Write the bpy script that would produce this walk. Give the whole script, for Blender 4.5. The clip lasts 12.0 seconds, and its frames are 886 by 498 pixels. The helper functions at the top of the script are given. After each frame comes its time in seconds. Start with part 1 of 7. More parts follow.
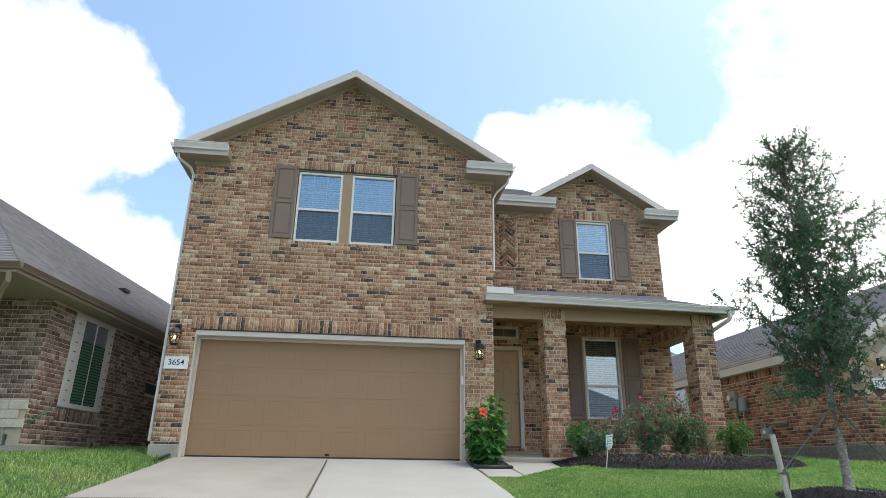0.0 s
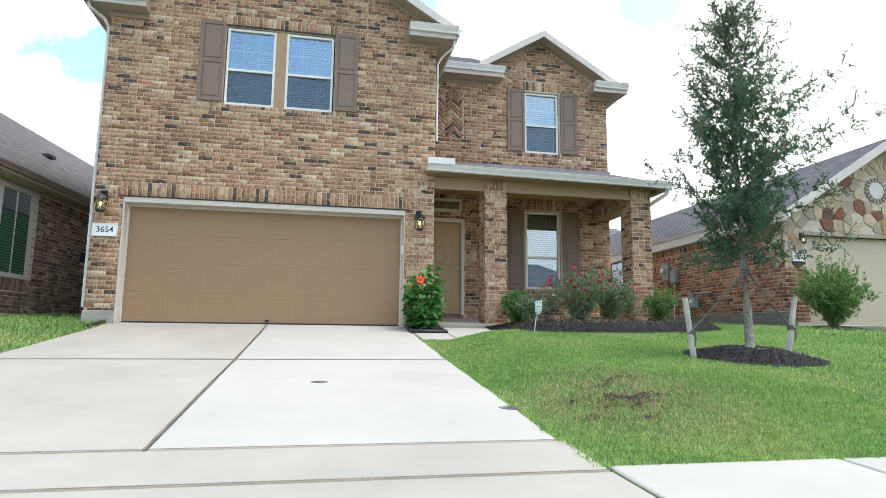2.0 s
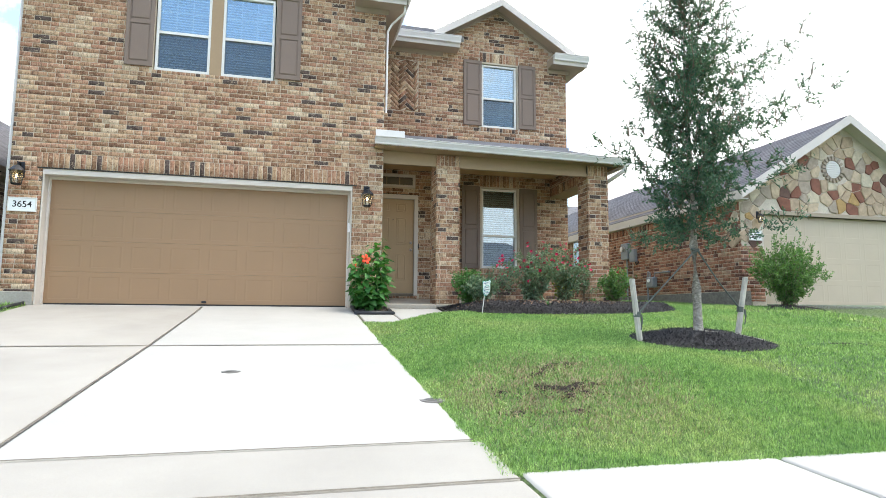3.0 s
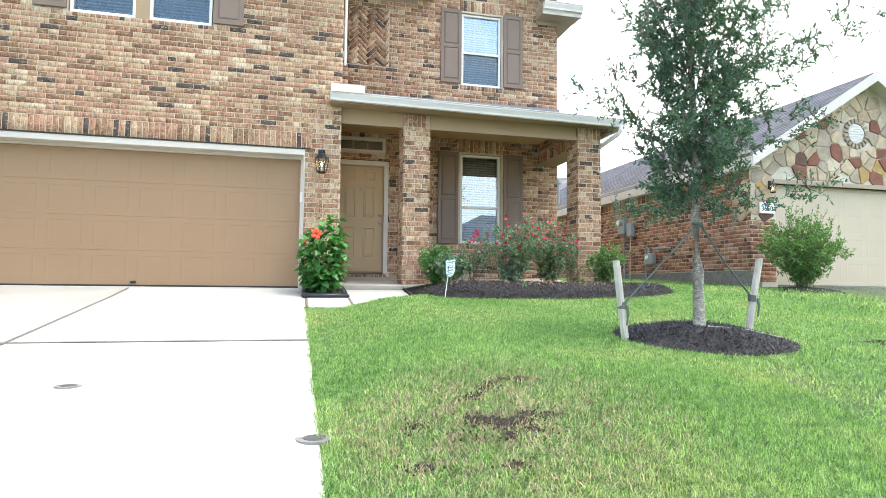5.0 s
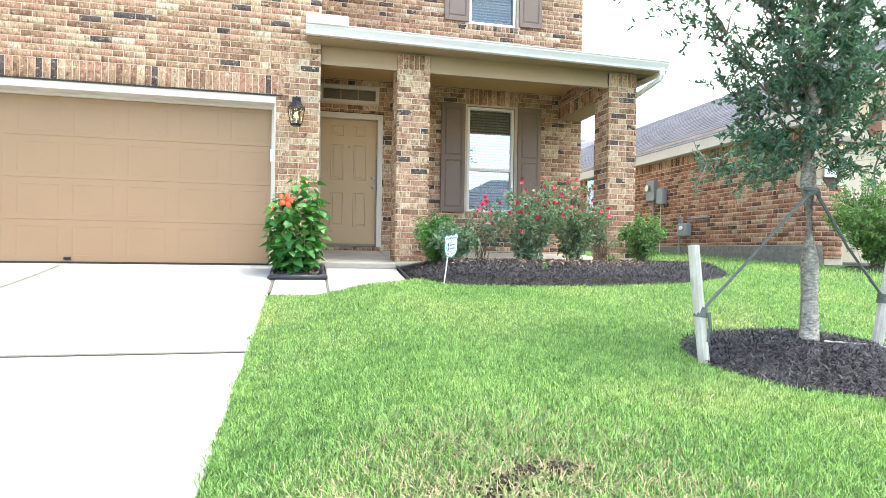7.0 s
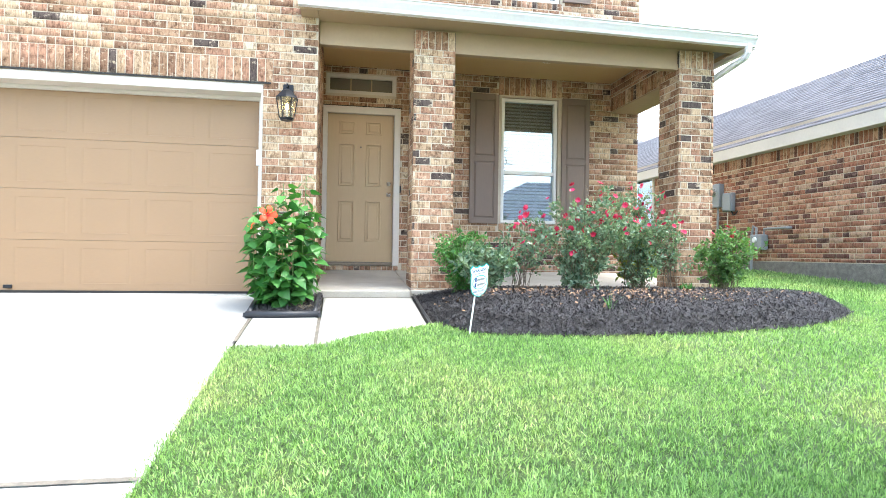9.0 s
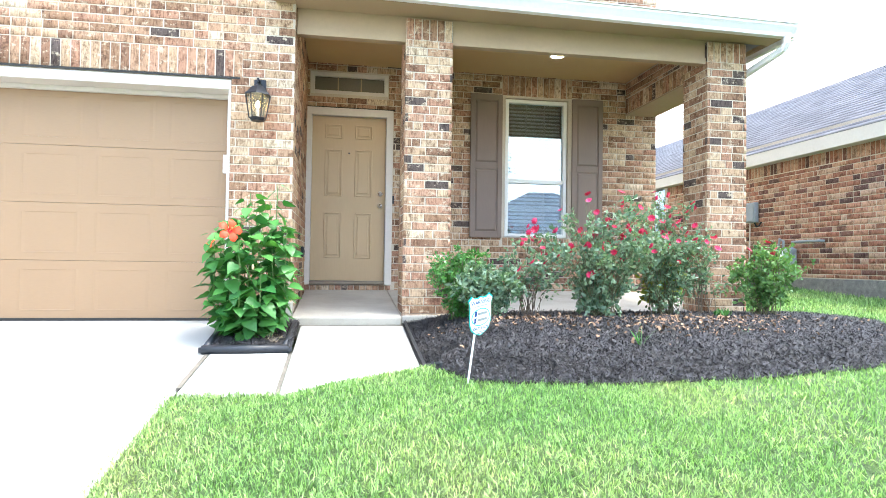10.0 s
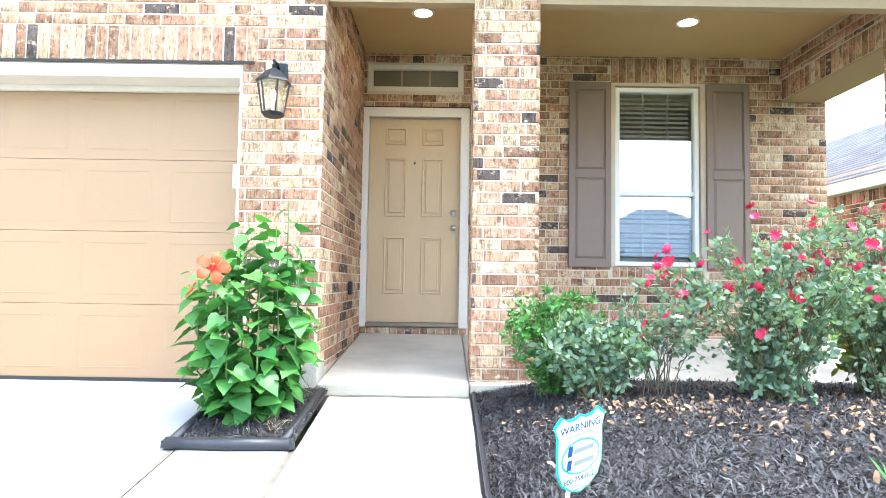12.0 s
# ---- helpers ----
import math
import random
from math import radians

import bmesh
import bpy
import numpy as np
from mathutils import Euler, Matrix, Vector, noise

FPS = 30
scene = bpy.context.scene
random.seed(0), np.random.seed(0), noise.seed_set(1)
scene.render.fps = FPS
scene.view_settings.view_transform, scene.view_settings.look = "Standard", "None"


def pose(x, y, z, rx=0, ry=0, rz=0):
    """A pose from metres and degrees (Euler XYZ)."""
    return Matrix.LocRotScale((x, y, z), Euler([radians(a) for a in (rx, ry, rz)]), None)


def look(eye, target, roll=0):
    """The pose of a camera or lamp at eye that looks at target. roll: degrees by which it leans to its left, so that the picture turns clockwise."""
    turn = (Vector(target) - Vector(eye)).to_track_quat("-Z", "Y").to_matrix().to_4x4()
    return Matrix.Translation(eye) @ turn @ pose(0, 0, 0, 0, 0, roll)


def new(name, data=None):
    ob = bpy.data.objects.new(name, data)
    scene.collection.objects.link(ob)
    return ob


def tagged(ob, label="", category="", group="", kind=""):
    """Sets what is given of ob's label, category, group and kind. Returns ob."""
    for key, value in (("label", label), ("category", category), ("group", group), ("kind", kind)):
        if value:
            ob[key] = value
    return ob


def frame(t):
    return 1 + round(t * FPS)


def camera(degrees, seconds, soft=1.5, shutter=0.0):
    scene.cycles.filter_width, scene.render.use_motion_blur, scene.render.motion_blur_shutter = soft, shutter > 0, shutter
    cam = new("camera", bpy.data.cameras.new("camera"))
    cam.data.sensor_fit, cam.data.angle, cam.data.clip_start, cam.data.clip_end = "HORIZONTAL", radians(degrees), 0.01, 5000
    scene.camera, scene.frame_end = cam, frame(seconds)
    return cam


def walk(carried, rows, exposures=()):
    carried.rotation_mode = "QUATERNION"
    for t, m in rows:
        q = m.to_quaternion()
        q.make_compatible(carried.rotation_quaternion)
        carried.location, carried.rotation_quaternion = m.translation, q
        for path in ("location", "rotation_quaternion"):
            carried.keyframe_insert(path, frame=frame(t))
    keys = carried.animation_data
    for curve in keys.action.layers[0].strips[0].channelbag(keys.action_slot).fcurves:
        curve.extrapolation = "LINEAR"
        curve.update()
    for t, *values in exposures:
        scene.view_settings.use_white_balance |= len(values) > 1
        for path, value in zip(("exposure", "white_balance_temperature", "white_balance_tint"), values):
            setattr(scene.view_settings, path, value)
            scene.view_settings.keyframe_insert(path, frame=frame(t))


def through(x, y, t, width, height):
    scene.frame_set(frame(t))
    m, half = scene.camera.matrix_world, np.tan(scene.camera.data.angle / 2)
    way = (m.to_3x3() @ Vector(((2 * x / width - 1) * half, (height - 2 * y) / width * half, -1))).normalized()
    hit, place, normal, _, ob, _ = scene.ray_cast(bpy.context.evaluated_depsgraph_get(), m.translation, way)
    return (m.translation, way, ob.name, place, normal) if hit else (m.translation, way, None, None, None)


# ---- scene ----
cam = camera(72.4, 12.0, 0.6)
PATH = [
    (0, (0.582, -11.698, -0.084), (0.813, -9.828, 0.588), 0.8),
    (0.5, (0.627, -11.756, -0.101), (0.893, -9.849, 0.441), 0.7),
    (1, (0.681, -11.793, -0.13), (0.981, -9.866, 0.314), 0.7),
    (1.5, (0.768, -11.752, -0.177), (1.108, -9.816, 0.192), 0.6),
    (2, (0.957, -11.564, -0.187), (1.342, -9.622, 0.098), 0.6),
    (2.5, (1.18, -11.392, -0.155), (1.626, -9.457, 0.083), 0.5),
    (3, (1.453, -11.175, -0.12), (1.934, -9.246, 0.094), 0.4),
    (5, (2.38, -9.959, 0.038), (2.853, -8.02, 0.163), 0.6),
    (5.5, (2.531, -9.519, 0.072), (3.002, -7.578, 0.163), 0.8),
    (6, (2.643, -9.157, 0.12), (3.119, -7.215, 0.156), 0.8),
    (6.5, (2.762, -8.751, 0.192), (3.233, -6.807, 0.202), 0.8),
    (7, (2.902, -8.297, 0.22), (3.345, -6.347, 0.229), 0.9),
    (9, (3.329, -6.663, 0.47), (3.664, -4.692, 0.485), 0.9),
    (9.5, (3.431, -6.239, 0.49), (3.761, -4.266, 0.512), 0.9),
    (10, (3.539, -5.802, 0.569), (3.865, -3.829, 0.617), 0.8),
    (10.5, (3.651, -5.329, 0.636), (3.947, -3.352, 0.69), 0.8),
    (11, (3.744, -4.932, 0.69), (3.985, -2.948, 0.761), 0.8),
    (11.5, (3.85, -4.534, 0.751), (3.956, -2.539, 0.851), 0.9),
    (12, (3.934, -4.155, 0.746), (3.923, -2.158, 0.855), 0.9),
]
EXPOSURE = [(0, -0.05, 6850, 10), (1, 0.12, 6850, 10), (2, 0.43, 6850, 10), (3, 0.65, 6850, 10), (5.5, 1.23, 6850, 10), (7, 1.52, 6800, 10), (9.5, 1.79, 6450, 10), (11, 2.14, 6180, 10), (12, 2.28, 6220, 10)]
walk(cam, [(t, look(eye, target, roll)) for t, eye, target, roll in PATH], EXPOSURE)

# ---- light ----
world = bpy.data.worlds.new("sky_world")
scene.world = world
world.use_nodes = True
wn, wl = world.node_tree.nodes, world.node_tree.links
wn.clear()
sky = wn.new("ShaderNodeTexSky")
sky.sky_type, sky.sun_disc = "NISHITA", False
SUN_ELEVATION, SUN_AZIMUTH = 66.0, 105.0
sky.sun_elevation, sky.sun_rotation = radians(SUN_ELEVATION), radians(SUN_AZIMUTH)
sky.dust_density, sky.air_density, sky.ozone_density = 3.5, 1.2, 1.5
geo = wn.new("ShaderNodeTexCoord")
mapping = wn.new("ShaderNodeMapping")
mapping.inputs["Scale"].default_value, mapping.inputs["Location"].default_value = (1.0, 1.0, 2.0), (5.3, 0.6, 1.4)
wl.new(geo.outputs["Generated"], mapping.inputs["Vector"])
cloud = wn.new("ShaderNodeTexNoise")
cloud.inputs["Scale"].default_value, cloud.inputs["Detail"].default_value = 2.1, 7.0
cloud.inputs["Roughness"].default_value = 0.55
wl.new(mapping.outputs["Vector"], cloud.inputs["Vector"])
puff = wn.new("ShaderNodeTexNoise")
puff.inputs["Scale"].default_value, puff.inputs["Detail"].default_value, puff.inputs["Roughness"].default_value = 9.0, 8.0, 0.6
wl.new(geo.outputs["Generated"], puff.inputs["Vector"])


def sky_math(kind, a, b, clamp=False):
    m = wn.new("ShaderNodeMath")
    m.operation, m.use_clamp = kind, clamp
    for k, v in enumerate((a, b)):
        if isinstance(v, (int, float)):
            m.inputs[k].default_value = v
        else:
            wl.new(v, m.inputs[k])
    return m.outputs[0]


def toward(x, y, z, inner, outer):
    """1 within the inner angle of a direction of the sky, 0 beyond the outer one."""
    d = wn.new("ShaderNodeVectorMath")
    d.operation = "DOT_PRODUCT"
    d.inputs[1].default_value = Vector((x, y, z)).normalized()
    wl.new(geo.outputs["Generated"], d.inputs[0])
    r = wn.new("ShaderNodeMapRange")
    r.inputs["From Min"].default_value, r.inputs["From Max"].default_value = math.cos(radians(outer)), math.cos(radians(inner))
    wl.new(d.outputs["Value"], r.inputs["Value"])
    return r.outputs["Result"]


CLEAR_SKY = (0.069, 0.772, 0.632)
CUMULUS = [(-0.477, 0.742, 0.471, 3, 12), (-0.415, 0.781, 0.468, 2, 7), (-0.333, 0.827, 0.453, 1, 4), (-0.485, 0.810, 0.330, 2, 6), (-0.369, 0.888, 0.275, 2, 6), (0.265, 0.848, 0.460, 2, 7), (0.359, 0.808, 0.467, 2, 6), (0.486, 0.802, 0.348, 3, 9), (0.615, 0.577, 0.538, 5, 13), (0.611, 0.732, 0.303, 5, 13), (-0.346, 0.917, 0.198, 3, 9), (0.192, 0.852, 0.487, 1, 4), (0.550, 0.799, 0.244, 3, 9)]
# a clear blue stretch over the gable, with cumulus heads to both sides of it
density = sky_math("MULTIPLY_ADD", puff.outputs["Fac"], 0.55)
density.node.inputs[2].default_value = 0.225
clear = toward(*CLEAR_SKY, 22, 46)
density = sky_math("SUBTRACT", density, sky_math("MULTIPLY", clear, 0.13))
for cx, cy, cz, inner, outer in CUMULUS:
    density = sky_math("ADD", density, sky_math("MULTIPLY", toward(cx, cy, cz, inner, outer), 0.19))
front = toward(*CLEAR_SKY, 40, 70)
blend_sky = wn.new("ShaderNodeMix")
blend_sky.data_type = "FLOAT"
wl.new(front, blend_sky.inputs[0])
wl.new(cloud.outputs["Fac"], blend_sky.inputs[2])
wl.new(density, blend_sky.inputs[3])
cover = wn.new("ShaderNodeValToRGB")
cover.color_ramp.elements[0].position, cover.color_ramp.elements[1].position = 0.47, 0.58
wl.new(blend_sky.outputs[0], cover.inputs["Fac"])
tint = wn.new("ShaderNodeMix")
tint.data_type = "RGBA"
tint.inputs["B"].default_value = (8.6, 8.9, 9.3, 1.0)
wl.new(cover.outputs["Color"], tint.inputs["Factor"])
lift = wn.new("ShaderNodeMix")
lift.data_type, lift.blend_type = "RGBA", "MULTIPLY"
lift.inputs["Factor"].default_value, lift.inputs["B"].default_value = 1.0, (1.85, 2.10, 2.18, 1.0)
wl.new(sky.outputs["Color"], lift.inputs["A"])
wl.new(lift.outputs["Result"], tint.inputs["A"])
back = wn.new("ShaderNodeBackground")
back.inputs["Strength"].default_value = 0.15
wl.new(tint.outputs["Result"], back.inputs["Color"])
wout = wn.new("ShaderNodeOutputWorld")
wl.new(back.outputs["Background"], wout.inputs["Surface"])

sun = new("sun", bpy.data.lights.new("sun", "SUN"))
sun.data.energy, sun.data.angle, sun.data.color = 1.2, radians(16), (1.0, 0.95, 0.88)
el, az = radians(SUN_ELEVATION), radians(SUN_AZIMUTH)
sun.matrix_world = look((0, 0, 30), (-math.sin(az) * math.cos(el), -math.cos(az) * math.cos(el), 30 - math.sin(el)))


# ---- materials ----
def nodes_of(name):
    m = bpy.data.materials.new(name)
    m.use_nodes = True
    return m, m.node_tree.nodes, m.node_tree.links, m.node_tree.nodes["Principled BSDF"]


def ramp_of(nt, stops, constant=False):
    r = nt.new("ShaderNodeValToRGB")
    r.color_ramp.interpolation = "CONSTANT" if constant else "LINEAR"
    while len(r.color_ramp.elements) < len(stops):
        r.color_ramp.elements.new(0.5)
    for e, (p, c) in zip(r.color_ramp.elements, stops):
        e.position, e.color = p, (*c, 1.0)
    return r


def noise_of(nt, lk, scale, detail=4.0, rough=0.6, stretch=None):
    g = nt.new("ShaderNodeNewGeometry")
    n = nt.new("ShaderNodeTexNoise")
    n.inputs["Scale"].default_value, n.inputs["Detail"].default_value, n.inputs["Roughness"].default_value = scale, detail, rough
    if stretch:
        mp = nt.new("ShaderNodeMapping")
        mp.inputs["Scale"].default_value = stretch
        lk.new(g.outputs["Position"], mp.inputs["Vector"])
        lk.new(mp.outputs["Vector"], n.inputs["Vector"])
    else:
        lk.new(g.outputs["Position"], n.inputs["Vector"])
    return n


def mix_of(nt, lk, fac, a, b, kind="MIX"):
    x = nt.new("ShaderNodeMix")
    x.data_type, x.blend_type = "RGBA", kind
    for sock, v in (("Factor", fac), ("A", a), ("B", b)):
        if isinstance(v, (int, float)):
            x.inputs[sock].default_value = v
        elif isinstance(v, tuple):
            x.inputs[sock].default_value = (*v, 1.0)
        else:
            lk.new(v, x.inputs[sock])
    return x.outputs["Result"]


def bump_of(nt, lk, bsdf, height, strength, distance=0.01):
    b = nt.new("ShaderNodeBump")
    b.inputs["Strength"].default_value, b.inputs["Distance"].default_value = strength, distance
    lk.new(height, b.inputs["Height"])
    lk.new(b.outputs["Normal"], bsdf.inputs["Normal"])


def shade(c, k):
    return tuple(min(1.0, v * k) for v in c)


def surface(name, color, rough=0.6, metal=0.0, spread=0.12, big=1.5, fine=60.0, bump=0.15, depth=0.004, stretch=None, pieces="", piece_spread=0.2, spec=0.4):
    """A paint, metal, wood or stone with variation at two scales."""
    m, nt, lk, p = nodes_of(name)
    a, b = noise_of(nt, lk, big, 5.0), noise_of(nt, lk, fine, 3.0, stretch=stretch)
    r1 = ramp_of(nt, [(0.3, shade(color, 1 - spread)), (0.7, shade(color, 1 + spread))])
    lk.new(a.outputs["Fac"], r1.inputs["Fac"])
    r2 = ramp_of(nt, [(0.3, (1 - spread,) * 3), (0.7, (1 + spread * 0.6,) * 3)])
    lk.new(b.outputs["Fac"], r2.inputs["Fac"])
    col = mix_of(nt, lk, 1.0, r1.outputs["Color"], r2.outputs["Color"], "MULTIPLY")
    if pieces:
        src = nt.new("ShaderNodeObjectInfo").outputs["Random"] if pieces == "object" else nt.new("ShaderNodeNewGeometry").outputs["Random Per Island"]
        r3 = ramp_of(nt, [(0.0, (1 - piece_spread,) * 3), (1.0, (1 + piece_spread,) * 3)])
        lk.new(src, r3.inputs["Fac"])
        col = mix_of(nt, lk, 1.0, col, r3.outputs["Color"], "MULTIPLY")
    lk.new(col, p.inputs["Base Color"])
    rr = ramp_of(nt, [(0.3, (rough * 0.85,) * 3), (0.7, (min(1, rough * 1.15),) * 3)])
    lk.new(b.outputs["Fac"], rr.inputs["Fac"])
    lk.new(rr.outputs["Color"], p.inputs["Roughness"])
    p.inputs["Metallic"].default_value, p.inputs["Specular IOR Level"].default_value = metal, spec
    if bump:
        bump_of(nt, lk, p, b.outputs["Fac"], bump, depth)
    return m


def brick_material(name, stops, splotch, pieces, splotch_amount=0.55):
    m, nt, lk, p = nodes_of(name)
    src = nt.new("ShaderNodeObjectInfo").outputs["Random"] if pieces == "object" else nt.new("ShaderNodeNewGeometry").outputs["Random Per Island"]
    r = ramp_of(nt, stops, True)
    lk.new(src, r.inputs["Fac"])
    a = noise_of(nt, lk, 13.0, 5.0, 0.7, (1.0, 1.0, 1.6))
    cut = ramp_of(nt, [(0.55, (0, 0, 0)), (0.64, (1, 1, 1))])
    lk.new(a.outputs["Fac"], cut.inputs["Fac"])
    amount = mix_of(nt, lk, 1.0, cut.outputs["Color"], (splotch_amount,) * 3, "MULTIPLY")
    col = mix_of(nt, lk, amount, r.outputs["Color"], splotch)
    d = noise_of(nt, lk, 1.0, 4.0, 0.65, (75.0, 75.0, 15.0))
    dark = ramp_of(nt, [(0.34, (0.52, 0.47, 0.44)), (0.50, (0.98, 0.97, 0.96)), (0.68, (1.16, 1.15, 1.12))])
    lk.new(d.outputs["Fac"], dark.inputs["Fac"])
    col = mix_of(nt, lk, 1.0, col, dark.outputs["Color"], "MULTIPLY")
    sm = noise_of(nt, lk, 11.0, 5.0, 0.78)
    smut = ramp_of(nt, [(0.37, (0.50, 0.45, 0.42)), (0.49, (1.0, 1.0, 1.0))])
    lk.new(sm.outputs["Fac"], smut.inputs["Fac"])
    col = mix_of(nt, lk, 1.0, col, smut.outputs["Color"], "MULTIPLY")
    w = noise_of(nt, lk, 0.7, 3.0)
    big = ramp_of(nt, [(0.3, (0.88,) * 3), (0.7, (1.1,) * 3)])
    lk.new(w.outputs["Fac"], big.inputs["Fac"])
    col = mix_of(nt, lk, 1.0, col, big.outputs["Color"], "MULTIPLY")
    lk.new(col, p.inputs["Base Color"])
    p.inputs["Roughness"].default_value, p.inputs["Specular IOR Level"].default_value = 0.88, 0.25
    f = noise_of(nt, lk, 140.0, 4.0, 0.7)
    bump_of(nt, lk, p, f.outputs["Fac"], 0.5, 0.004)
    return m


TAN = [(0.0, (0.285, 0.163, 0.098)), (0.12, (0.405, 0.245, 0.154)), (0.30, (0.475, 0.317, 0.20)), (0.44, (0.385, 0.207, 0.134)),
       (0.56, (0.515, 0.366, 0.24)), (0.68, (0.245, 0.134, 0.083)), (0.78, (0.44, 0.254, 0.166)), (0.89, (0.098, 0.071, 0.062)), (0.95, (0.60, 0.47, 0.335))]
RED = [(0.0, (0.30, 0.135, 0.09)), (0.2, (0.40, 0.20, 0.135)), (0.4, (0.47, 0.27, 0.185)), (0.56, (0.34, 0.15, 0.10)),
       (0.7, (0.18, 0.085, 0.068)), (0.82, (0.46, 0.30, 0.22)), (0.93, (0.12, 0.065, 0.058))]
PLUM = [(0.0, (0.19, 0.118, 0.10)), (0.25, (0.25, 0.165, 0.14)), (0.5, (0.32, 0.23, 0.195)), (0.7, (0.155, 0.096, 0.085)), (0.88, (0.40, 0.32, 0.275))]
M_BRICK = brick_material("tan_brick", TAN, (0.62, 0.51, 0.375), "island", 0.72)
M_BRICK_ONE = brick_material("tan_brick_single", TAN, (0.62, 0.51, 0.375), "object", 0.72)
M_RED = brick_material("red_brick", RED, (0.42, 0.30, 0.23), "island", 0.35)
M_PLUM = brick_material("plum_brick", PLUM, (0.38, 0.32, 0.27), "island", 0.4)
M_MORTAR = surface("mortar", (0.53, 0.45, 0.355), 0.95, spread=0.15, fine=90, bump=0.4)
# opaque pane: the dark interior behind the glass is put into its colour
M_TRANSOM = surface("dark_transom_pane", (0.12, 0.10, 0.075), 0.45, spread=0.15, bump=0.0)
M_BLINDGREEN = surface("green_blind_paint", (0.035, 0.13, 0.075), 0.45, spread=0.1, bump=0.0)
M_SANDY = surface("sandy_brick", (0.30, 0.205, 0.125), 0.9, spread=0.3, big=20, fine=90, bump=0.4, pieces="island", piece_spread=0.25)
M_CONCRETE = surface("concrete", (0.405, 0.393, 0.366), 0.9, spread=0.07, big=0.9, fine=160, bump=0.25, depth=0.002, pieces="object", piece_spread=0.06)
M_OLDPOUR = surface("older_concrete", (0.36, 0.338, 0.302), 0.9, spread=0.09, big=0.9, fine=160, bump=0.25, depth=0.002)
M_PORCH = surface("porch_concrete", (0.40, 0.365, 0.31), 0.9, spread=0.14, big=2.2, fine=120, bump=0.3, depth=0.002)
M_FOUND = surface("foundation_concrete", (0.36, 0.34, 0.30), 0.95, spread=0.15, big=3, fine=40, bump=0.4)
M_TRIM = surface("trim_paint", (0.60, 0.545, 0.49), 0.55, spread=0.04, fine=30, bump=0.05)
M_WHITE = surface("white_gutter_paint", (0.73, 0.70, 0.69), 0.4, spread=0.04, fine=30, bump=0.03)
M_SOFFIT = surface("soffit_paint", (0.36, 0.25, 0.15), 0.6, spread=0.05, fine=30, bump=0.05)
M_FASCIA = surface("fascia_paint", (0.60, 0.555, 0.53), 0.6, spread=0.05, fine=30, bump=0.05)
# soffit tan brightened and warmed: the downlights' glow is in this colour
M_CEIL = surface("lit_ceiling_paint", (0.46, 0.295, 0.135), 0.6, spread=0.05, fine=30, bump=0.05)
M_JOINT = surface("joint_filler", (0.16, 0.14, 0.112), 0.95, spread=0.3, big=8, fine=60, bump=0.4)
# taupe paint, browned further for the shadow under eaves and rakes
M_EAVE = surface("shaded_eave_paint", (0.36, 0.29, 0.225), 0.6, spread=0.05, fine=30, bump=0.05)
M_GARAGE = surface("garage_door_paint", (0.31, 0.193, 0.108), 0.5, spread=0.035, big=0.8, fine=120, bump=0.12, depth=0.001, stretch=(0.15, 1, 1))
M_DOOR = surface("front_door_paint", (0.46, 0.325, 0.185), 0.45, spread=0.03, big=1, fine=80, bump=0.06, stretch=(1, 1, 0.1))
M_SHUTTER = surface("shutter_vinyl", (0.20, 0.145, 0.115), 0.55, spread=0.05, big=2, fine=70, bump=0.1, stretch=(1, 1, 0.12))
M_SHINGLE = surface("asphalt_shingle", (0.25, 0.238, 0.252), 0.95, spread=0.12, big=3, fine=220, bump=0.5, pieces="island", piece_spread=0.13)
M_VINYL = surface("window_vinyl", (0.72, 0.71, 0.68), 0.4, spread=0.03, bump=0.0)
M_BLIND = surface("blind_slat", (0.70, 0.71, 0.71), 0.5, spread=0.03, bump=0.0)
M_ROOM = surface("room_wall", (0.42, 0.40, 0.37), 0.9, spread=0.05, bump=0.0)
M_BLACK = surface("black_metal", (0.02, 0.022, 0.028), 0.42, 0.3, spread=0.2, fine=90, bump=0.1)
M_STEEL = surface("brushed_steel", (0.62, 0.60, 0.57), 0.28, 1.0, spread=0.05, bump=0.0)
M_SILL = surface("bronze_threshold", (0.20, 0.16, 0.12), 0.45, 0.6, spread=0.1, fine=60, bump=0.05)
M_DARK = surface("dark_seal", (0.03, 0.028, 0.026), 0.8, spread=0.2, bump=0.1)
M_EDGING = surface("black_plastic_edging", (0.022, 0.024, 0.03), 0.45, spread=0.2, fine=40, bump=0.15)
M_MULCH = surface("mulch_bed", (0.032, 0.027, 0.026), 0.95, spread=0.4, big=6, fine=90, bump=1.0, depth=0.02)
M_CHIP = surface("mulch_shred", (0.042, 0.040, 0.044), 0.6, spread=0.3, fine=60, bump=0.3, pieces="island", piece_spread=0.75)
M_LEAFDRY = surface("dry_leaf", (0.24, 0.145, 0.085), 0.8, spread=0.3, fine=60, bump=0.2, pieces="island", piece_spread=0.5)
M_STRAW = surface("dead_straw", (0.39, 0.31, 0.19), 0.8, spread=0.2, fine=60, bump=0.0, pieces="island", piece_spread=0.35)
M_SOIL = surface("bare_soil", (0.030, 0.019, 0.013), 0.98, spread=0.35, big=5, fine=60, bump=1.0, depth=0.02)
M_GREYBOX = surface("grey_meter_paint", (0.27, 0.29, 0.31), 0.5, 0.2, spread=0.08, fine=40, bump=0.05)
M_COVER = surface("stained_concrete", (0.20, 0.19, 0.175), 0.9, spread=0.3, big=14, fine=70, bump=0.4)
M_IRON = surface("cast_iron_lid", (0.10, 0.098, 0.095), 0.65, 0.3, spread=0.3, big=20, fine=80, bump=0.4)
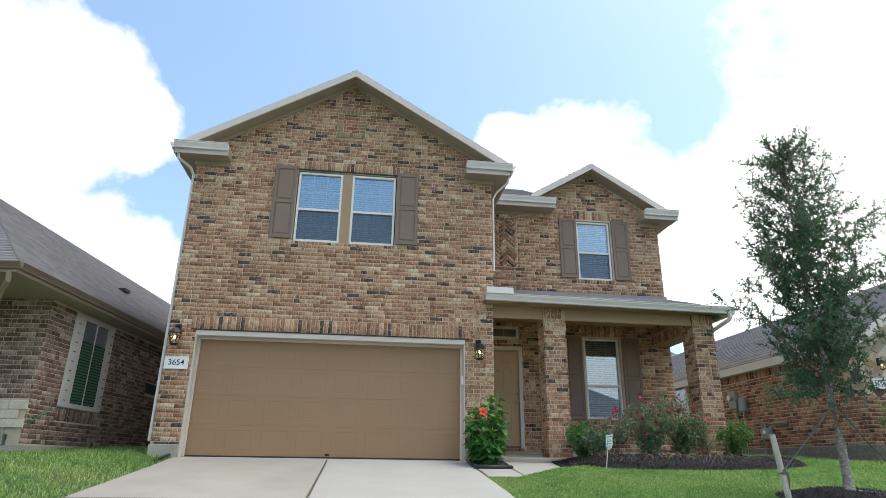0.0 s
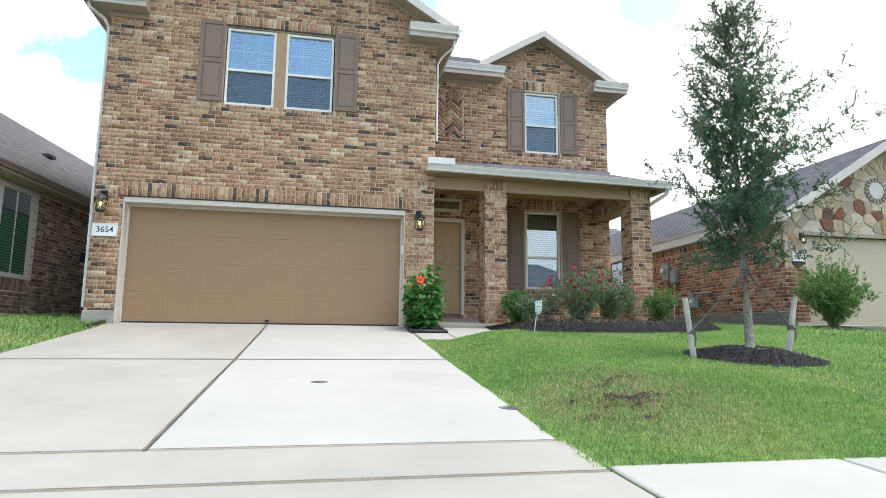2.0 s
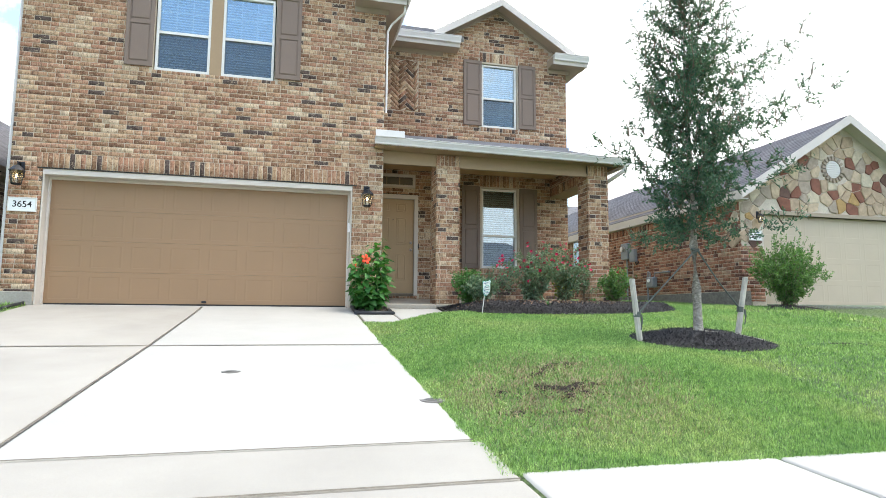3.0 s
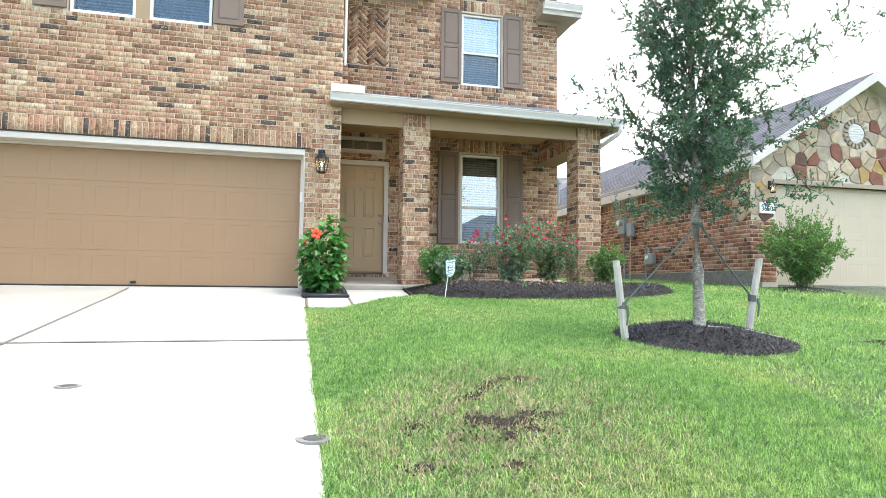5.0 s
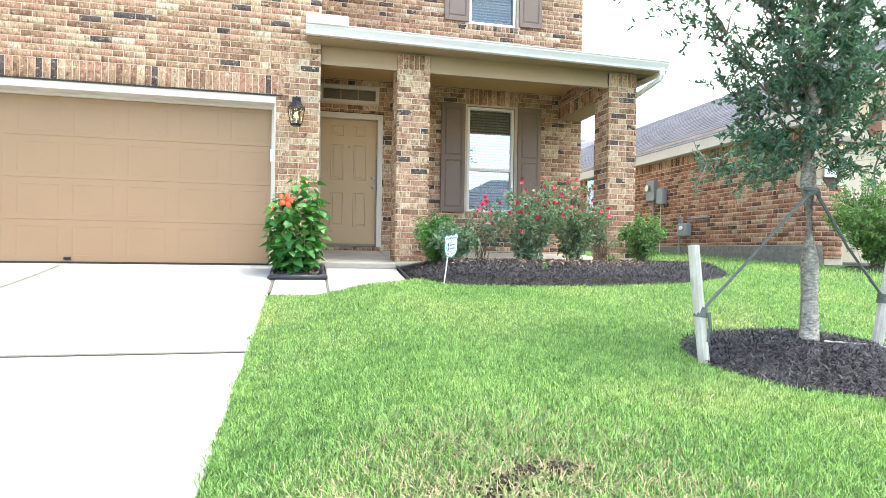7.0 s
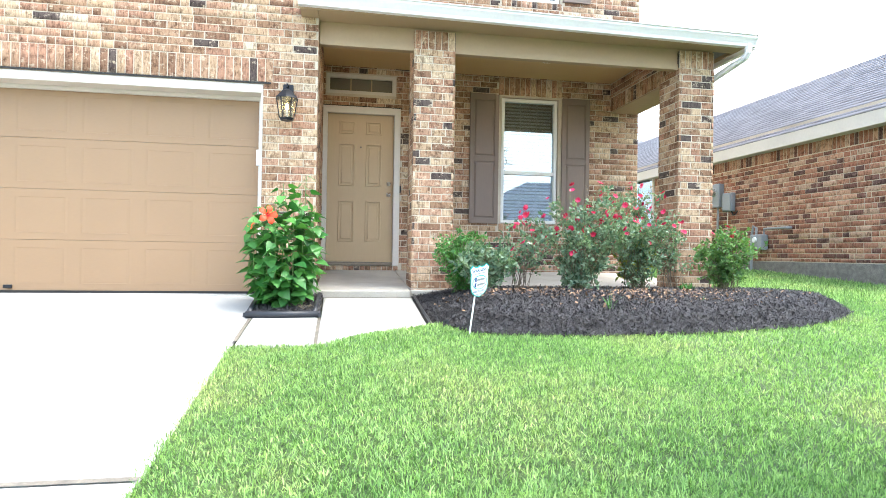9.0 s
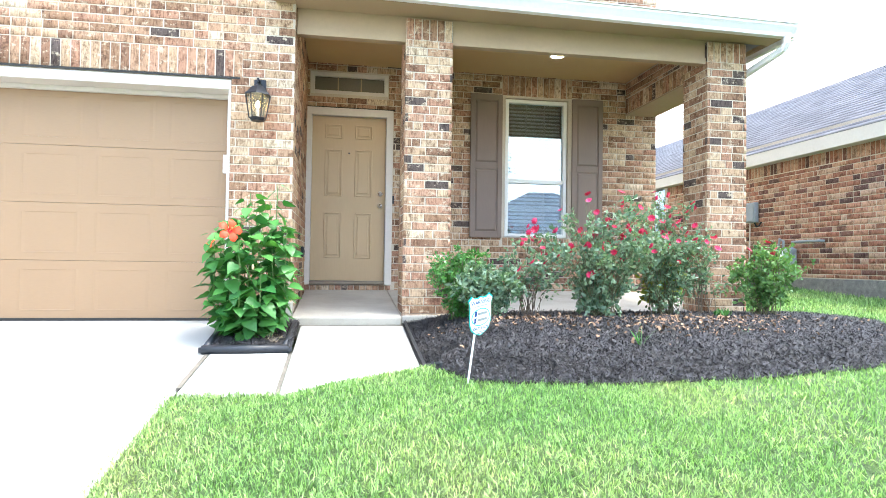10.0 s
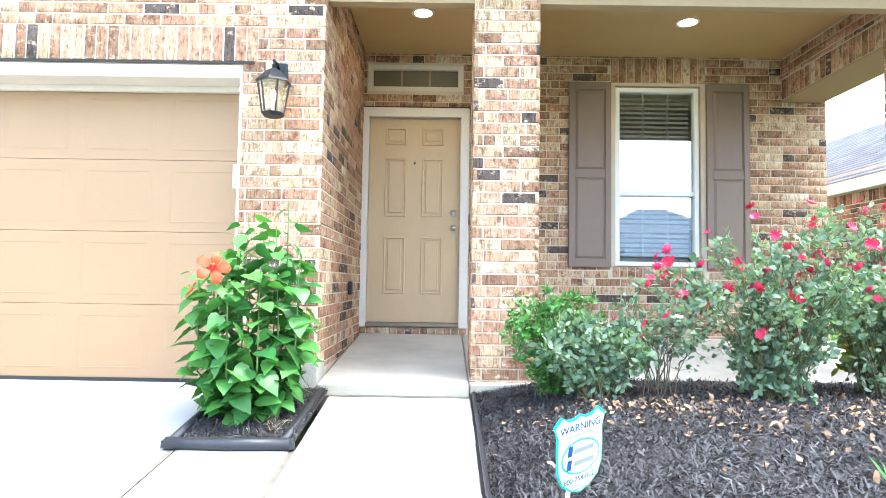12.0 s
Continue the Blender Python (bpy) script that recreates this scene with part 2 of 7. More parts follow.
M_STAKE = surface("weathered_stake_wood", (0.50, 0.47, 0.42), 0.85, spread=0.2, big=6, fine=60, bump=0.4, stretch=(1, 1, 0.08))
M_STRAP = surface("grey_green_strap", (0.10, 0.115, 0.105), 0.8, spread=0.2, bump=0.2)
M_SIGNW = surface("white_sign_plate", (0.80, 0.82, 0.82), 0.4, spread=0.03, bump=0.0)
M_TEAL = surface("teal_print", (0.01, 0.42, 0.38), 0.4, spread=0.05, bump=0.0)
M_BLUE = surface("blue_print", (0.008, 0.06, 0.24), 0.4, spread=0.05, bump=0.0)
M_INK = surface("black_print", (0.02, 0.02, 0.022), 0.5, spread=0.05, bump=0.0)
M_BEIGE = surface("beige_door_paint", (0.54, 0.45, 0.345), 0.55, spread=0.04, fine=60, bump=0.05)
M_LIME = surface("cream_limestone", (0.60, 0.53, 0.45), 0.9, spread=0.14, big=3, fine=40, bump=0.4)
M_HOSE = surface("green_hose", (0.02, 0.22, 0.12), 0.5, spread=0.1, bump=0.0)
M_ASPHALT = surface("street_concrete", (0.30, 0.29, 0.27), 0.95, spread=0.12, big=1, fine=120, bump=0.3)


def stone_material():
    m, nt, lk, p = nodes_of("field_stone")
    r = ramp_of(nt, [(0.0, (0.47, 0.36, 0.26)), (0.24, (0.55, 0.44, 0.32)), (0.46, (0.41, 0.34, 0.28)), (0.64, (0.24, 0.10, 0.07)), (0.72, (0.46, 0.30, 0.13)),
                     (0.80, (0.15, 0.085, 0.07)), (0.86, (0.57, 0.50, 0.39))], True)
    lk.new(nt.new("ShaderNodeObjectInfo").outputs["Random"], r.inputs["Fac"])
    a = noise_of(nt, lk, 7.0, 5.0, 0.65)
    v = ramp_of(nt, [(0.3, (0.7, 0.68, 0.66)), (0.7, (1.15, 1.12, 1.1))])
    lk.new(a.outputs["Fac"], v.inputs["Fac"])
    lk.new(mix_of(nt, lk, 1.0, r.outputs["Color"], v.outputs["Color"], "MULTIPLY"), p.inputs["Base Color"])
    p.inputs["Roughness"].default_value = 0.9
    bump_of(nt, lk, p, noise_of(nt, lk, 45.0, 5.0, 0.7).outputs["Fac"], 0.6, 0.01)
    return m


M_STONE = stone_material()


def leaf_material(name, dark, light, rough=0.45, through=0.25, pieces="island", spec=0.35):
    m, nt, lk, p = nodes_of(name)
    src = nt.new("ShaderNodeObjectInfo").outputs["Random"] if pieces == "object" else nt.new("ShaderNodeNewGeometry").outputs["Random Per Island"]
    r = ramp_of(nt, [(0.0, dark), (1.0, light)])
    lk.new(src, r.inputs["Fac"])
    n = noise_of(nt, lk, 3.0, 3.0)
    v = ramp_of(nt, [(0.3, (0.8, 0.82, 0.8)), (0.7, (1.15, 1.12, 1.1))])
    lk.new(n.outputs["Fac"], v.inputs["Fac"])
    col = mix_of(nt, lk, 1.0, r.outputs["Color"], v.outputs["Color"], "MULTIPLY")
    lk.new(col, p.inputs["Base Color"])
    p.inputs["Roughness"].default_value, p.inputs["Specular IOR Level"].default_value = rough, spec
    t = nt.new("ShaderNodeBsdfTranslucent")
    lk.new(mix_of(nt, lk, 1.0, col, (1.5, 1.7, 0.7), "MULTIPLY"), t.inputs["Color"])
    mx = nt.new("ShaderNodeMixShader")
    mx.inputs["Fac"].default_value = through
    lk.new(p.outputs["BSDF"], mx.inputs[1])
    lk.new(t.outputs["BSDF"], mx.inputs[2])
    lk.new(mx.outputs["Shader"], nt["Material Output"].inputs["Surface"])
    return m


def grass_material(name, ground):
    m, nt, lk, p = nodes_of(name)
    n = noise_of(nt, lk, 0.9, 4.0, 0.6)
    r = ramp_of(nt, [(0.32, (0.17, 0.30, 0.105)), (0.52, (0.228, 0.355, 0.135)), (0.7, (0.325, 0.39, 0.178))])
    lk.new(n.outputs["Fac"], r.inputs["Fac"])
    tuft = noise_of(nt, lk, 15.0, 3.0, 0.65)
    tone = ramp_of(nt, [(0.34, (0.66, 0.72, 0.66)), (0.5, (1.02, 1.04, 1.02)), (0.66, (1.34, 1.25, 1.25))])
    lk.new(tuft.outputs["Fac"], tone.inputs["Fac"])
    col = mix_of(nt, lk, 1.0, r.outputs["Color"], tone.outputs["Color"], "MULTIPLY")
    if ground:
        f = noise_of(nt, lk, 50.0, 5.0, 0.75)
        # ground colour multiplied down to paint in the shaded gaps between blades
        v = ramp_of(nt, [(0.3, (0.13, 0.14, 0.11)), (0.7, (0.62, 0.62, 0.52))])
        lk.new(f.outputs["Fac"], v.inputs["Fac"])
        col = mix_of(nt, lk, 1.0, col, v.outputs["Color"], "MULTIPLY")
        bump_of(nt, lk, p, f.outputs["Fac"], 1.0, 0.03)
    else:
        v = ramp_of(nt, [(0.0, (0.36, 0.44, 0.36)), (0.5, (1.0, 1.05, 0.92)), (0.8, (1.34, 1.28, 1.25)), (1.0, (1.75, 1.55, 1.7))])
        lk.new(nt.new("ShaderNodeNewGeometry").outputs["Random Per Island"], v.inputs["Fac"])
        col = mix_of(nt, lk, 1.0, col, v.outputs["Color"], "MULTIPLY")
    lk.new(col, p.inputs["Base Color"])
    p.inputs["Roughness"].default_value, p.inputs["Specular IOR Level"].default_value = 0.55, 0.3
    if not ground:
        t = nt.new("ShaderNodeBsdfTranslucent")
        lk.new(mix_of(nt, lk, 1.0, col, (1.35, 1.5, 0.85), "MULTIPLY"), t.inputs["Color"])
        mx = nt.new("ShaderNodeMixShader")
        mx.inputs["Fac"].default_value = 0.3
        lk.new(p.outputs["BSDF"], mx.inputs[1])
        lk.new(t.outputs["BSDF"], mx.inputs[2])
        lk.new(mx.outputs["Shader"], nt["Material Output"].inputs["Surface"])
    return m


M_TURF = grass_material("turf", True)
M_BLADE = grass_material("grass_blade", False)
M_OAK = leaf_material("oak_leaf", (0.03, 0.085, 0.064), (0.115, 0.21, 0.145))
M_HIB = leaf_material("hibiscus_leaf", (0.028, 0.13, 0.034), (0.10, 0.285, 0.065), 0.4, 0.2, "object")
M_BOX = leaf_material("holly_leaf", (0.035, 0.13, 0.035), (0.11, 0.28, 0.07), 0.3)
M_ROSELEAF = leaf_material("rose_leaf", (0.07, 0.145, 0.10), (0.27, 0.36, 0.26), 0.42, 0.3)
M_YELLEAF = leaf_material("yellowing_leaf", (0.12, 0.17, 0.03), (0.32, 0.34, 0.06), 0.5)
M_SHRUB = leaf_material("shrub_leaf", (0.055, 0.14, 0.045), (0.18, 0.32, 0.105), 0.5)
M_PLUME = leaf_material("dry_plume", (0.22, 0.16, 0.12), (0.38, 0.28, 0.23), 0.8)
M_PETAL = leaf_material("rose_petal", (0.48, 0.010, 0.045), (0.66, 0.028, 0.13), 0.5, 0.15, "object")
M_ORANGE = leaf_material("orange_petal", (0.74, 0.07, 0.025), (0.80, 0.09, 0.032), 0.5, 0.2, "object")
M_THROAT = leaf_material("flower_throat", (0.42, 0.012, 0.02), (0.46, 0.016, 0.025), 0.5, 0.1, "object")
M_STAMEN = leaf_material("flower_stamen", (0.70, 0.16, 0.05), (0.76, 0.20, 0.06), 0.5, 0.1, "object")
M_BUD = leaf_material("flower_bud_petal", (0.62, 0.40, 0.30), (0.68, 0.44, 0.34), 0.5, 0.1, "object")
M_STEM = surface("green_brown_stem", (0.13, 0.12, 0.06), 0.8, spread=0.25, fine=50, bump=0.2)
M_GREENSTEM = surface("green_stem", (0.11, 0.19, 0.055), 0.6, spread=0.2, fine=50, bump=0.1)
M_TWIG = surface("twig", (0.17, 0.135, 0.10), 0.9, spread=0.25, fine=50, bump=0.2)
M_BARK = surface("oak_bark", (0.38, 0.35, 0.305), 0.95, spread=0.42, big=34, fine=55, bump=1.0, depth=0.015, stretch=(0.55, 0.55, 1.5))


def glass_material(name, mirror):
    m, nt, lk, p = nodes_of(name)
    nt.remove(p)
    tr = nt.new("ShaderNodeBsdfTransparent")
    tr.inputs["Color"].default_value = (0.80, 0.86, 0.86, 1)
    gl = nt.new("ShaderNodeBsdfGlossy")
    gl.inputs["Roughness"].default_value, gl.inputs["Color"].default_value = 0.015, (0.74, 0.88, 1.0, 1)
    fr = nt.new("ShaderNodeFresnel")
    add = nt.new("ShaderNodeMath")
    add.operation, add.use_clamp = "ADD", True
    add.inputs[1].default_value = mirror
    lk.new(fr.outputs["Fac"], add.inputs[0])
    mx = nt.new("ShaderNodeMixShader")
    lk.new(add.outputs[0], mx.inputs["Fac"])
    lk.new(tr.outputs["BSDF"], mx.inputs[1])
    lk.new(gl.outputs["BSDF"], mx.inputs[2])
    lk.new(mx.outputs["Shader"], nt["Material Output"].inputs["Surface"])
    return m


M_GLASS = glass_material("window_glass", 0.2)
M_LAMPGLASS = glass_material("lantern_glass", 0.02)


def frosted_material():
    m, nt, lk, p = nodes_of("seeded_lantern_glass")
    nt.remove(p)
    tr, tl, gl = nt.new("ShaderNodeBsdfTransparent"), nt.new("ShaderNodeBsdfTranslucent"), nt.new("ShaderNodeBsdfGlossy")
    tl.inputs["Color"].default_value = (0.62, 0.56, 0.42, 1)
    gl.inputs["Roughness"].default_value = 0.1
    a, b = nt.new("ShaderNodeMixShader"), nt.new("ShaderNodeMixShader")
    a.inputs["Fac"].default_value, b.inputs["Fac"].default_value = 0.4, 0.08
    lk.new(tr.outputs["BSDF"], a.inputs[1])
    lk.new(tl.outputs["BSDF"], a.inputs[2])
    lk.new(a.outputs["Shader"], b.inputs[1])
    lk.new(gl.outputs["BSDF"], b.inputs[2])
    lk.new(b.outputs["Shader"], nt["Material Output"].inputs["Surface"])
    return m


M_FROST = frosted_material()


def screen_material():
    m, nt, lk, p = nodes_of("insect_screen")
    p.inputs["Base Color"].default_value, p.inputs["Roughness"].default_value = (0.03, 0.032, 0.035, 1), 0.8
    tr = nt.new("ShaderNodeBsdfTransparent")
    mx = nt.new("ShaderNodeMixShader")
    mx.inputs["Fac"].default_value = 0.27
    lk.new(tr.outputs["BSDF"], mx.inputs[1])
    lk.new(p.outputs["BSDF"], mx.inputs[2])
    lk.new(mx.outputs["Shader"], nt["Material Output"].inputs["Surface"])
    return m


M_SCREEN = screen_material()


def glow_material(name, color, strength):
    m, nt, lk, p = nodes_of(name)
    p.inputs["Base Color"].default_value = (*color, 1)
    p.inputs["Emission Color"].default_value, p.inputs["Emission Strength"].default_value = (*color, 1), strength
    return m


M_BULB = glow_material("warm_bulb", (1.0, 0.78, 0.42), 6.0)
M_SPOT = glow_material("warm_downlight", (1.0, 0.80, 0.52), 30.0)


# ---- mesh helpers ----
def smooth01(v):
    v = np.clip(v, 0, 1)
    return v * v * (3 - 2 * v)


def add_box(bm, x0, x1, y0, y1, z0, z1, bevel=0.0, m=None):
    r = bmesh.ops.create_cube(bm, size=1.0)
    vs = r["verts"]
    for v in vs:
        v.co = Vector((x0 + (v.co.x + 0.5) * (x1 - x0), y0 + (v.co.y + 0.5) * (y1 - y0), z0 + (v.co.z + 0.5) * (z1 - z0)))
        if m is not None:
            v.co = m @ v.co
    if bevel:
        bmesh.ops.bevel(bm, geom=list({e for v in vs for e in v.link_edges}), offset=bevel, segments=2, affect="EDGES", profile=0.5)


def box_bm(*a, **k):
    bm = bmesh.new()
    add_box(bm, *a, **k)
    return bm


def add_tube(bm, a, b, r0, r1=None, n=8, cap=True):
    r1 = r0 if r1 is None else r1
    a, b = Vector(a), Vector(b)
    m = Matrix.Translation((a + b) / 2) @ (b - a).to_track_quat("Z", "Y").to_matrix().to_4x4()
    bmesh.ops.create_cone(bm, cap_ends=cap, segments=n, radius1=r0, radius2=r1, depth=(b - a).length, matrix=m)


def add_path(bm, pts, radii, n=6):
    """A tapered tube along a line of points."""
    rings = []
    for i, p in enumerate(pts):
        p = Vector(p)
        d = Vector(pts[min(i + 1, len(pts) - 1)]) - Vector(pts[max(i - 1, 0)])
        q = d.to_track_quat("Z", "Y")
        rings.append([bm.verts.new(p + q @ Vector((radii[i] * math.cos(2 * math.pi * k / n), radii[i] * math.sin(2 * math.pi * k / n), 0))) for k in range(n)])
    for r, s in zip(rings, rings[1:]):
        for k in range(n):
            bm.faces.new((r[k], r[(k + 1) % n], s[(k + 1) % n], s[k]))
    bm.faces.new(rings[0][::-1])
    bm.faces.new(rings[-1])


def part(name, bm, material, parent=None, label="", smooth=False):
    me = bpy.data.meshes.new(name)
    bm.normal_update()
    bm.to_mesh(me)
    bm.free()
    me.materials.append(material)
    if smooth:
        me.polygons.foreach_set("use_smooth", [True] * len(me.polygons))
    ob = new(name, me)
    if parent is not None:
        ob.parent = parent
    if label:
        ob["label"] = label
    return ob


def poly_mesh(name, verts, faces, material, parent=None, smooth=False):
    """One object from arrays of corners and of faces with equal counts."""
    verts, faces = np.asarray(verts, dtype=np.float32), [np.asarray(f, dtype=np.int32) for f in (faces if isinstance(faces, list) else [faces])]
    me = bpy.data.meshes.new(name)
    me.vertices.add(len(verts))
    me.vertices.foreach_set("co", verts.ravel())
    loops = np.concatenate([f.ravel() for f in faces])
    sizes = np.concatenate([np.full(len(f), f.shape[1], dtype=np.int32) for f in faces])
    me.loops.add(len(loops))
    me.loops.foreach_set("vertex_index", loops)
    me.polygons.add(len(sizes))
    me.polygons.foreach_set("loop_start", np.concatenate([[0], np.cumsum(sizes)[:-1]]).astype(np.int32))
    me.update(calc_edges=True)
    me.validate()
    me.materials.append(material)
    if smooth:
        me.polygons.foreach_set("use_smooth", [True] * len(me.polygons))
    ob = new(name, me)
    if parent is not None:
        ob.parent = parent
    return ob


def thing(name, label, category, group="", at=None):
    """An Empty at the base of a thing, for its parts."""
    ob = new(name)
    ob.empty_display_size = 0.1
    if at is not None:
        ob.matrix_world = at
    return tagged(ob, label, category, group)


def structure(ob, label="", category=""):
    return tagged(ob, label, category, kind="structure")


# ---- ground ----
GY = [-400, -30, -13, -9.6, -8.3, -7.64, -5.49, -3.97, -0.95, 0, 3, 40, 400]
GZ = [-1.25, -1.25, -1.15, -1.0, -0.93, -0.87, -0.645, -0.49, -0.148, -0.026, 0.1, 0.15, 0.15]


def gz(x, y):
    """Height of the ground."""
    x, y = np.asarray(x, dtype=float), np.asarray(y, dtype=float)
    b = np.interp(y, GY, GZ)
    fade = smooth01((y + 8.25) / 2.4) * np.interp(y, [-1.2, 0.0, 3.0], [1.0, 0.45, 0.6])
    right = 0.2 * smooth01((x - np.interp(y, [-2.35, -1.7], [2.5, 4.05])) / np.interp(y, [-2.35, -1.7], [1.2, 0.8]))
    left = 0.12 * smooth01((-2.69 - x) / 0.9)
    return b + fade * (right + left)


xs = np.concatenate([[-400, -150, -60, -30, -20, -14, -10], np.arange(-8, 18.01, 0.2), [20, 24, 30, 45, 80, 160, 400]])
ys = np.concatenate([[-400, -150, -80, -45, -30, -22, -16], np.arange(-13, 4.01, 0.2), [5, 7, 10, 15, 25, 50, 120, 400]])
X, Y = np.meshgrid(xs, ys)
Z = gz(X, Y) - 0.03 * ((X > -2.6) & (X < 2.45) & (Y < -0.1) & (Y > -30)) - 0.4 * ((X > -3.0) & (X < 7.7) & (Y > 0.05) & (Y < 10.9)) - 0.2 * ((X > 2.6) & (X < 4.1) & (Y > -1.85) & (Y < 0.1))
idx = np.arange(X.size).reshape(X.shape)
quads = np.stack([idx[:-1, :-1], idx[:-1, 1:], idx[1:, 1:], idx[1:, :-1]], -1).reshape(-1, 4)
ground = structure(poly_mesh("ground", np.stack([X, Y, Z], -1).reshape(-1, 3), quads, M_TURF, smooth=True), "green lawn ground rolling gently up to the houses", "ground")


def strip(name, x0, x1, y0, y1, material, lift, parent):
    """A narrow filled joint between panels."""
    n = max(2, int(max(x1 - x0, y1 - y0) / 0.3))
    t = np.linspace(0, 1, n + 1)
    if x1 - x0 > y1 - y0:
        A, B = np.meshgrid(x0 + (x1 - x0) * t, [y0, y1])
    else:
        A, B = np.meshgrid([x0, x1], y0 + (y1 - y0) * t)
    k = np.arange(A.size).reshape(A.shape)
    q = np.stack([k[:-1, :-1], k[:-1, 1:], k[1:, 1:], k[1:, :-1]], -1).reshape(-1, 4)
    return poly_mesh(name, np.stack([A, B, gz(A, B) + lift], -1).reshape(-1, 3), q, material, parent)


def slab(name, x0, x1, y0, y1, material=M_CONCRETE, lift=0.012, step=0.3, parent=None):
    """A flat concrete panel that follows the ground, with rounded edges."""
    nx, ny = max(2, int((x1 - x0) / step) + 1), max(2, int((y1 - y0) / step) + 1)
    if min(x1 - x0, y1 - y0) < 0.1:
        return strip(name, x0, x1, y0, y1, material, lift, parent)
    gx = np.concatenate([[x0, x0 + 0.008], np.linspace(x0 + 0.03, x1 - 0.03, nx), [x1 - 0.008, x1]])
    gy = np.concatenate([[y0, y0 + 0.008], np.linspace(y0 + 0.03, y1 - 0.03, ny), [y1 - 0.008, y1]])
    A, B = np.meshgrid(gx, gy)
    C = gz(A, B) + lift
    e = np.zeros_like(A)
    e[0, :] = e[-1, :] = -0.03
    e[:, 0] = e[:, -1] = -0.03
    e[1, 1:-1] = e[-2, 1:-1] = -0.004
    e[1:-1, 1] = e[1:-1, -2] = -0.004
    k = np.arange(A.size).reshape(A.shape)
    q = np.stack([k[:-1, :-1], k[:-1, 1:], k[1:, 1:], k[1:, :-1]], -1).reshape(-1, 4)
    return poly_mesh(name, np.stack([A, B, C + e], -1).reshape(-1, 3), q, material, parent)


driveway = structure(thing("driveway", "pale concrete driveway sloping up to the garage with dark joints", "driveway"))
for x0, x1 in ((-2.69, -0.034), (-0.018, 2.53)):
    for y0, y1 in ((-3.984, -0.02), (-7.643, -4.0)):
        slab("panel", x0, x1, y0, y1, M_OLDPOUR if x0 < -1 else M_CONCRETE, parent=driveway)
slab("panel", -2.61, 2.49, -0.015, 0.32, parent=driveway)
slab("panel", -2.75, 2.58, -8.29, -7.66, M_OLDPOUR, parent=driveway)
slab("panel", -2.9, 2.9, -13.2, -9.6, parent=driveway)
for a, b, c, d in ((-0.034, -0.016, -7.64, -0.02), (-2.69, -0.034, -4.010, -3.974), (-0.016, 2.53, -4.010, -3.974), (3.1, 4.1, -0.086, -0.056), (-2.69, 2.53, -7.660, -7.642), (-2.7, 2.57, -8.310, -8.290), (2.526, 2.556, -1.8, -0.95)):
    slab("joint_filler", a, b, c, d, M_JOINT, 0.016, 0.3, driveway)
sidewalk = structure(thing("pavement", "pale concrete sidewalk panels crossing the driveway", "sidewalk"))
slab("panel", -2.75, 2.58, -9.58, -8.31, M_OLDPOUR, parent=sidewalk)
for k in range(6):
    slab("panel", 2.6 + 1.55 * k, 2.6 + 1.55 * k + 1.535, -9.58, -8.2, parent=sidewalk)
    slab("panel", -4.32 - 1.55 * k, -2.785 - 1.55 * k, -9.58, -8.25, parent=sidewalk)
road = structure(slab("road", -60, 70, -22, -13.3, M_ASPHALT, 0.0, 3.0), "grey concrete residential street", "road")
front_walk = structure(thing("pavement", "pale concrete front walk of two panels joining the driveway to the porch", "walkway"))
slab("panel", 3.16, 4.116, -1.98, -0.085, parent=front_walk, lift=0.018)
slab("panel", 2.552, 3.14, -1.9, -0.95, parent=front_walk, lift=0.018)
slab("joint_filler", 3.138, 3.164, -1.95, -0.95, M_JOINT, 0.010, parent=front_walk)


# ---- bricks ----
BL, BH, J = 0.2445, 0.0718, 0.0095
PITCH = BH + J


def bricks_flat(u0, u1, z0, z1, holes=(), top=None, z_start=None):
    """Running-bond pieces (u0, u1, z0, z1, z_left, z_right) on a rectangle with openings."""
    out = []
    n0, n1 = int(math.floor(z0 / PITCH)), int(math.ceil(z1 / PITCH))
    for k in range(n0, n1):
        a, b = max(z0, k * PITCH), min(z1, k * PITCH + BH)
        if b - a < 0.015:
            continue
        spans = [(u0, u1)]
        for h0, h1, g0, g1 in holes:
            if g1 > a + 0.005 and g0 < b - 0.005:
                spans = [s for p, q in spans for s in ((p, min(q, h0)), (max(p, h1), q)) if s[1] - s[0] > 0.012]
        off = (k % 2) * (BL + J) / 2 + 0.021 * ((k * 7) % 3 - 1) * 0.3
        for p, q in spans:
            i = int(math.floor((p - off) / (BL + J)))
            while i * (BL + J) + off < q:
                c, d = max(p, i * (BL + J) + off), min(q, i * (BL + J) + off + BL)
                i += 1
                if d - c < 0.02:
                    continue
                tl = tr = b
                if top is not None:
                    tl, tr = min(b, top(c)), min(b, top(d))
                    if min(tl, tr) < a + 0.004:
                        continue
                cut = random.Random(k * 7919 + i * 31 + int(u0 * 100))
                if d - c > 0.2 and tl == tr and cut.random() < 0.24:
                    m = c + (d - c) * cut.choice((0.34, 0.5, 0.5, 0.66))
                    out += [(c, m - J / 2, a, tl, tr), (m + J / 2, d, a, tl, tr)]
                else:
                    out.append((c, d, a, tl, tr))
    return out


def soldiers(u0, u1, z0, z1):
    """A course of upright bricks."""
    n = max(1, round((u1 - u0) / PITCH))
    w = (u1 - u0) / n
    return [(u0 + i * w + J / 2, u0 + (i + 1) * w - J / 2, z0, z1, z1) for i in range(n)]


SHARED = {}


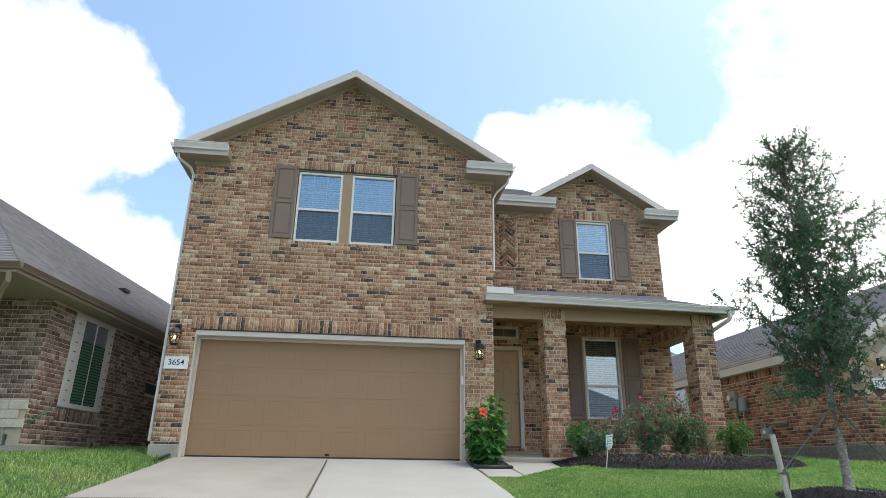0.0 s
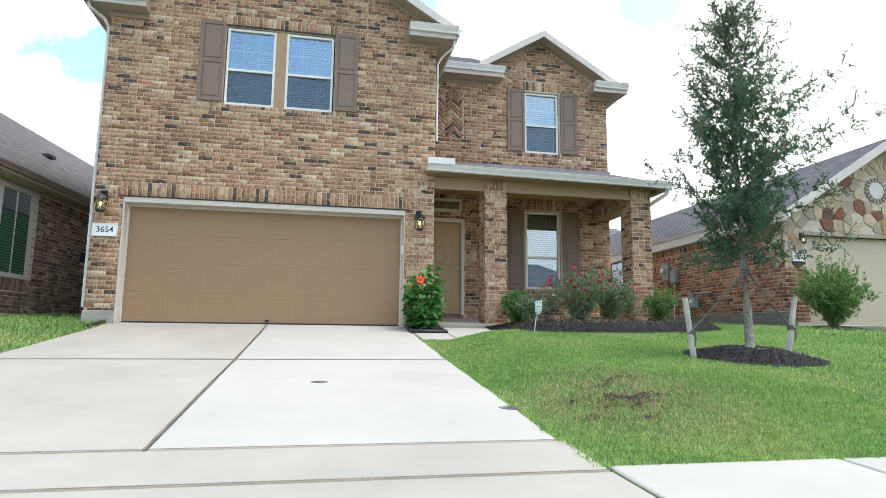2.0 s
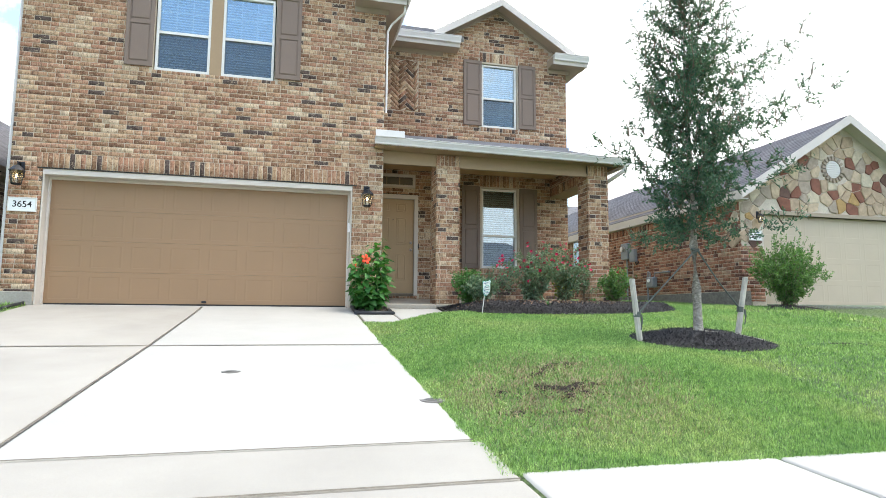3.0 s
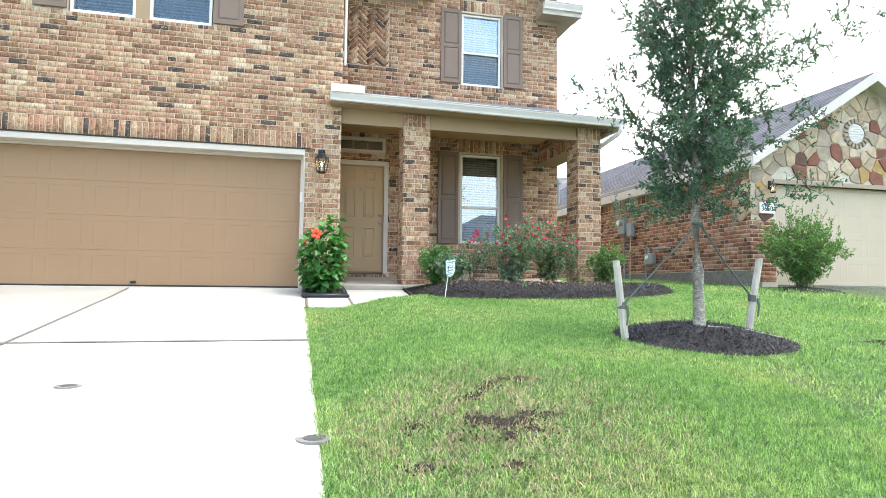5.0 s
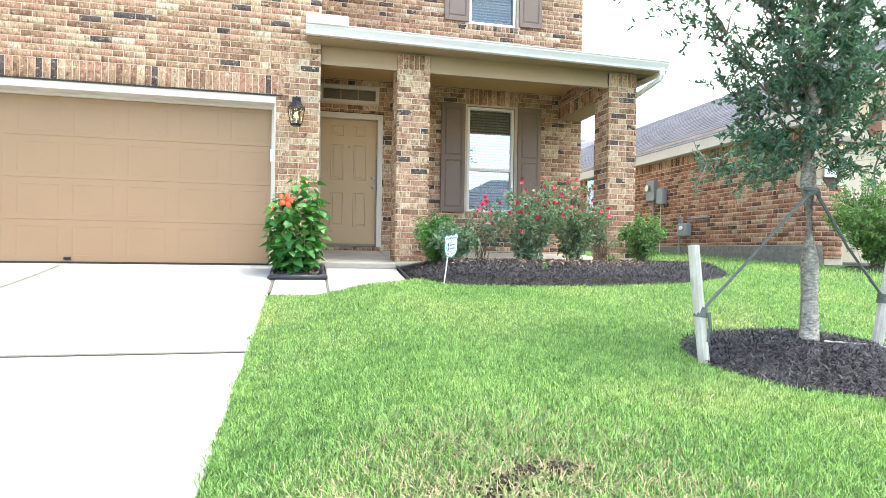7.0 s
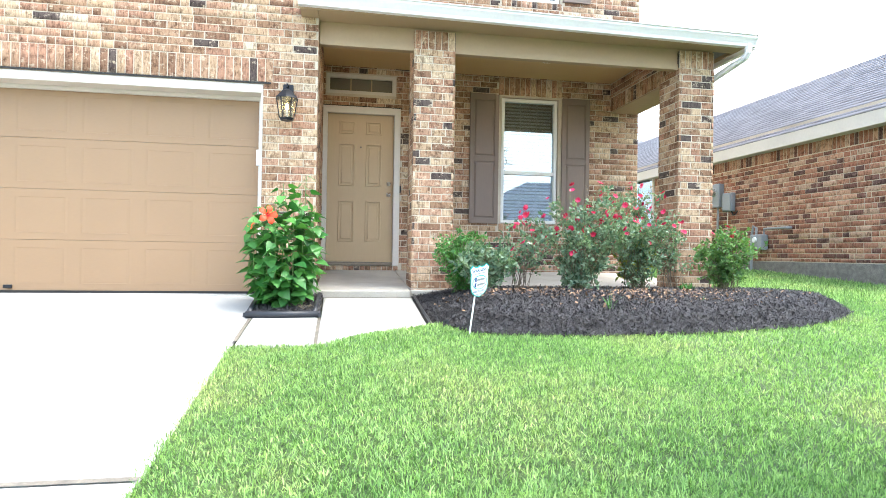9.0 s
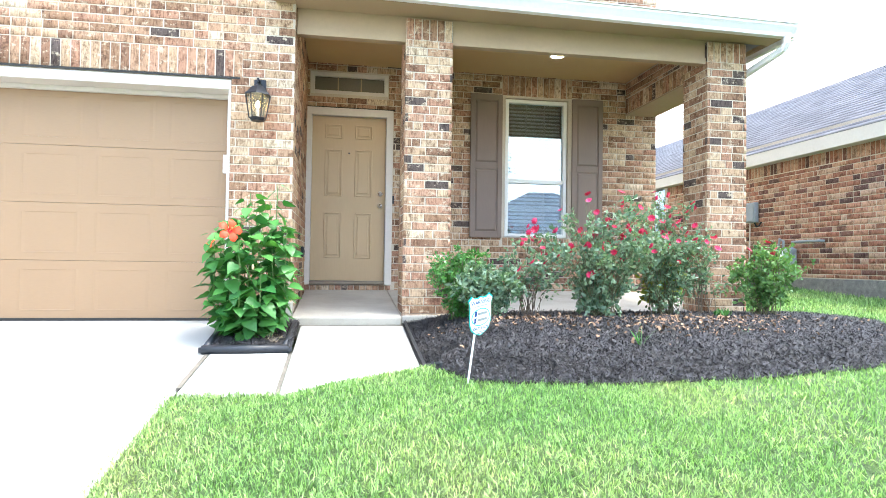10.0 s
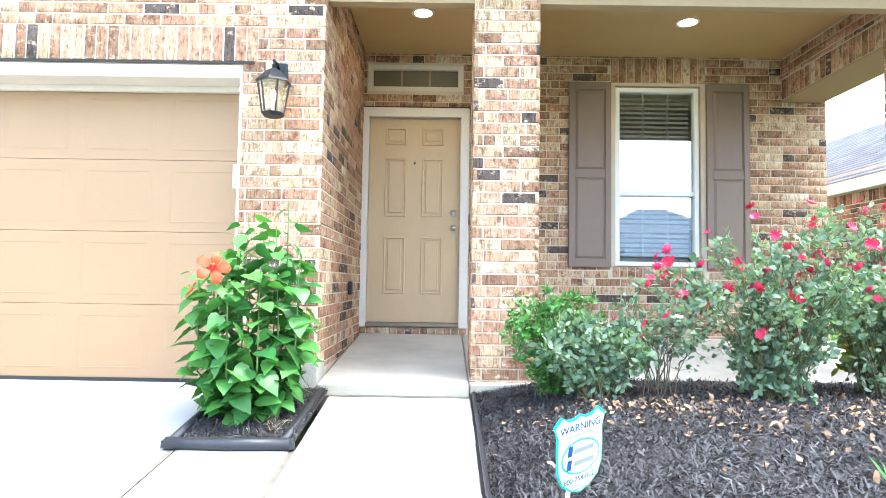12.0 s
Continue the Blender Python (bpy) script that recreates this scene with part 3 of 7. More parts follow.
def brick_piece(parent, origin, u, n, piece, material):
    c, d, a, tl, tr = piece
    key = (round((d - c) / 0.004), round((tl - a) / 0.004), material.name)
    if key not in SHARED:
        w, h, e = (d - c) / 2, (tl - a) / 2, 0.004
        v = [(-w, 0, -h), (w, 0, -h), (w, 0, h), (-w, 0, h), (-w, -0.026, -h), (w, -0.026, -h), (w, -0.026, h), (-w, -0.026, h),
             (-w + e, -0.03, -h + e), (w - e, -0.03, -h + e), (w - e, -0.03, h - e), (-w + e, -0.03, h - e)]
        f = [(8, 9, 10, 11), (4, 5, 9, 8), (5, 6, 10, 9), (6, 7, 11, 10), (7, 4, 8, 11), (0, 1, 5, 4), (1, 2, 6, 5), (2, 3, 7, 6), (3, 0, 4, 7)]
        me = bpy.data.meshes.new("brick")
        me.from_pydata(v, [], f)
        me.materials.append(material)
        SHARED[key] = me
    ob = new("brick", SHARED[key])
    o = Vector(origin) + Vector(u) * ((c + d) / 2) + Vector((0, 0, (a + tl) / 2)) + Vector(n) * random.uniform(-0.0025, 0.0015)
    ob.matrix_world = Matrix.Translation(o) @ Matrix((u, tuple(-v for v in n), (0, 0, 1))).transposed().to_4x4() @ Matrix.Translation((0, 0.025, 0))
    ob.parent = parent
    return ob


def brick_skin(pieces, origin, u, n, parent, material, single=None, near=None, limit=300):
    """Lays bricks 8 mm proud of the mortar; those in the near stretch are parts of their own."""
    rest, count = [], 0
    for pc in pieces:
        if near is not None and count < limit and abs(pc[3] - pc[4]) < 1e-6 and near(pc):
            brick_piece(parent, origin, u, n, pc, single)
            count += 1
        else:
            rest.append(pc)
    if not rest:
        return None
    o, uu, nn = np.array(origin), np.array(u), np.array(n)
    V, F = [], []
    for c, d, a, tl, tr in rest:
        out, e = 0.005 + random.uniform(-0.002, 0.0015), 0.003
        k = len(V)
        for (s, z), m in zip(((c, a), (d, a), (d, tr), (c, tl)) * 3, (-0.022,) * 4 + (out - 0.004,) * 4 + (out,) * 4):
            if m == out:
                s += e if s == c else -e
                z += e if z == a else -e
            V.append(o + uu * s + nn * m + np.array((0, 0, z)))
        for q in ((8, 9, 10, 11), (4, 5, 9, 8), (5, 6, 10, 9), (6, 7, 11, 10), (7, 4, 8, 11), (0, 1, 5, 4), (1, 2, 6, 5), (2, 3, 7, 6), (3, 0, 4, 7)):
            F.append([k + i for i in q])
    ob = poly_mesh("brickwork", V, np.array(F), material, parent)
    return tagged(ob, kind="stuff")


def wall_panels(bm, u0, u1, z0, z1, holes, place):
    """Backing of a wall, cut into boxes round its openings; place(u0, u1, z0, z1) gives the box."""
    us = sorted({u0, u1, *[h[i] for h in holes for i in (0, 1) if u0 < h[i] < u1]})
    for a, b in zip(us, us[1:]):
        cuts = sorted([(max(z0, h[2]), min(z1, h[3])) for h in holes if h[0] < (a + b) / 2 < h[1]])
        z = z0
        for c, d in cuts + [(z1, z1)]:
            if c - z > 1e-4:
                add_box(bm, *place(a, b, z, c))
            z = max(z, d)


# ---- roofs ----
def roof_plane(name, corners, parent, seed=1, course=0.14, thick=0.02):
    """Shingled slope: corners are eave left, eave right, ridge right, ridge left, seen from outside. Courses step over one another."""
    rng = np.random.default_rng(seed)
    a, b, c, d = [np.array(p, dtype=float) for p in corners]
    up = ((d - a) + (c - b)) / 2
    n = np.cross(b - a if np.linalg.norm(b - a) > np.linalg.norm(c - d) else c - d, up)
    n = n / np.linalg.norm(n)
    rows = max(2, int(np.linalg.norm(up) / course))
    V, F = [], []
    for r in range(rows):
        s, e = r / rows, min(1.0, (r + 1.25) / rows)
        L0, R0, L1, R1 = a + (d - a) * s, b + (c - b) * s, a + (d - a) * e, b + (c - b) * e
        w = np.linalg.norm(R0 - L0)
        cuts = [0.0]
        while cuts[-1] < 1 - 0.15 / max(w, 0.2):
            cuts.append(cuts[-1] + rng.uniform(0.16, 0.42) / max(w, 0.2))
        cuts[-1] = 1.0
        if len(cuts) < 2:
            cuts = [0.0, 1.0]
        for p, q in zip(cuts, cuts[1:]):
            k, h = len(V), 0.014 + rng.uniform(0, 0.006)
            for t, (lo, hi) in ((p, (L0, R0)), (q, (L0, R0))):
                V.append(lo + (hi - lo) * t + n * h)
            for t, (lo, hi) in ((q, (L1, R1)), (p, (L1, R1))):
                V.append(lo + (hi - lo) * t + n * 0.003)
            V.append(L0 + (R0 - L0) * p)
            V.append(L0 + (R0 - L0) * q)
            F += [[k, k + 1, k + 2, k + 3], [k + 4, k + 5, k + 1, k]]
    ob = poly_mesh(name, V, np.array(F), M_SHINGLE, parent)
    under = np.array([a, b, c, d] + [p - n * 0.09 for p in (a, b, c, d)])
    deck = poly_mesh("roof_deck", under, np.array([[0, 1, 2, 3], [7, 6, 5, 4], [0, 4, 5, 1], [1, 5, 6, 2], [2, 6, 7, 3], [3, 7, 4, 0]]), M_SHINGLE, parent)
    return ob


def gutter_run(name, a, b, parent, height=0.12, depth=0.11, material=None):
    """An ogee gutter from a to b; it opens away from the wall on the left of a to b."""
    a, b = Vector(a), Vector(b)
    d = (b - a).normalized()
    out = Vector((d.y, -d.x, 0))
    prof = [(0, 0), (0, -height), (0.55 * depth, -height), (0.62 * depth, -0.75 * height), (0.82 * depth, -0.45 * height), (0.95 * depth, -0.28 * height), (0.95 * depth, -0.1 * height),
            (1.08 * depth, -0.08 * height), (1.08 * depth, 0.0), (0.9 * depth, 0.0), (0.9 * depth, -0.1 * height)]
    bm = bmesh.new()
    ends = [[bm.verts.new(p + out * o + Vector((0, 0, z))) for o, z in prof] for p in (a, b)]
    for i in range(len(prof)):
        j = (i + 1) % len(prof)
        bm.faces.new((ends[0][i], ends[0][j], ends[1][j], ends[1][i]))
    bm.faces.new(ends[0][::-1])
    bm.faces.new(ends[1])
    bmesh.ops.recalc_face_normals(bm, faces=bm.faces)
    return part(name, bm, material or M_WHITE, parent)


def prism(points, y0, y1):
    """A bmesh of an outline in x and z, from y0 to y1."""
    bm = bmesh.new()
    f = [bm.verts.new((x, y0, z)) for x, z in points]
    g = [bm.verts.new((x, y1, z)) for x, z in points]
    bm.faces.new(f)
    bm.faces.new(g[::-1])
    for i in range(len(f)):
        j = (i + 1) % len(f)
        bm.faces.new((f[j], f[i], g[i], g[j]))
    bmesh.ops.recalc_face_normals(bm, faces=bm.faces)
    return bm


# ---- the house: garage wing ----
GX0, GX1 = -3.10, 3.06
EAVE, PEAK_X, SLOPE = 5.70, 0.02, 0.60
GHOLES = [(-2.62, 2.495, -0.5, 2.245), (-1.04, 1.02, 4.12, 5.69)]


def gable_top(x):
    return 7.92 - SLOPE * abs(x - PEAK_X)


bm = bmesh.new()
wall_panels(bm, GX0, GX1, 0.05, 6.05, GHOLES, lambda a, b, c, d: (a, b, 0.0, 0.24, c, d))
wall_g = structure(part("wall_garage", bm, M_MORTAR), "tan and brown brick gable wall over a wide garage door", "wall")
part("gable", prism([(GX0, 6.05), (GX1, 6.05), (PEAK_X, 7.9)], 0.0, 0.24), M_MORTAR, wall_g)
wall_s = structure(part("wall_entry", box_bm(GX1 - 0.24, GX1, 0.24, 2.0, 0.05, 6.0), M_MORTAR), "tan brick return wall beside the front door", "wall")
structure(part("wall_west", box_bm(GX0, GX0 + 0.24, 0.24, 11, 0.05, 6.0), M_MORTAR), "plain brick side wall of the house", "wall")
structure(part("wall_north", box_bm(GX0 + 0.24, 7.57, 10.8, 11.0, 0.05, 6.0), M_MORTAR), "plain brick rear wall of the house", "wall")
structure(part("wall_east", box_bm(7.57, 7.81, 2.24, 11, 0.05, 6.0), M_MORTAR), "plain brick side wall of the house", "wall")

WY = 2.0
PHOLES = [(3.09, 4.12, 0.28, 2.51), (3.10, 4.08, 2.71, 2.99), (5.65, 6.53, 0.93, 2.80), (5.65, 6.53, 4.25, 5.80)]
bm = bmesh.new()
wall_panels(bm, GX1 - 0.24, 7.81, 0.05, 6.05, PHOLES, lambda a, b, c, d: (a, b, WY, WY + 0.24, c, d))
wall_p = structure(part("wall_porch", bm, M_MORTAR), "tan brick wall behind the porch with windows and front door", "wall")
RX, RTOP = 6.04, 7.12


def gable_right(x):
    return RTOP - 0.605 * abs(x - RX)


part("gable", prism([(4.27, 6.05), (7.81, 6.05), (RX, RTOP - 0.02)], WY, WY + 0.24), M_MORTAR, wall_p)

# pieces of the front walls
near_g = lambda p: p[0] > 2.4 and p[2] < 2.9 or (p[0] > 1.2 and 2.25 < p[2] < 2.9)
gp = bricks_flat(GX0, GX1, 0.2, 8.0, [(-2.62, 2.495, -0.5, 2.265), (-2.72, 2.595, 2.272, 2.515), (-1.1, 1.08, 4.06, 5.93), (-0.31, 0.29, 6.54, 7.22)], gable_top)
gp += soldiers(-2.72, 2.595, 2.268, 2.512) + soldiers(-1.1, 1.08, 5.735, 5.925) + soldiers(-1.06, 1.04, 4.062, 4.118)
np_ = soldiers(-0.31, 0.29, 7.115, 7.215) + soldiers(-0.31, 0.29, 6.545, 6.65)
for k in range(6):
    np_ += [(a, a + 0.12, 6.66 + 0.0745 * k, 6.725 + 0.0745 * k, 6.725 + 0.0745 * k) for a in (-0.31, 0.17)]
brick_skin(np_, (0, -0.045, 0), (1, 0, 0), (0, -1, 0), wall_g, M_SANDY)
part("niche_frame_bed", box_bm(-0.315, -0.185, -0.043, 0.0, 6.54, 7.22), M_MORTAR, wall_g)
part("niche_frame_bed", box_bm(0.165, 0.295, -0.043, 0.0, 6.54, 7.22), M_MORTAR, wall_g)
part("niche_frame_bed", box_bm(-0.185, 0.165, -0.043, 0.0, 6.54, 6.655), M_MORTAR, wall_g)
part("niche_frame_bed", box_bm(-0.185, 0.165, -0.043, 0.0, 7.11, 7.22), M_MORTAR, wall_g)
brick_skin(gp, (0, 0, 0), (1, 0, 0), (0, -1, 0), wall_g, M_BRICK, M_BRICK_ONE, near_g)
brick_skin(bricks_flat(-0.18, 0.16, 6.66, 7.105), (0, 0, 0), (1, 0, 0), (0, -1, 0), wall_g, M_RED)
part("lintel", box_bm(-2.70, 2.575, -0.012, 0.1, 2.246, 2.264), M_DARK, wall_g)
part("lintel", box_bm(-1.1, 1.08, -0.012, 0.1, 5.70, 5.73), M_DARK, wall_g)
brick_skin(bricks_flat(0.008, 2.0, 0.12, 6.0), (GX1, 0, 0), (0, 1, 0), (1, 0, 0), wall_s, M_BRICK, M_BRICK_ONE, lambda p: p[2] < 1.6)
pp = bricks_flat(GX1, 7.81, 0.325, 7.2, [(3.03, 4.16, 0.2, 2.52), (3.09, 4.09, 2.70, 3.0), (5.6, 6.58, 0.81, 3.0625), (5.6, 6.58, 4.14, 6.0625), (3.27, 4.13, 4.47, 5.69)], lambda x: gable_right(x) if x > 4.2 else 6.08)
pp += bricks_flat(4.2, 7.81, 0.2, 0.3158)
pp += soldiers(5.6, 6.58, 2.83, 3.086) + soldiers(5.6, 6.58, 5.84, 6.066) + soldiers(5.62, 6.56, 4.152, 4.245) + soldiers(5.62, 6.56, 0.822, 0.925)
pp += soldiers(3.05, 4.15, 0.215, 0.275)
brick_skin(pp, (0, WY, 0), (1, 0, 0), (0, -1, 0), wall_p, M_BRICK, M_BRICK_ONE, lambda p: 4.1 < p[0] < 5.7 and p[2] < 3.0)

# herringbone inset
def herringbone(u0, u1, z0, z1):
    V, F = [], []
    s, L, g = 0.0813, 0.2439, 0.004
    c45 = math.sqrt(0.5)
    cu, cz = (u0 + u1) / 2, (z0 + z1) / 2
    for i in range(-14, 15):
        for j in range(-8, 9):
            for p, q, w, h in ((j * 2 * L + i * s, i * s, L, s), (j * 2 * L + i * s + L, i * s - L + s, s, L)):
                cs = [(p + g, q + g), (p + w - g, q + g), (p + w - g, q + h - g), (p + g, q + h - g)]
                rot = [(cu + (x - y) * c45, cz + (x + y) * c45) for x, y in cs]
                rot = [(min(max(x, u0), u1), min(max(z, z0), z1)) for x, z in rot]
                if abs(sum(rot[k][0] * rot[(k + 1) % 4][1] - rot[(k + 1) % 4][0] * rot[k][1] for k in range(4))) < 0.002:
                    continue
                k = len(V)
                V += [(x, WY + 0.004, z) for x, z in rot] + [(x, WY - 0.005, z) for x, z in rot]
                F += [[k + 4, k + 5, k + 6, k + 7]] + [[k + m, k + (m + 1) % 4, k + 4 + (m + 1) % 4, k + 4 + m] for m in range(4)]
    return V, F


hv, hf = herringbone(3.28, 4.12, 4.478, 5.682)
tagged(poly_mesh("herringbone_inset", hv, np.array(hf), M_BRICK, wall_p), kind="stuff")

# foundations
part("foundation", box_bm(GX0 - 0.02, -2.625, -0.02, 0.2, -0.1, 0.195, bevel=0.01), M_FOUND, wall_g)
part("foundation", box_bm(2.50, GX1 + 0.015, -0.02, 0.2, -0.1, 0.19, bevel=0.01), M_FOUND, wall_g)
part("foundation", box_bm(GX0 - 0.02, GX0 + 0.2, 0.2, 11, -0.1, 0.195), M_FOUND, wall_g)

# roofs
roof_a = structure(thing("roof_1", "grey shingled gable roof over the garage wing with pale fascia boards", "roof"))
RZ = 8.03
ex, ez = 3.44, RZ - 0.6 * 3.44
roof_plane("shingles", [(PEAK_X - ex, 10.9, ez), (PEAK_X - ex, -0.36, ez), (PEAK_X, -0.36, RZ), (PEAK_X, 10.9, RZ)], roof_a, 2)
roof_plane("shingles", [(PEAK_X + ex, -0.36, ez), (PEAK_X + ex, 10.9, ez), (PEAK_X, 10.9, RZ), (PEAK_X, -0.36, RZ)], roof_a, 3)


def rake(name, x0, z0, x1, z1, y0, y1, drop, lift, material, parent):
    part(name, prism([(x0, z0 + lift), (x1, z1 + lift), (x1, z1 - drop), (x0, z0 - drop)], y0, y1), material, parent)


for sx in (-1, 1):
    xe = PEAK_X + sx * (ex - 0.05)
    rake("rake_board", xe, ez + 0.03, PEAK_X, RZ, -0.385, -0.355, 0.17, 0.0, M_FASCIA, roof_a)
    # soffit colour holds the overhang's shadow as well as its taupe
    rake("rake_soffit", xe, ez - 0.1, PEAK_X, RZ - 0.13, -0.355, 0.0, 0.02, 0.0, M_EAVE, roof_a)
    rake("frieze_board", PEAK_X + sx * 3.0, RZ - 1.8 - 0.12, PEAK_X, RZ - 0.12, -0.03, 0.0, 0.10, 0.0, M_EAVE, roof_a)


def eave_return(parent, x0, x1, y_wall, z, name="eave_return", out=0.33, right=True):
    """Boxed eave at the foot of a gable with a gutter along its front."""
    bm = bmesh.new()
    add_box(bm, x0, x1, y_wall - out, y_wall - 0.002, z + 0.03, z + 0.218)
    part(name, bm, M_EAVE, parent)
    part("return_fascia", box_bm(x0, x1, y_wall - out - 0.02, y_wall - out - 0.001, z + 0.02, z + 0.218), M_FASCIA, parent)
    bm = bmesh.new()
    add_box(bm, x0 + (0.32 if not right else 0.0), x1 - (0.32 if right else 0.0), y_wall - 0.035, y_wall - 0.006, z - 0.07, z + 0.03)
    part("frieze", bm, M_EAVE, parent)
    part("return_top", box_bm(x0, x1, y_wall - out - 0.02, y_wall - 0.002, z + 0.22, z + 0.24), M_FASCIA, parent)
    gutter_run("gutter", (x0, y_wall - out - 0.02, z + 0.25), (x1, y_wall - out - 0.02, z + 0.25), parent, 0.14, 0.11)


eave_return(roof_a, GX0 - 0.36, -2.42, 0.0, 5.72, right=False)
eave_return(roof_a, 2.46, GX1 + 0.38, 0.0, 5.72)
for sx, x in ((-1, GX0), (1, GX1)):
    xo = x + sx * 0.36
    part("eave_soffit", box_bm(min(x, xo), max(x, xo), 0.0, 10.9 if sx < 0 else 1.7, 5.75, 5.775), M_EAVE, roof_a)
    part("eave_fascia", box_bm(xo - 0.01, xo + 0.01, -0.35, 10.9 if sx < 0 else 1.7, 5.74, 5.95), M_FASCIA, roof_a)
gutter_run("gutter", (GX0 - 0.37, 10.9, 5.97), (GX0 - 0.37, -0.35, 5.97), roof_a, 0.13, 0.1)
gutter_run("gutter", (GX1 + 0.37, -0.35, 5.97), (GX1 + 0.37, 1.7, 5.97), roof_a, 0.13, 0.1)

roof_b = structure(thing("roof_2", "grey shingled roof with a small gable over the porch wing", "roof"))
PZ = 7.26
rex = 2.2
roof_plane("shingles", [(RX + rex, WY - 0.36, PZ - 0.605 * rex), (RX + rex, 10.9, PZ - 0.605 * rex), (RX, 10.9, PZ), (RX, WY - 0.36, PZ)], roof_b, 4)
roof_plane("shingles", [(RX - 1.6, 9.0, PZ - 0.605 * 1.6), (RX - 1.6, WY - 0.36, PZ - 0.605 * 1.6), (RX, WY - 0.36, PZ), (RX, 9.0, PZ)], roof_b, 5)
roof_plane("shingles", [(GX1 - 0.1, WY - 0.4, 6.18), (5.1, WY - 0.4, 6.18), (5.1, WY + 3.2, 8.1), (GX1 - 0.1, WY + 3.2, 8.1)], roof_b, 6)
for sx, run in ((-1, 1.62), (1, rex - 0.04)):
    rake("rake_board", RX + sx * run, PZ - 0.605 * run, RX, PZ, WY - 0.385, WY - 0.355, 0.16, 0.0, M_FASCIA, roof_b)
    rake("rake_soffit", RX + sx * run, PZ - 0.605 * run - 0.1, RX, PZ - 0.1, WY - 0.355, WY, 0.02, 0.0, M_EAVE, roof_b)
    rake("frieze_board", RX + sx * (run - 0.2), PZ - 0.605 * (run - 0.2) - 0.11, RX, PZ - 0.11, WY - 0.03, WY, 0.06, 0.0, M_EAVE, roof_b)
eave_return(roof_b, GX1 + 0.01, 5.02, WY, 5.93, out=0.36)
eave_return(roof_b, 7.32, 8.2, WY, 5.80, out=0.36)
part("eave_soffit", box_bm(7.81, 8.18, WY, 10.9, 5.83, 5.855), M_EAVE, roof_b)
gutter_run("gutter", (8.18, WY - 0.36, 6.05), (8.18, 10.9, 6.05), roof_b, 0.13, 0.1)

# porch
roof_c = structure(thing("roof_3", "low grey shingled porch roof with a white gutter", "roof"))
PE, PW = 3.12, 3.83
roof_plane("shingles", [(2.88, -0.24, PE), (8.1, -0.24, PE - 0.07), (7.82, WY, PW), (GX1 + 0.01, WY, PW)], roof_c, 7)
roof_plane("shingles", [(8.1, -0.24, PE - 0.07), (8.1, WY, PE - 0.07), (7.83, WY + 0.02, PW), (7.82, WY, PW)], roof_c, 8)
part("fascia", box_bm(2.88, 8.08, -0.235, -0.21, PE - 0.13, PE - 0.005), M_SOFFIT, roof_c)
part("fascia", box_bm(8.05, 8.075, -0.21, WY, PE - 0.13, PE - 0.005), M_SOFFIT, roof_c)
part("overhang_soffit", box_bm(GX1 + 0.005, 8.05, -0.21, 0.08, PE - 0.13, PE - 0.115), M_SOFFIT, roof_c)
part("overhang_soffit", box_bm(2.88, GX1, -0.21, -0.01, PE - 0.13, PE - 0.115), M_SOFFIT, roof_c)
gutter_run("gutter", (2.86, -0.24, PE + 0.02), (8.08, -0.24, PE - 0.05), roof_c, 0.13, 0.12)
gutter_run("gutter", (8.08, -0.24, PE - 0.05), (8.08, WY, PE - 0.05), roof_c, 0.13, 0.1)
part("splash_guard", box_bm(2.86, 3.40, -0.385, -0.37, PE + 0.0, PE + 0.13, bevel=0.006), M_WHITE, roof_c)
part("wall_flashing", box_bm(GX1 + 0.012, 7.84, WY - 0.05, WY - 0.012, PW - 0.02, PW + 0.06), M_SHINGLE, roof_c)
part("beam", box_bm(GX1 + 0.012, 7.75, 0.08, 0.15, 2.735, 3.098), M_SOFFIT, roof_c)
part("beam_trim", box_bm(GX1 + 0.012, 7.75, 0.062, 0.08, 2.735, 2.80), M_SOFFIT, roof_c)
part("side_beam", box_bm(7.36, 7.77, 0.46, WY - 0.01, 2.66, 3.098), M_MORTAR, roof_c)
part("side_beam_soffit", box_bm(7.35, 7.78, 0.47, WY - 0.01, 2.645, 2.66), M_SOFFIT, roof_c)
brick_skin(soldiers(0.47, WY - 0.01, 2.67, 2.87) + bricks_flat(0.47, WY - 0.01, 2.885, 3.09), (7.36, 0, 0), (0, 1, 0), (-1, 0, 0), roof_c, M_BRICK)
brick_skin(soldiers(0.47, WY - 0.01, 2.67, 2.87) + bricks_flat(0.47, WY - 0.01, 2.885, 3.09), (7.77, 0, 0), (0, 1, 0), (1, 0, 0), roof_c, M_BRICK)
ceiling = structure(part("ceiling", box_bm(GX1 + 0.012, 8.04, 0.15, WY - 0.01, 3.10, 3.14), M_CEIL), "olive-tan painted porch ceiling", "ceiling")

porch = structure(thing("floor", "grey concrete porch slab with a low front step", "porch floor"))


def porch_slab(x0, x1, y0, y1):
    bm = bmesh.new()
    add_box(bm, x0, x1, y0, y1, -0.15, 0.0, bevel=0.014)
    for v in bm.verts:
        if v.co.z > -0.08:
            v.co.z += 0.056 + 0.08 * (v.co.y + 0.06)
    part("slab", bm, M_PORCH, porch)


porch_slab(GX1 + 0.018, 4.10, -0.06, WY - 0.01)
porch_slab(4.104, 7.8, 0.0, WY - 0.01)


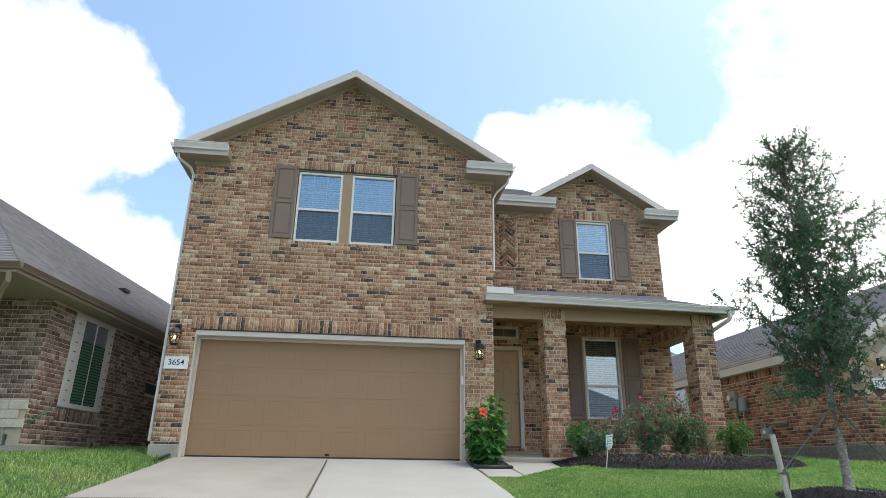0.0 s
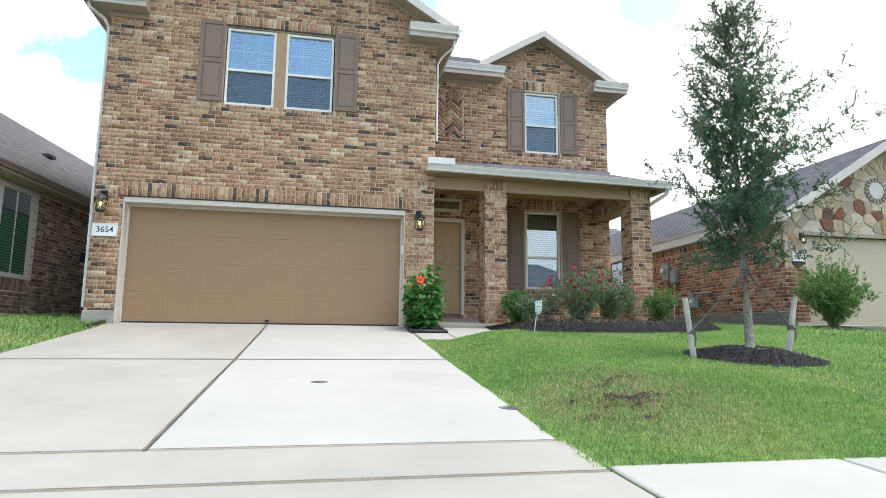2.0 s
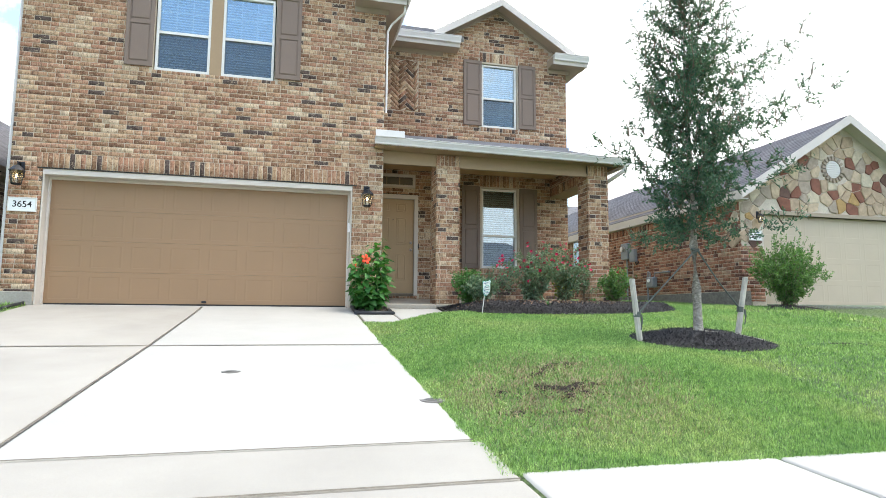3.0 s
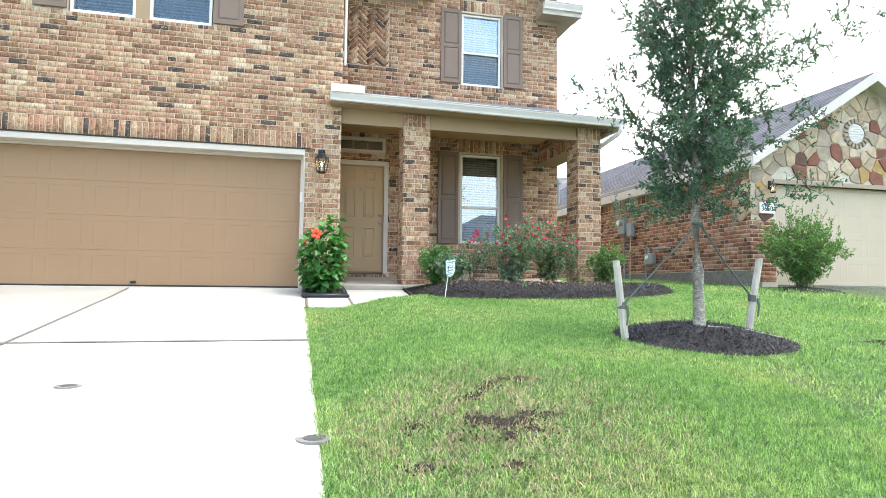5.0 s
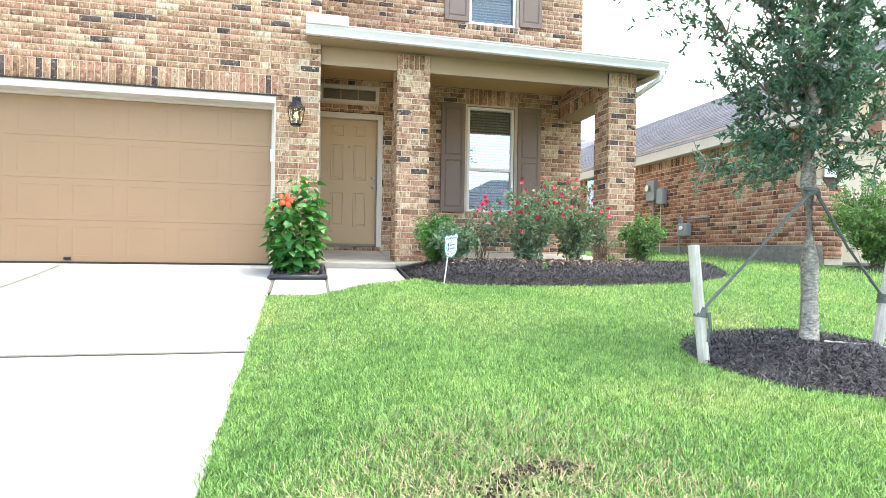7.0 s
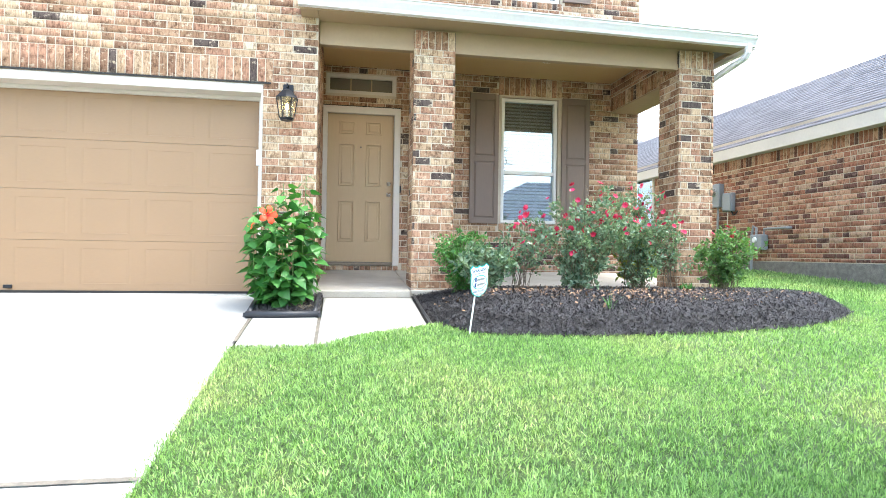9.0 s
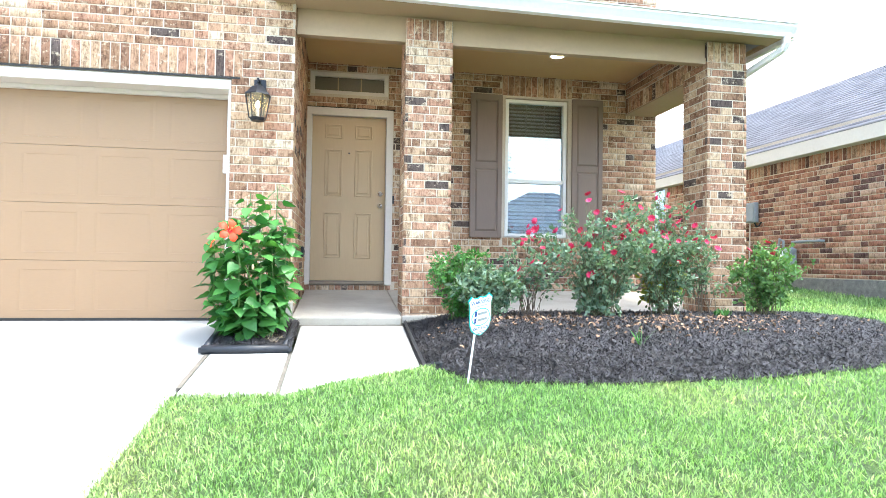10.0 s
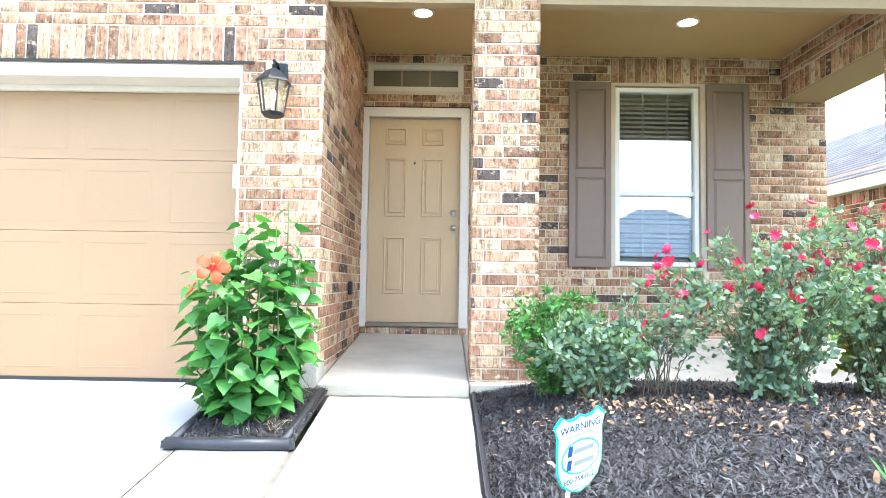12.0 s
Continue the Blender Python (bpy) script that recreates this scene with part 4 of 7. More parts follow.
def pillar(x0, x1, y0, y1, z0, z1, zc, label, singles):
    ob = structure(thing("porch_pillar", label, "pillar"))
    part("core", box_bm(x0, x1, y0, y1, z0, z1), M_MORTAR, ob)
    near = (lambda p: p[2] < 2.9) if singles else None
    for o, u, n, a, b, s in (((0, y0, 0), (1, 0, 0), (0, -1, 0), x0, x1, near), ((x0, 0, 0), (0, 1, 0), (-1, 0, 0), y0, y1, near),
                             ((x1, 0, 0), (0, 1, 0), (1, 0, 0), y0, y1, None), ((0, y1, 0), (1, 0, 0), (0, 1, 0), x0, x1, None)):
        brick_skin(bricks_flat(a - 0.006, b + 0.006, z0, zc) + soldiers(a, b, zc + 0.005, z1), o, u, n, ob, M_BRICK, M_BRICK_ONE, s, 140)
    return ob


pillar(4.115, 4.57, 0.04, 0.49, 0.03, 2.96, 2.75, "square tan brick porch pillar beside the front step", True)
pillar(7.325, 7.775, 0.04, 0.49, 0.03, 2.965, 2.75, "square tan brick porch pillar at the roof corner", True)


# ---- openings ----
def window_unit(name, x0, x1, z0, z1, y, label, screen=True, split=0.46):
    """A single-hung vinyl window with muntins, blinds and a dim room behind."""
    w = structure(thing(name, label, "window"))
    fw, zm = 0.045, z0 + (z1 - z0) * split
    bm = bmesh.new()
    add_box(bm, x0, x0 + fw, y, y + 0.09, z0, z1, bevel=0.004)
    add_box(bm, x1 - fw, x1, y, y + 0.09, z0, z1, bevel=0.004)
    add_box(bm, x0 + fw, x1 - fw, y, y + 0.09, z1 - fw, z1, bevel=0.004)
    add_box(bm, x0 + fw, x1 - fw, y, y + 0.09, z0, z0 + fw, bevel=0.004)
    part("window_frame", bm, M_VINYL, w)
    part("meeting_rail", box_bm(x0 + fw, x1 - fw, y + 0.01, y + 0.06, zm - 0.025, zm + 0.025, bevel=0.004), M_VINYL, w)
    for nm, a, b, yy in (("upper_pane", zm + 0.02, z1 - fw, y + 0.045), ("lower_pane", z0 + fw, zm - 0.02, y + 0.055)):
        p = part(nm, box_bm(x0 + fw, x1 - fw, yy, yy + 0.004, a, b), M_GLASS, w)
        p.visible_shadow = False
        mw = (x1 - x0 - 2 * fw)
        for k in (1, 2):
            part("muntin", box_bm(x0 + fw + mw * k / 3 - 0.008, x0 + fw + mw * k / 3 + 0.008, yy + 0.006, yy + 0.012, a, b), M_VINYL, w)
        part("muntin", box_bm(x0 + fw, x1 - fw, yy + 0.0065, yy + 0.0115, (a + b) / 2 - 0.008, (a + b) / 2 + 0.008), M_VINYL, w)
    if screen:
        s = part("insect_screen", box_bm(x0 + fw - 0.005, x1 - fw + 0.005, y + 0.022, y + 0.024, z0 + fw, zm - 0.026), M_SCREEN, w)
        s.visible_shadow = False
    n = int((z1 - z0 - 0.1) / 0.05)
    slat = None
    for k in range(n):
        if slat is None:
            slat = part("blind_slat", box_bm(-(x1 - x0) / 2 + fw + 0.01, (x1 - x0) / 2 - fw - 0.01, -0.022, 0.022, -0.0015, 0.0015), M_BLIND, w)
            o = slat
        else:
            o = new("blind_slat", slat.data)
            o.parent = w
        o.matrix_world = pose((x0 + x1) / 2, y + 0.135, z0 + 0.07 + 0.05 * k, 48, 0, 0)
    bm = bmesh.new()
    add_box(bm, x0 - 0.3, x1 + 0.3, y + 1.6, y + 1.65, z0 - 0.4, z1 + 0.3)
    add_box(bm, x0 - 0.3, x0 - 0.25, y + 0.25, y + 1.6, z0 - 0.4, z1 + 0.3)
    add_box(bm, x1 + 0.25, x1 + 0.3, y + 0.25, y + 1.6, z0 - 0.4, z1 + 0.3)
    add_box(bm, x0 - 0.25, x1 + 0.25, y + 0.25, y + 1.6, z0 - 0.4, z0 - 0.35)
    add_box(bm, x0 - 0.25, x1 + 0.25, y + 0.25, y + 1.6, z1 + 0.25, z1 + 0.3)
    part("room", bm, M_ROOM, w)
    return w


window_unit("window_1", -1.02, -0.11, 4.13, 5.67, 0.02, "white vinyl upstairs window with closed blinds and a screen")
window_unit("window_2", 0.09, 1.00, 4.13, 5.67, 0.02, "white vinyl upstairs window with closed blinds and a screen")
structure(part("mullion", box_bm(-0.11, 0.09, 0.015, 0.2, 4.12, 5.69), M_SOFFIT), "tan painted board between paired windows", "trim")
window_unit("window_3", 5.66, 6.52, 4.26, 5.79, WY + 0.03, "white vinyl upstairs window with blinds reflecting the sky")
window_unit("window_4", 5.66, 6.52, 0.94, 2.79, WY + 0.03, "tall white vinyl porch window with blinds reflecting the sky", False, 0.405)

# transom
tw = structure(thing("window_5", "narrow tan-framed transom window over the front door", "window"))
bm = bmesh.new()
for b in ((3.10, 3.15, 2.71, 2.99), (4.03, 4.08, 2.71, 2.99), (3.15, 4.03, 2.94, 2.99), (3.15, 4.03, 2.71, 2.76)):
    add_box(bm, b[0], b[1], WY + 0.005, WY + 0.09, b[2], b[3], bevel=0.004)
part("window_frame", bm, M_TRIM, tw)
tp = part("pane", box_bm(3.15, 4.03, WY + 0.05, WY + 0.054, 2.76, 2.94), M_TRANSOM, tw)
tp.visible_shadow = False
for k in (1, 2):
    part("muntin", box_bm(3.15 + 0.293 * k - 0.008, 3.15 + 0.293 * k + 0.008, WY + 0.042, WY + 0.048, 2.76, 2.94), M_SOFFIT, tw)
part("room", box_bm(3.0, 4.2, WY + 0.3, WY + 0.32, 2.6, 3.1), M_DARK, tw)


def shutter(x0, x1, z0, z1, y, label):
    s = thing("shutter", label, "shutter", "window shutters")
    part("board", box_bm(x0, x1, y - 0.022, y, z0, z1, bevel=0.003), M_SHUTTER, s)
    e, zm = 0.06, z0 + (z1 - z0) * 0.5
    bm = bmesh.new()
    for a, b, c, d in ((x0, x0 + e, z0, z1), (x1 - e, x1, z0, z1), (x0 + e, x1 - e, z1 - e - 0.02, z1), (x0 + e, x1 - e, z0, z0 + e + 0.02), (x0 + e, x1 - e, zm - 0.04, zm + 0.04)):
        add_box(bm, a, b, y - 0.038, y - 0.0225, c, d, bevel=0.003)
    part("stile_and_rail", bm, M_SHUTTER, s)
    for c, d in ((z0 + e + 0.03, zm - 0.05), (zm + 0.05, z1 - e - 0.03)):
        bm = box_bm(x0 + e + 0.012, x1 - e - 0.012, y - 0.036, y - 0.0225, c, d)
        f = min(bm.faces, key=lambda q: q.calc_center_median().y)
        r = bmesh.ops.inset_region(bm, faces=[f], thickness=0.03, depth=0.0)
        for v in {v for q in r["faces"] for v in q.verts} - set(f.verts):
            v.co.y += 0.012
        part("raised_panel", bm, M_SHUTTER, s)
    for zz in (z0 + 0.25, z1 - 0.25):
        for xx in (x0 + 0.03, x1 - 0.03):
            bm = bmesh.new()
            bmesh.ops.create_icosphere(bm, subdivisions=1, radius=0.007, matrix=Matrix.Translation((xx, y - 0.039, zz)))
            part("screw", bm, M_SHUTTER, s)
    return s


LAB = "brown vinyl raised-panel shutter screwed to the brick"
shutter(-1.50, -1.05, 4.16, 5.77, -0.008, LAB)
shutter(1.03, 1.48, 4.16, 5.77, -0.008, LAB)
shutter(5.20, 5.64, 4.27, 5.84, WY - 0.008, LAB)
shutter(6.57, 7.00, 4.27, 5.84, WY - 0.008, LAB)
shutter(5.17, 5.60, 0.92, 2.82, WY - 0.008, "tall brown raised-panel shutter beside the porch window")
shutter(6.575, 7.01, 0.92, 2.82, WY - 0.008, "tall brown raised-panel shutter beside the porch window")

# garage door
gd = structure(thing("door_2", "closed tan sectional double garage door with embossed panels", "garage door"))
RIBS = {}


def ribs(parent, a, z, w, y, material, h=0.36):
    """The pressed outline of one door panel."""
    key = (w, material.name)
    if key not in RIBS:
        bm = bmesh.new()
        add_box(bm, 0, w, -0.0026, 0.0005, -0.006, h + 0.006)
        f = min(bm.faces, key=lambda q: q.calc_center_median().y)
        bmesh.ops.inset_region(bm, faces=[f], thickness=0.010, depth=0.0)
        bmesh.ops.translate(bm, verts=f.verts, vec=(0, 0.0022, 0))
        for v in bm.verts:
            if v.co.y < 0.0004:
                v.co.x += 0.05 * (1 - 2 * v.co.x / w) * (1.0 if v in f.verts else 0.55)
        me = bpy.data.meshes.new("embossed_panel")
        bm.to_mesh(me)
        bm.free()
        me.materials.append(material)
        RIBS[key] = me
    o = new("embossed_panel", RIBS[key])
    o.matrix_world = Matrix.Translation((a, y, z))
    o.parent = parent


for k in range(4):
    z0, z1 = 0.02 + k * 0.53, 0.02 + (k + 1) * 0.53 - 0.002
    sec = part("section", box_bm(-2.59, 2.465, 0.25, 0.3, z0, z1, bevel=0.003), M_GARAGE, gd)
    for i in range(8):
        ribs(sec, -2.59 + 0.632 * i + 0.055, z0 + 0.08, 0.52, 0.25, M_GARAGE)
part("handle", box_bm(-0.08, 0.0, 0.22, 0.25, 0.045, 0.08, bevel=0.006), M_BLACK, gd)
part("bottom_seal", box_bm(-2.59, 2.465, 0.24, 0.3, -0.03, 0.022), M_DARK, gd)
part("room", box_bm(-2.7, 2.6, 0.33, 0.35, 0.0, 2.3), M_DARK, gd)
gt = structure(thing("trim", "off-white painted garage door casing", "door casing"))
for nm, b in (("jamb", (-2.618, -2.593, -0.05, 2.15)), ("jamb", (2.468, 2.493, -0.05, 2.15)), ("head", (-2.618, 2.493, 2.15, 2.243))):
    part(nm, box_bm(b[0], b[1], 0.004 if nm == "head" else 0.012, 0.3, b[2], b[3], bevel=0.005), M_TRIM, gt)
part("stop", box_bm(-2.593, 2.468, 0.2, 0.246, 2.11, 2.15, bevel=0.004), M_TRIM, gt)
part("stop", box_bm(2.43, 2.468, 0.2, 0.246, 0.0, 2.11, bevel=0.004), M_TRIM, gt)
part("stop", box_bm(-2.593, -2.555, 0.2, 0.246, 0.0, 2.11, bevel=0.004), M_TRIM, gt)
part("keyhole_cover", box_bm(2.425, 2.468, 0.05, 0.085, 1.38, 1.55, bevel=0.006), M_WHITE, gt)

# front door
fd = structure(thing("door_1", "closed tan six-panel front door with pale casing", "front door"))
bm = bmesh.new()
add_box(bm, 3.04, 3.125, WY - 0.03, WY + 0.1, 0.285, 2.50, bevel=0.005)
add_box(bm, 4.065, 4.15, WY - 0.03, WY + 0.1, 0.285, 2.50, bevel=0.005)
add_box(bm, 3.04, 4.15, WY - 0.031, WY + 0.1, 2.435, 2.53, bevel=0.005)
part("casing", bm, M_TRIM, fd)
DY = WY + 0.03
leaf = part("door_leaf", box_bm(3.13, 4.06, DY, DY + 0.045, 0.335, 2.43), M_DOOR, fd)
for a, b in ((3.29, 3.51), (3.67, 3.89)):
    for c, d in ((2.15, 2.33), (1.41, 2.01), (0.62, 1.20)):
        bm = bmesh.new()
        for q in ((a, a + 0.018, c, d), (b - 0.018, b, c, d), (a + 0.018, b - 0.018, c, c + 0.018), (a + 0.018, b - 0.018, d - 0.018, d)):
            add_box(bm, q[0], q[1], DY - 0.013, DY + 0.001, q[2], q[3], bevel=0.005)
        add_box(bm, a + 0.04, b - 0.04, DY - 0.010, DY + 0.001, c + 0.04, d - 0.04, bevel=0.006)
        part("panel_moulding", bm, M_DOOR, leaf)


def knob(z, r, length, name):
    bm = bmesh.new()
    add_tube(bm, (4.0, DY, z), (4.0, DY - 0.012, z), 0.033, 0.03, 20)
    if length:
        add_tube(bm, (4.0, DY - 0.012, z), (4.0, DY - 0.035, z), 0.012, 0.012, 12)
        bmesh.ops.create_uvsphere(bm, u_segments=16, v_segments=10, radius=r, matrix=Matrix.Translation((4.0, DY - 0.05, z)))
    else:
        add_tube(bm, (4.0, DY - 0.012, z), (4.0, DY - 0.02, z), 0.018, 0.016, 16)
    part(name, bm, M_STEEL, leaf, smooth=True)


knob(1.30, 0.027, 1, "door_knob")
knob(1.455, 0.03, 0, "deadbolt")
bm = bmesh.new()
add_tube(bm, (3.595, DY, 1.965), (3.595, DY - 0.006, 1.965), 0.012, 0.011, 12)
part("peephole", bm, M_BLACK, leaf)
part("threshold", box_bm(3.126, 4.064, WY - 0.035, WY + 0.1, 0.288, 0.33, bevel=0.006), M_SILL, fd)
part("lintel", box_bm(3.02, 4.17, WY - 0.012, WY + 0.05, 2.533, 2.546), M_DARK, fd)


# ---- wall lamps ----
def lantern(x, y, z):
    """z: middle of the glass."""
    l = thing("wall_lantern", "black metal wall lantern with clear glass, lit, on the brick", "wall lamp", "garage lanterns")
    bm = bmesh.new()
    add_box(bm, x - 0.055, x + 0.055, y - 0.03, y, z + 0.0, z + 0.27, bevel=0.012)
    part("back_plate", bm, M_BLACK, l)
    c = y - 0.15
    bm = bmesh.new()
    add_path(bm, [(x, y - 0.03, z + 0.2), (x, y - 0.08, z + 0.245), (x, c - 0.01, z + 0.235), (x, c, z + 0.20)], [0.011, 0.011, 0.011, 0.014], 8)
    part("arm", bm, M_BLACK, l, smooth=True)
    bm = bmesh.new()
    add_tube(bm, (x, c, z + 0.085), (x, c, z + 0.10), 0.125, 0.118, 6)
    add_tube(bm, (x, c, z + 0.10), (x, c, z + 0.165), 0.112, 0.055, 6)
    add_tube(bm, (x, c, z + 0.165), (x, c, z + 0.185), 0.05, 0.02, 6)
    add_tube(bm, (x, c, z + 0.185), (x, c, z + 0.235), 0.012, 0.006, 8)
    bmesh.ops.create_icosphere(bm, subdivisions=1, radius=0.013, matrix=Matrix.Translation((x, c, z + 0.235)))
    part("roof", bm, M_BLACK, l)
    bm = bmesh.new()
    for k in range(6):
        a = math.pi / 3 * k
        add_tube(bm, (x + 0.073 * math.cos(a), c + 0.073 * math.sin(a), z - 0.12), (x + 0.108 * math.cos(a), c + 0.108 * math.sin(a), z + 0.085), 0.006, 0.006, 5)
    add_tube(bm, (x, c, z - 0.145), (x, c, z - 0.12), 0.062, 0.082, 6)
    part("cage", bm, M_BLACK, l)
    bm = bmesh.new()
    bmesh.ops.create_cone(bm, cap_ends=False, segments=6, radius1=0.068, radius2=0.102, depth=0.2, matrix=Matrix.Translation((x, c, z - 0.017)) @ Matrix.Rotation(math.pi / 6 * 0, 4, "Z"))
    g = part("glass", bm, M_FROST, l)
    g.visible_shadow = False
    bm = bmesh.new()
    add_tube(bm, (x, c, z - 0.115), (x, c, z - 0.03), 0.012, 0.012, 10)
    part("candle_sleeve", bm, M_WHITE, l)
    bm = bmesh.new()
    bmesh.ops.create_uvsphere(bm, u_segments=10, v_segments=8, radius=0.02, matrix=Matrix.Translation((x, c, z)) @ Matrix.Diagonal((1, 1, 1.9, 1)))
    part("bulb", bm, M_BULB, l, smooth=True)
    return l


lantern(2.755, 0.0, 1.98)
lantern(-2.93, 0.0, 2.06)

for sx, sy in ((3.70, 1.03), (6.06, 1.15)):
    d = thing("recessed_downlight", "lit round recessed downlight in the porch ceiling", "ceiling light", "porch downlights")
    bm = bmesh.new()
    for k in range(24):
        a, b = 2 * math.pi * k / 24, 2 * math.pi * (k + 1) / 24
        f = [bm.verts.new((sx + r * math.cos(t), sy + r * math.sin(t), h)) for r, t, h in ((0.075, a, 3.094), (0.10, a, 3.094), (0.10, b, 3.094), (0.075, b, 3.094))]
        bm.faces.new(f)
        f2 = [bm.verts.new((sx + 0.10 * math.cos(t), sy + 0.10 * math.sin(t), h)) for t, h in ((a, 3.094), (a, 3.101), (b, 3.101), (b, 3.094))]
        bm.faces.new(f2)
    part("trim_ring", bm, M_WHITE, d)
    bm = bmesh.new()
    add_tube(bm, (sx, sy, 3.097), (sx, sy, 3.0995), 0.076, 0.076, 24)
    part("lens", bm, M_SPOT, d)


# ---- writing ----
def lettering(name, words, size, m, material, parent, depth=0.001):
    cu = bpy.data.curves.new(name, "FONT")
    cu.offset, cu.body, cu.size, cu.align_x, cu.align_y, cu.extrude = size * 0.007, words, size, "CENTER", "CENTER", depth
    tmp = bpy.data.objects.new(name, cu)
    scene.collection.objects.link(tmp)
    me = bpy.data.meshes.new_from_object(tmp.evaluated_get(bpy.context.evaluated_depsgraph_get()))
    bpy.data.objects.remove(tmp)
    me.materials.append(material)
    ob = new(name, me)
    ob.matrix_world = m
    ob.parent = parent
    return ob


def plaque(x, y, z, w, h, words, label, lines=False):
    p = thing("house_number_plaque", label, "house number", "house numbers")
    part("plate", box_bm(x - w / 2, x + w / 2, y - 0.018, y, z - h / 2, z + h / 2, bevel=0.004), M_SIGNW, p)
    bm = bmesh.new()
    for q in ((x - w / 2, x + w / 2, z + h / 2 - 0.018, z + h / 2), (x - w / 2, x + w / 2, z - h / 2, z - h / 2 + 0.018), (x - w / 2, x - w / 2 + 0.018, z - h / 2 + 0.018, z + h / 2 - 0.018), (x + w / 2 - 0.018, x + w / 2, z - h / 2 + 0.018, z + h / 2 - 0.018)):
        add_box(bm, q[0], q[1], y - 0.026, y - 0.0185, q[2], q[3], bevel=0.003)
    part("rim", bm, M_VINYL, p)
    lettering("numerals", words, h * 0.62, pose(x, y - 0.020, z - (0.02 if lines else 0.0), 90, 0, 0), M_INK, p)
    if lines:
        part("small_print", box_bm(x - w * 0.3, x + w * 0.3, y - 0.0205, y - 0.0185, z + h * 0.27, z + h * 0.33), M_BLUE, p)


plaque(-2.87, -0.008, 1.62, 0.42, 0.235, "3654", "white house number plaque reading 3654 on the brick")


# ---- neighbour on the east side ----
NX, NY = 10.86, -0.1
east = thing("neighbour_house", "single-storey red brick house with a stone gable and garage", "house", "neighbouring houses")
bm = bmesh.new()
add_box(bm, NX, NX + 0.24, NY, 13.5, 0.42, 2.75)
part("wall", bm, M_MORTAR, east)
part("foundation", box_bm(NX - 0.02, NX + 0.2, NY - 0.02, 13.5, -0.05, 0.42, bevel=0.01), M_COVER, east)
ep = bricks_flat(NY, 13.4, 0.43, 2.17) + soldiers(NY, 13.4, 2.185, 2.385)
brick_skin(ep, (NX, 0, 0), (0, 1, 0), (-1, 0, 0), east, M_RED)
bm = bmesh.new()
wall_panels(bm, NX + 0.24, 16.5, 0.1, 2.6, [(11.46, 15.9, 0.0, 2.12)], lambda a, b, c, d: (a, b, NY, NY + 0.24, c, d))
part("front_wall", bm, M_LIME, east)
EPX, EPZ, ES = 13.68, 4.47, 0.63
part("front_gable", prism([(NX, 2.6), (16.5, 2.6), (EPX, EPZ - 0.1)], NY, NY + 0.24), M_LIME, east)
er = 3.02
roof_plane("roof", [(EPX - er, 13.6, EPZ - ES * er), (EPX - er, NY - 0.3, EPZ - ES * er), (EPX, NY - 0.3, EPZ), (EPX, 13.6, EPZ)], east, 11)
roof_plane("roof", [(EPX + er, NY - 0.3, EPZ - ES * er), (EPX + er, 13.6, EPZ - ES * er), (EPX, 13.6, EPZ), (EPX, NY - 0.3, EPZ)], east, 12)
for sx in (-1, 1):
    rake("rake_board", EPX + sx * (er - 0.02), EPZ - ES * (er - 0.02), EPX, EPZ, NY - 0.33, NY - 0.29, 0.2, 0.0, M_FASCIA, east)
    rake("rake_soffit", EPX + sx * (er - 0.02), EPZ - ES * (er - 0.02) - 0.12, EPX, EPZ - 0.12, NY - 0.29, NY, 0.02, 0.0, M_FASCIA, east)
xe = EPX - er
part("fascia", box_bm(xe - 0.0, xe + 0.025, NY - 0.3, 13.6, EPZ - ES * er - 0.2, EPZ - ES * er), M_TRIM, east)
part("soffit", box_bm(xe + 0.025, NX, NY - 0.29, 13.6, EPZ - ES * er - 0.2, EPZ - ES * er - 0.18), M_FASCIA, east)
egd = part("garage_door", box_bm(11.46, 15.9, NY + 0.1, NY + 0.15, 0.15, 2.12), M_BEIGE, east)
for k in range(4):
    for i in range(8):
        ribs(egd, 11.5 + 0.55 * i + 0.04, 0.15 + 0.49 * k + 0.07, 0.47, NY + 0.1, M_BEIGE)
part("lintel", box_bm(11.40, 15.96, NY - 0.03, NY + 0.1, 2.12, 2.21, bevel=0.006), M_EAVE, east)
# round gable vent
bm = bmesh.new()
for k in range(18):
    a = 2 * math.pi * k / 18
    add_box(bm, -0.03, 0.03, -0.04, 0.0, 0.21, 0.31, bevel=0.004, m=Matrix.Translation((13.42, NY - 0.008, 3.24)) @ Matrix.Rotation(a, 4, "Y"))
part("vent_ring", bm, M_STONE, east)
bm = bmesh.new()
add_tube(bm, (13.42, NY, 3.24), (13.42, NY - 0.03, 3.24), 0.2, 0.2, 24)
vent = part("round_vent", bm, M_WHITE, east)
for k in range(7):
    h = -0.15 + 0.05 * k
    w = math.sqrt(0.19 ** 2 - h * h)
    part("louvre", box_bm(13.42 - w, 13.42 + w, NY - 0.045, NY - 0.03, 3.24 + h - 0.006, 3.24 + h + 0.012), M_WHITE, vent)


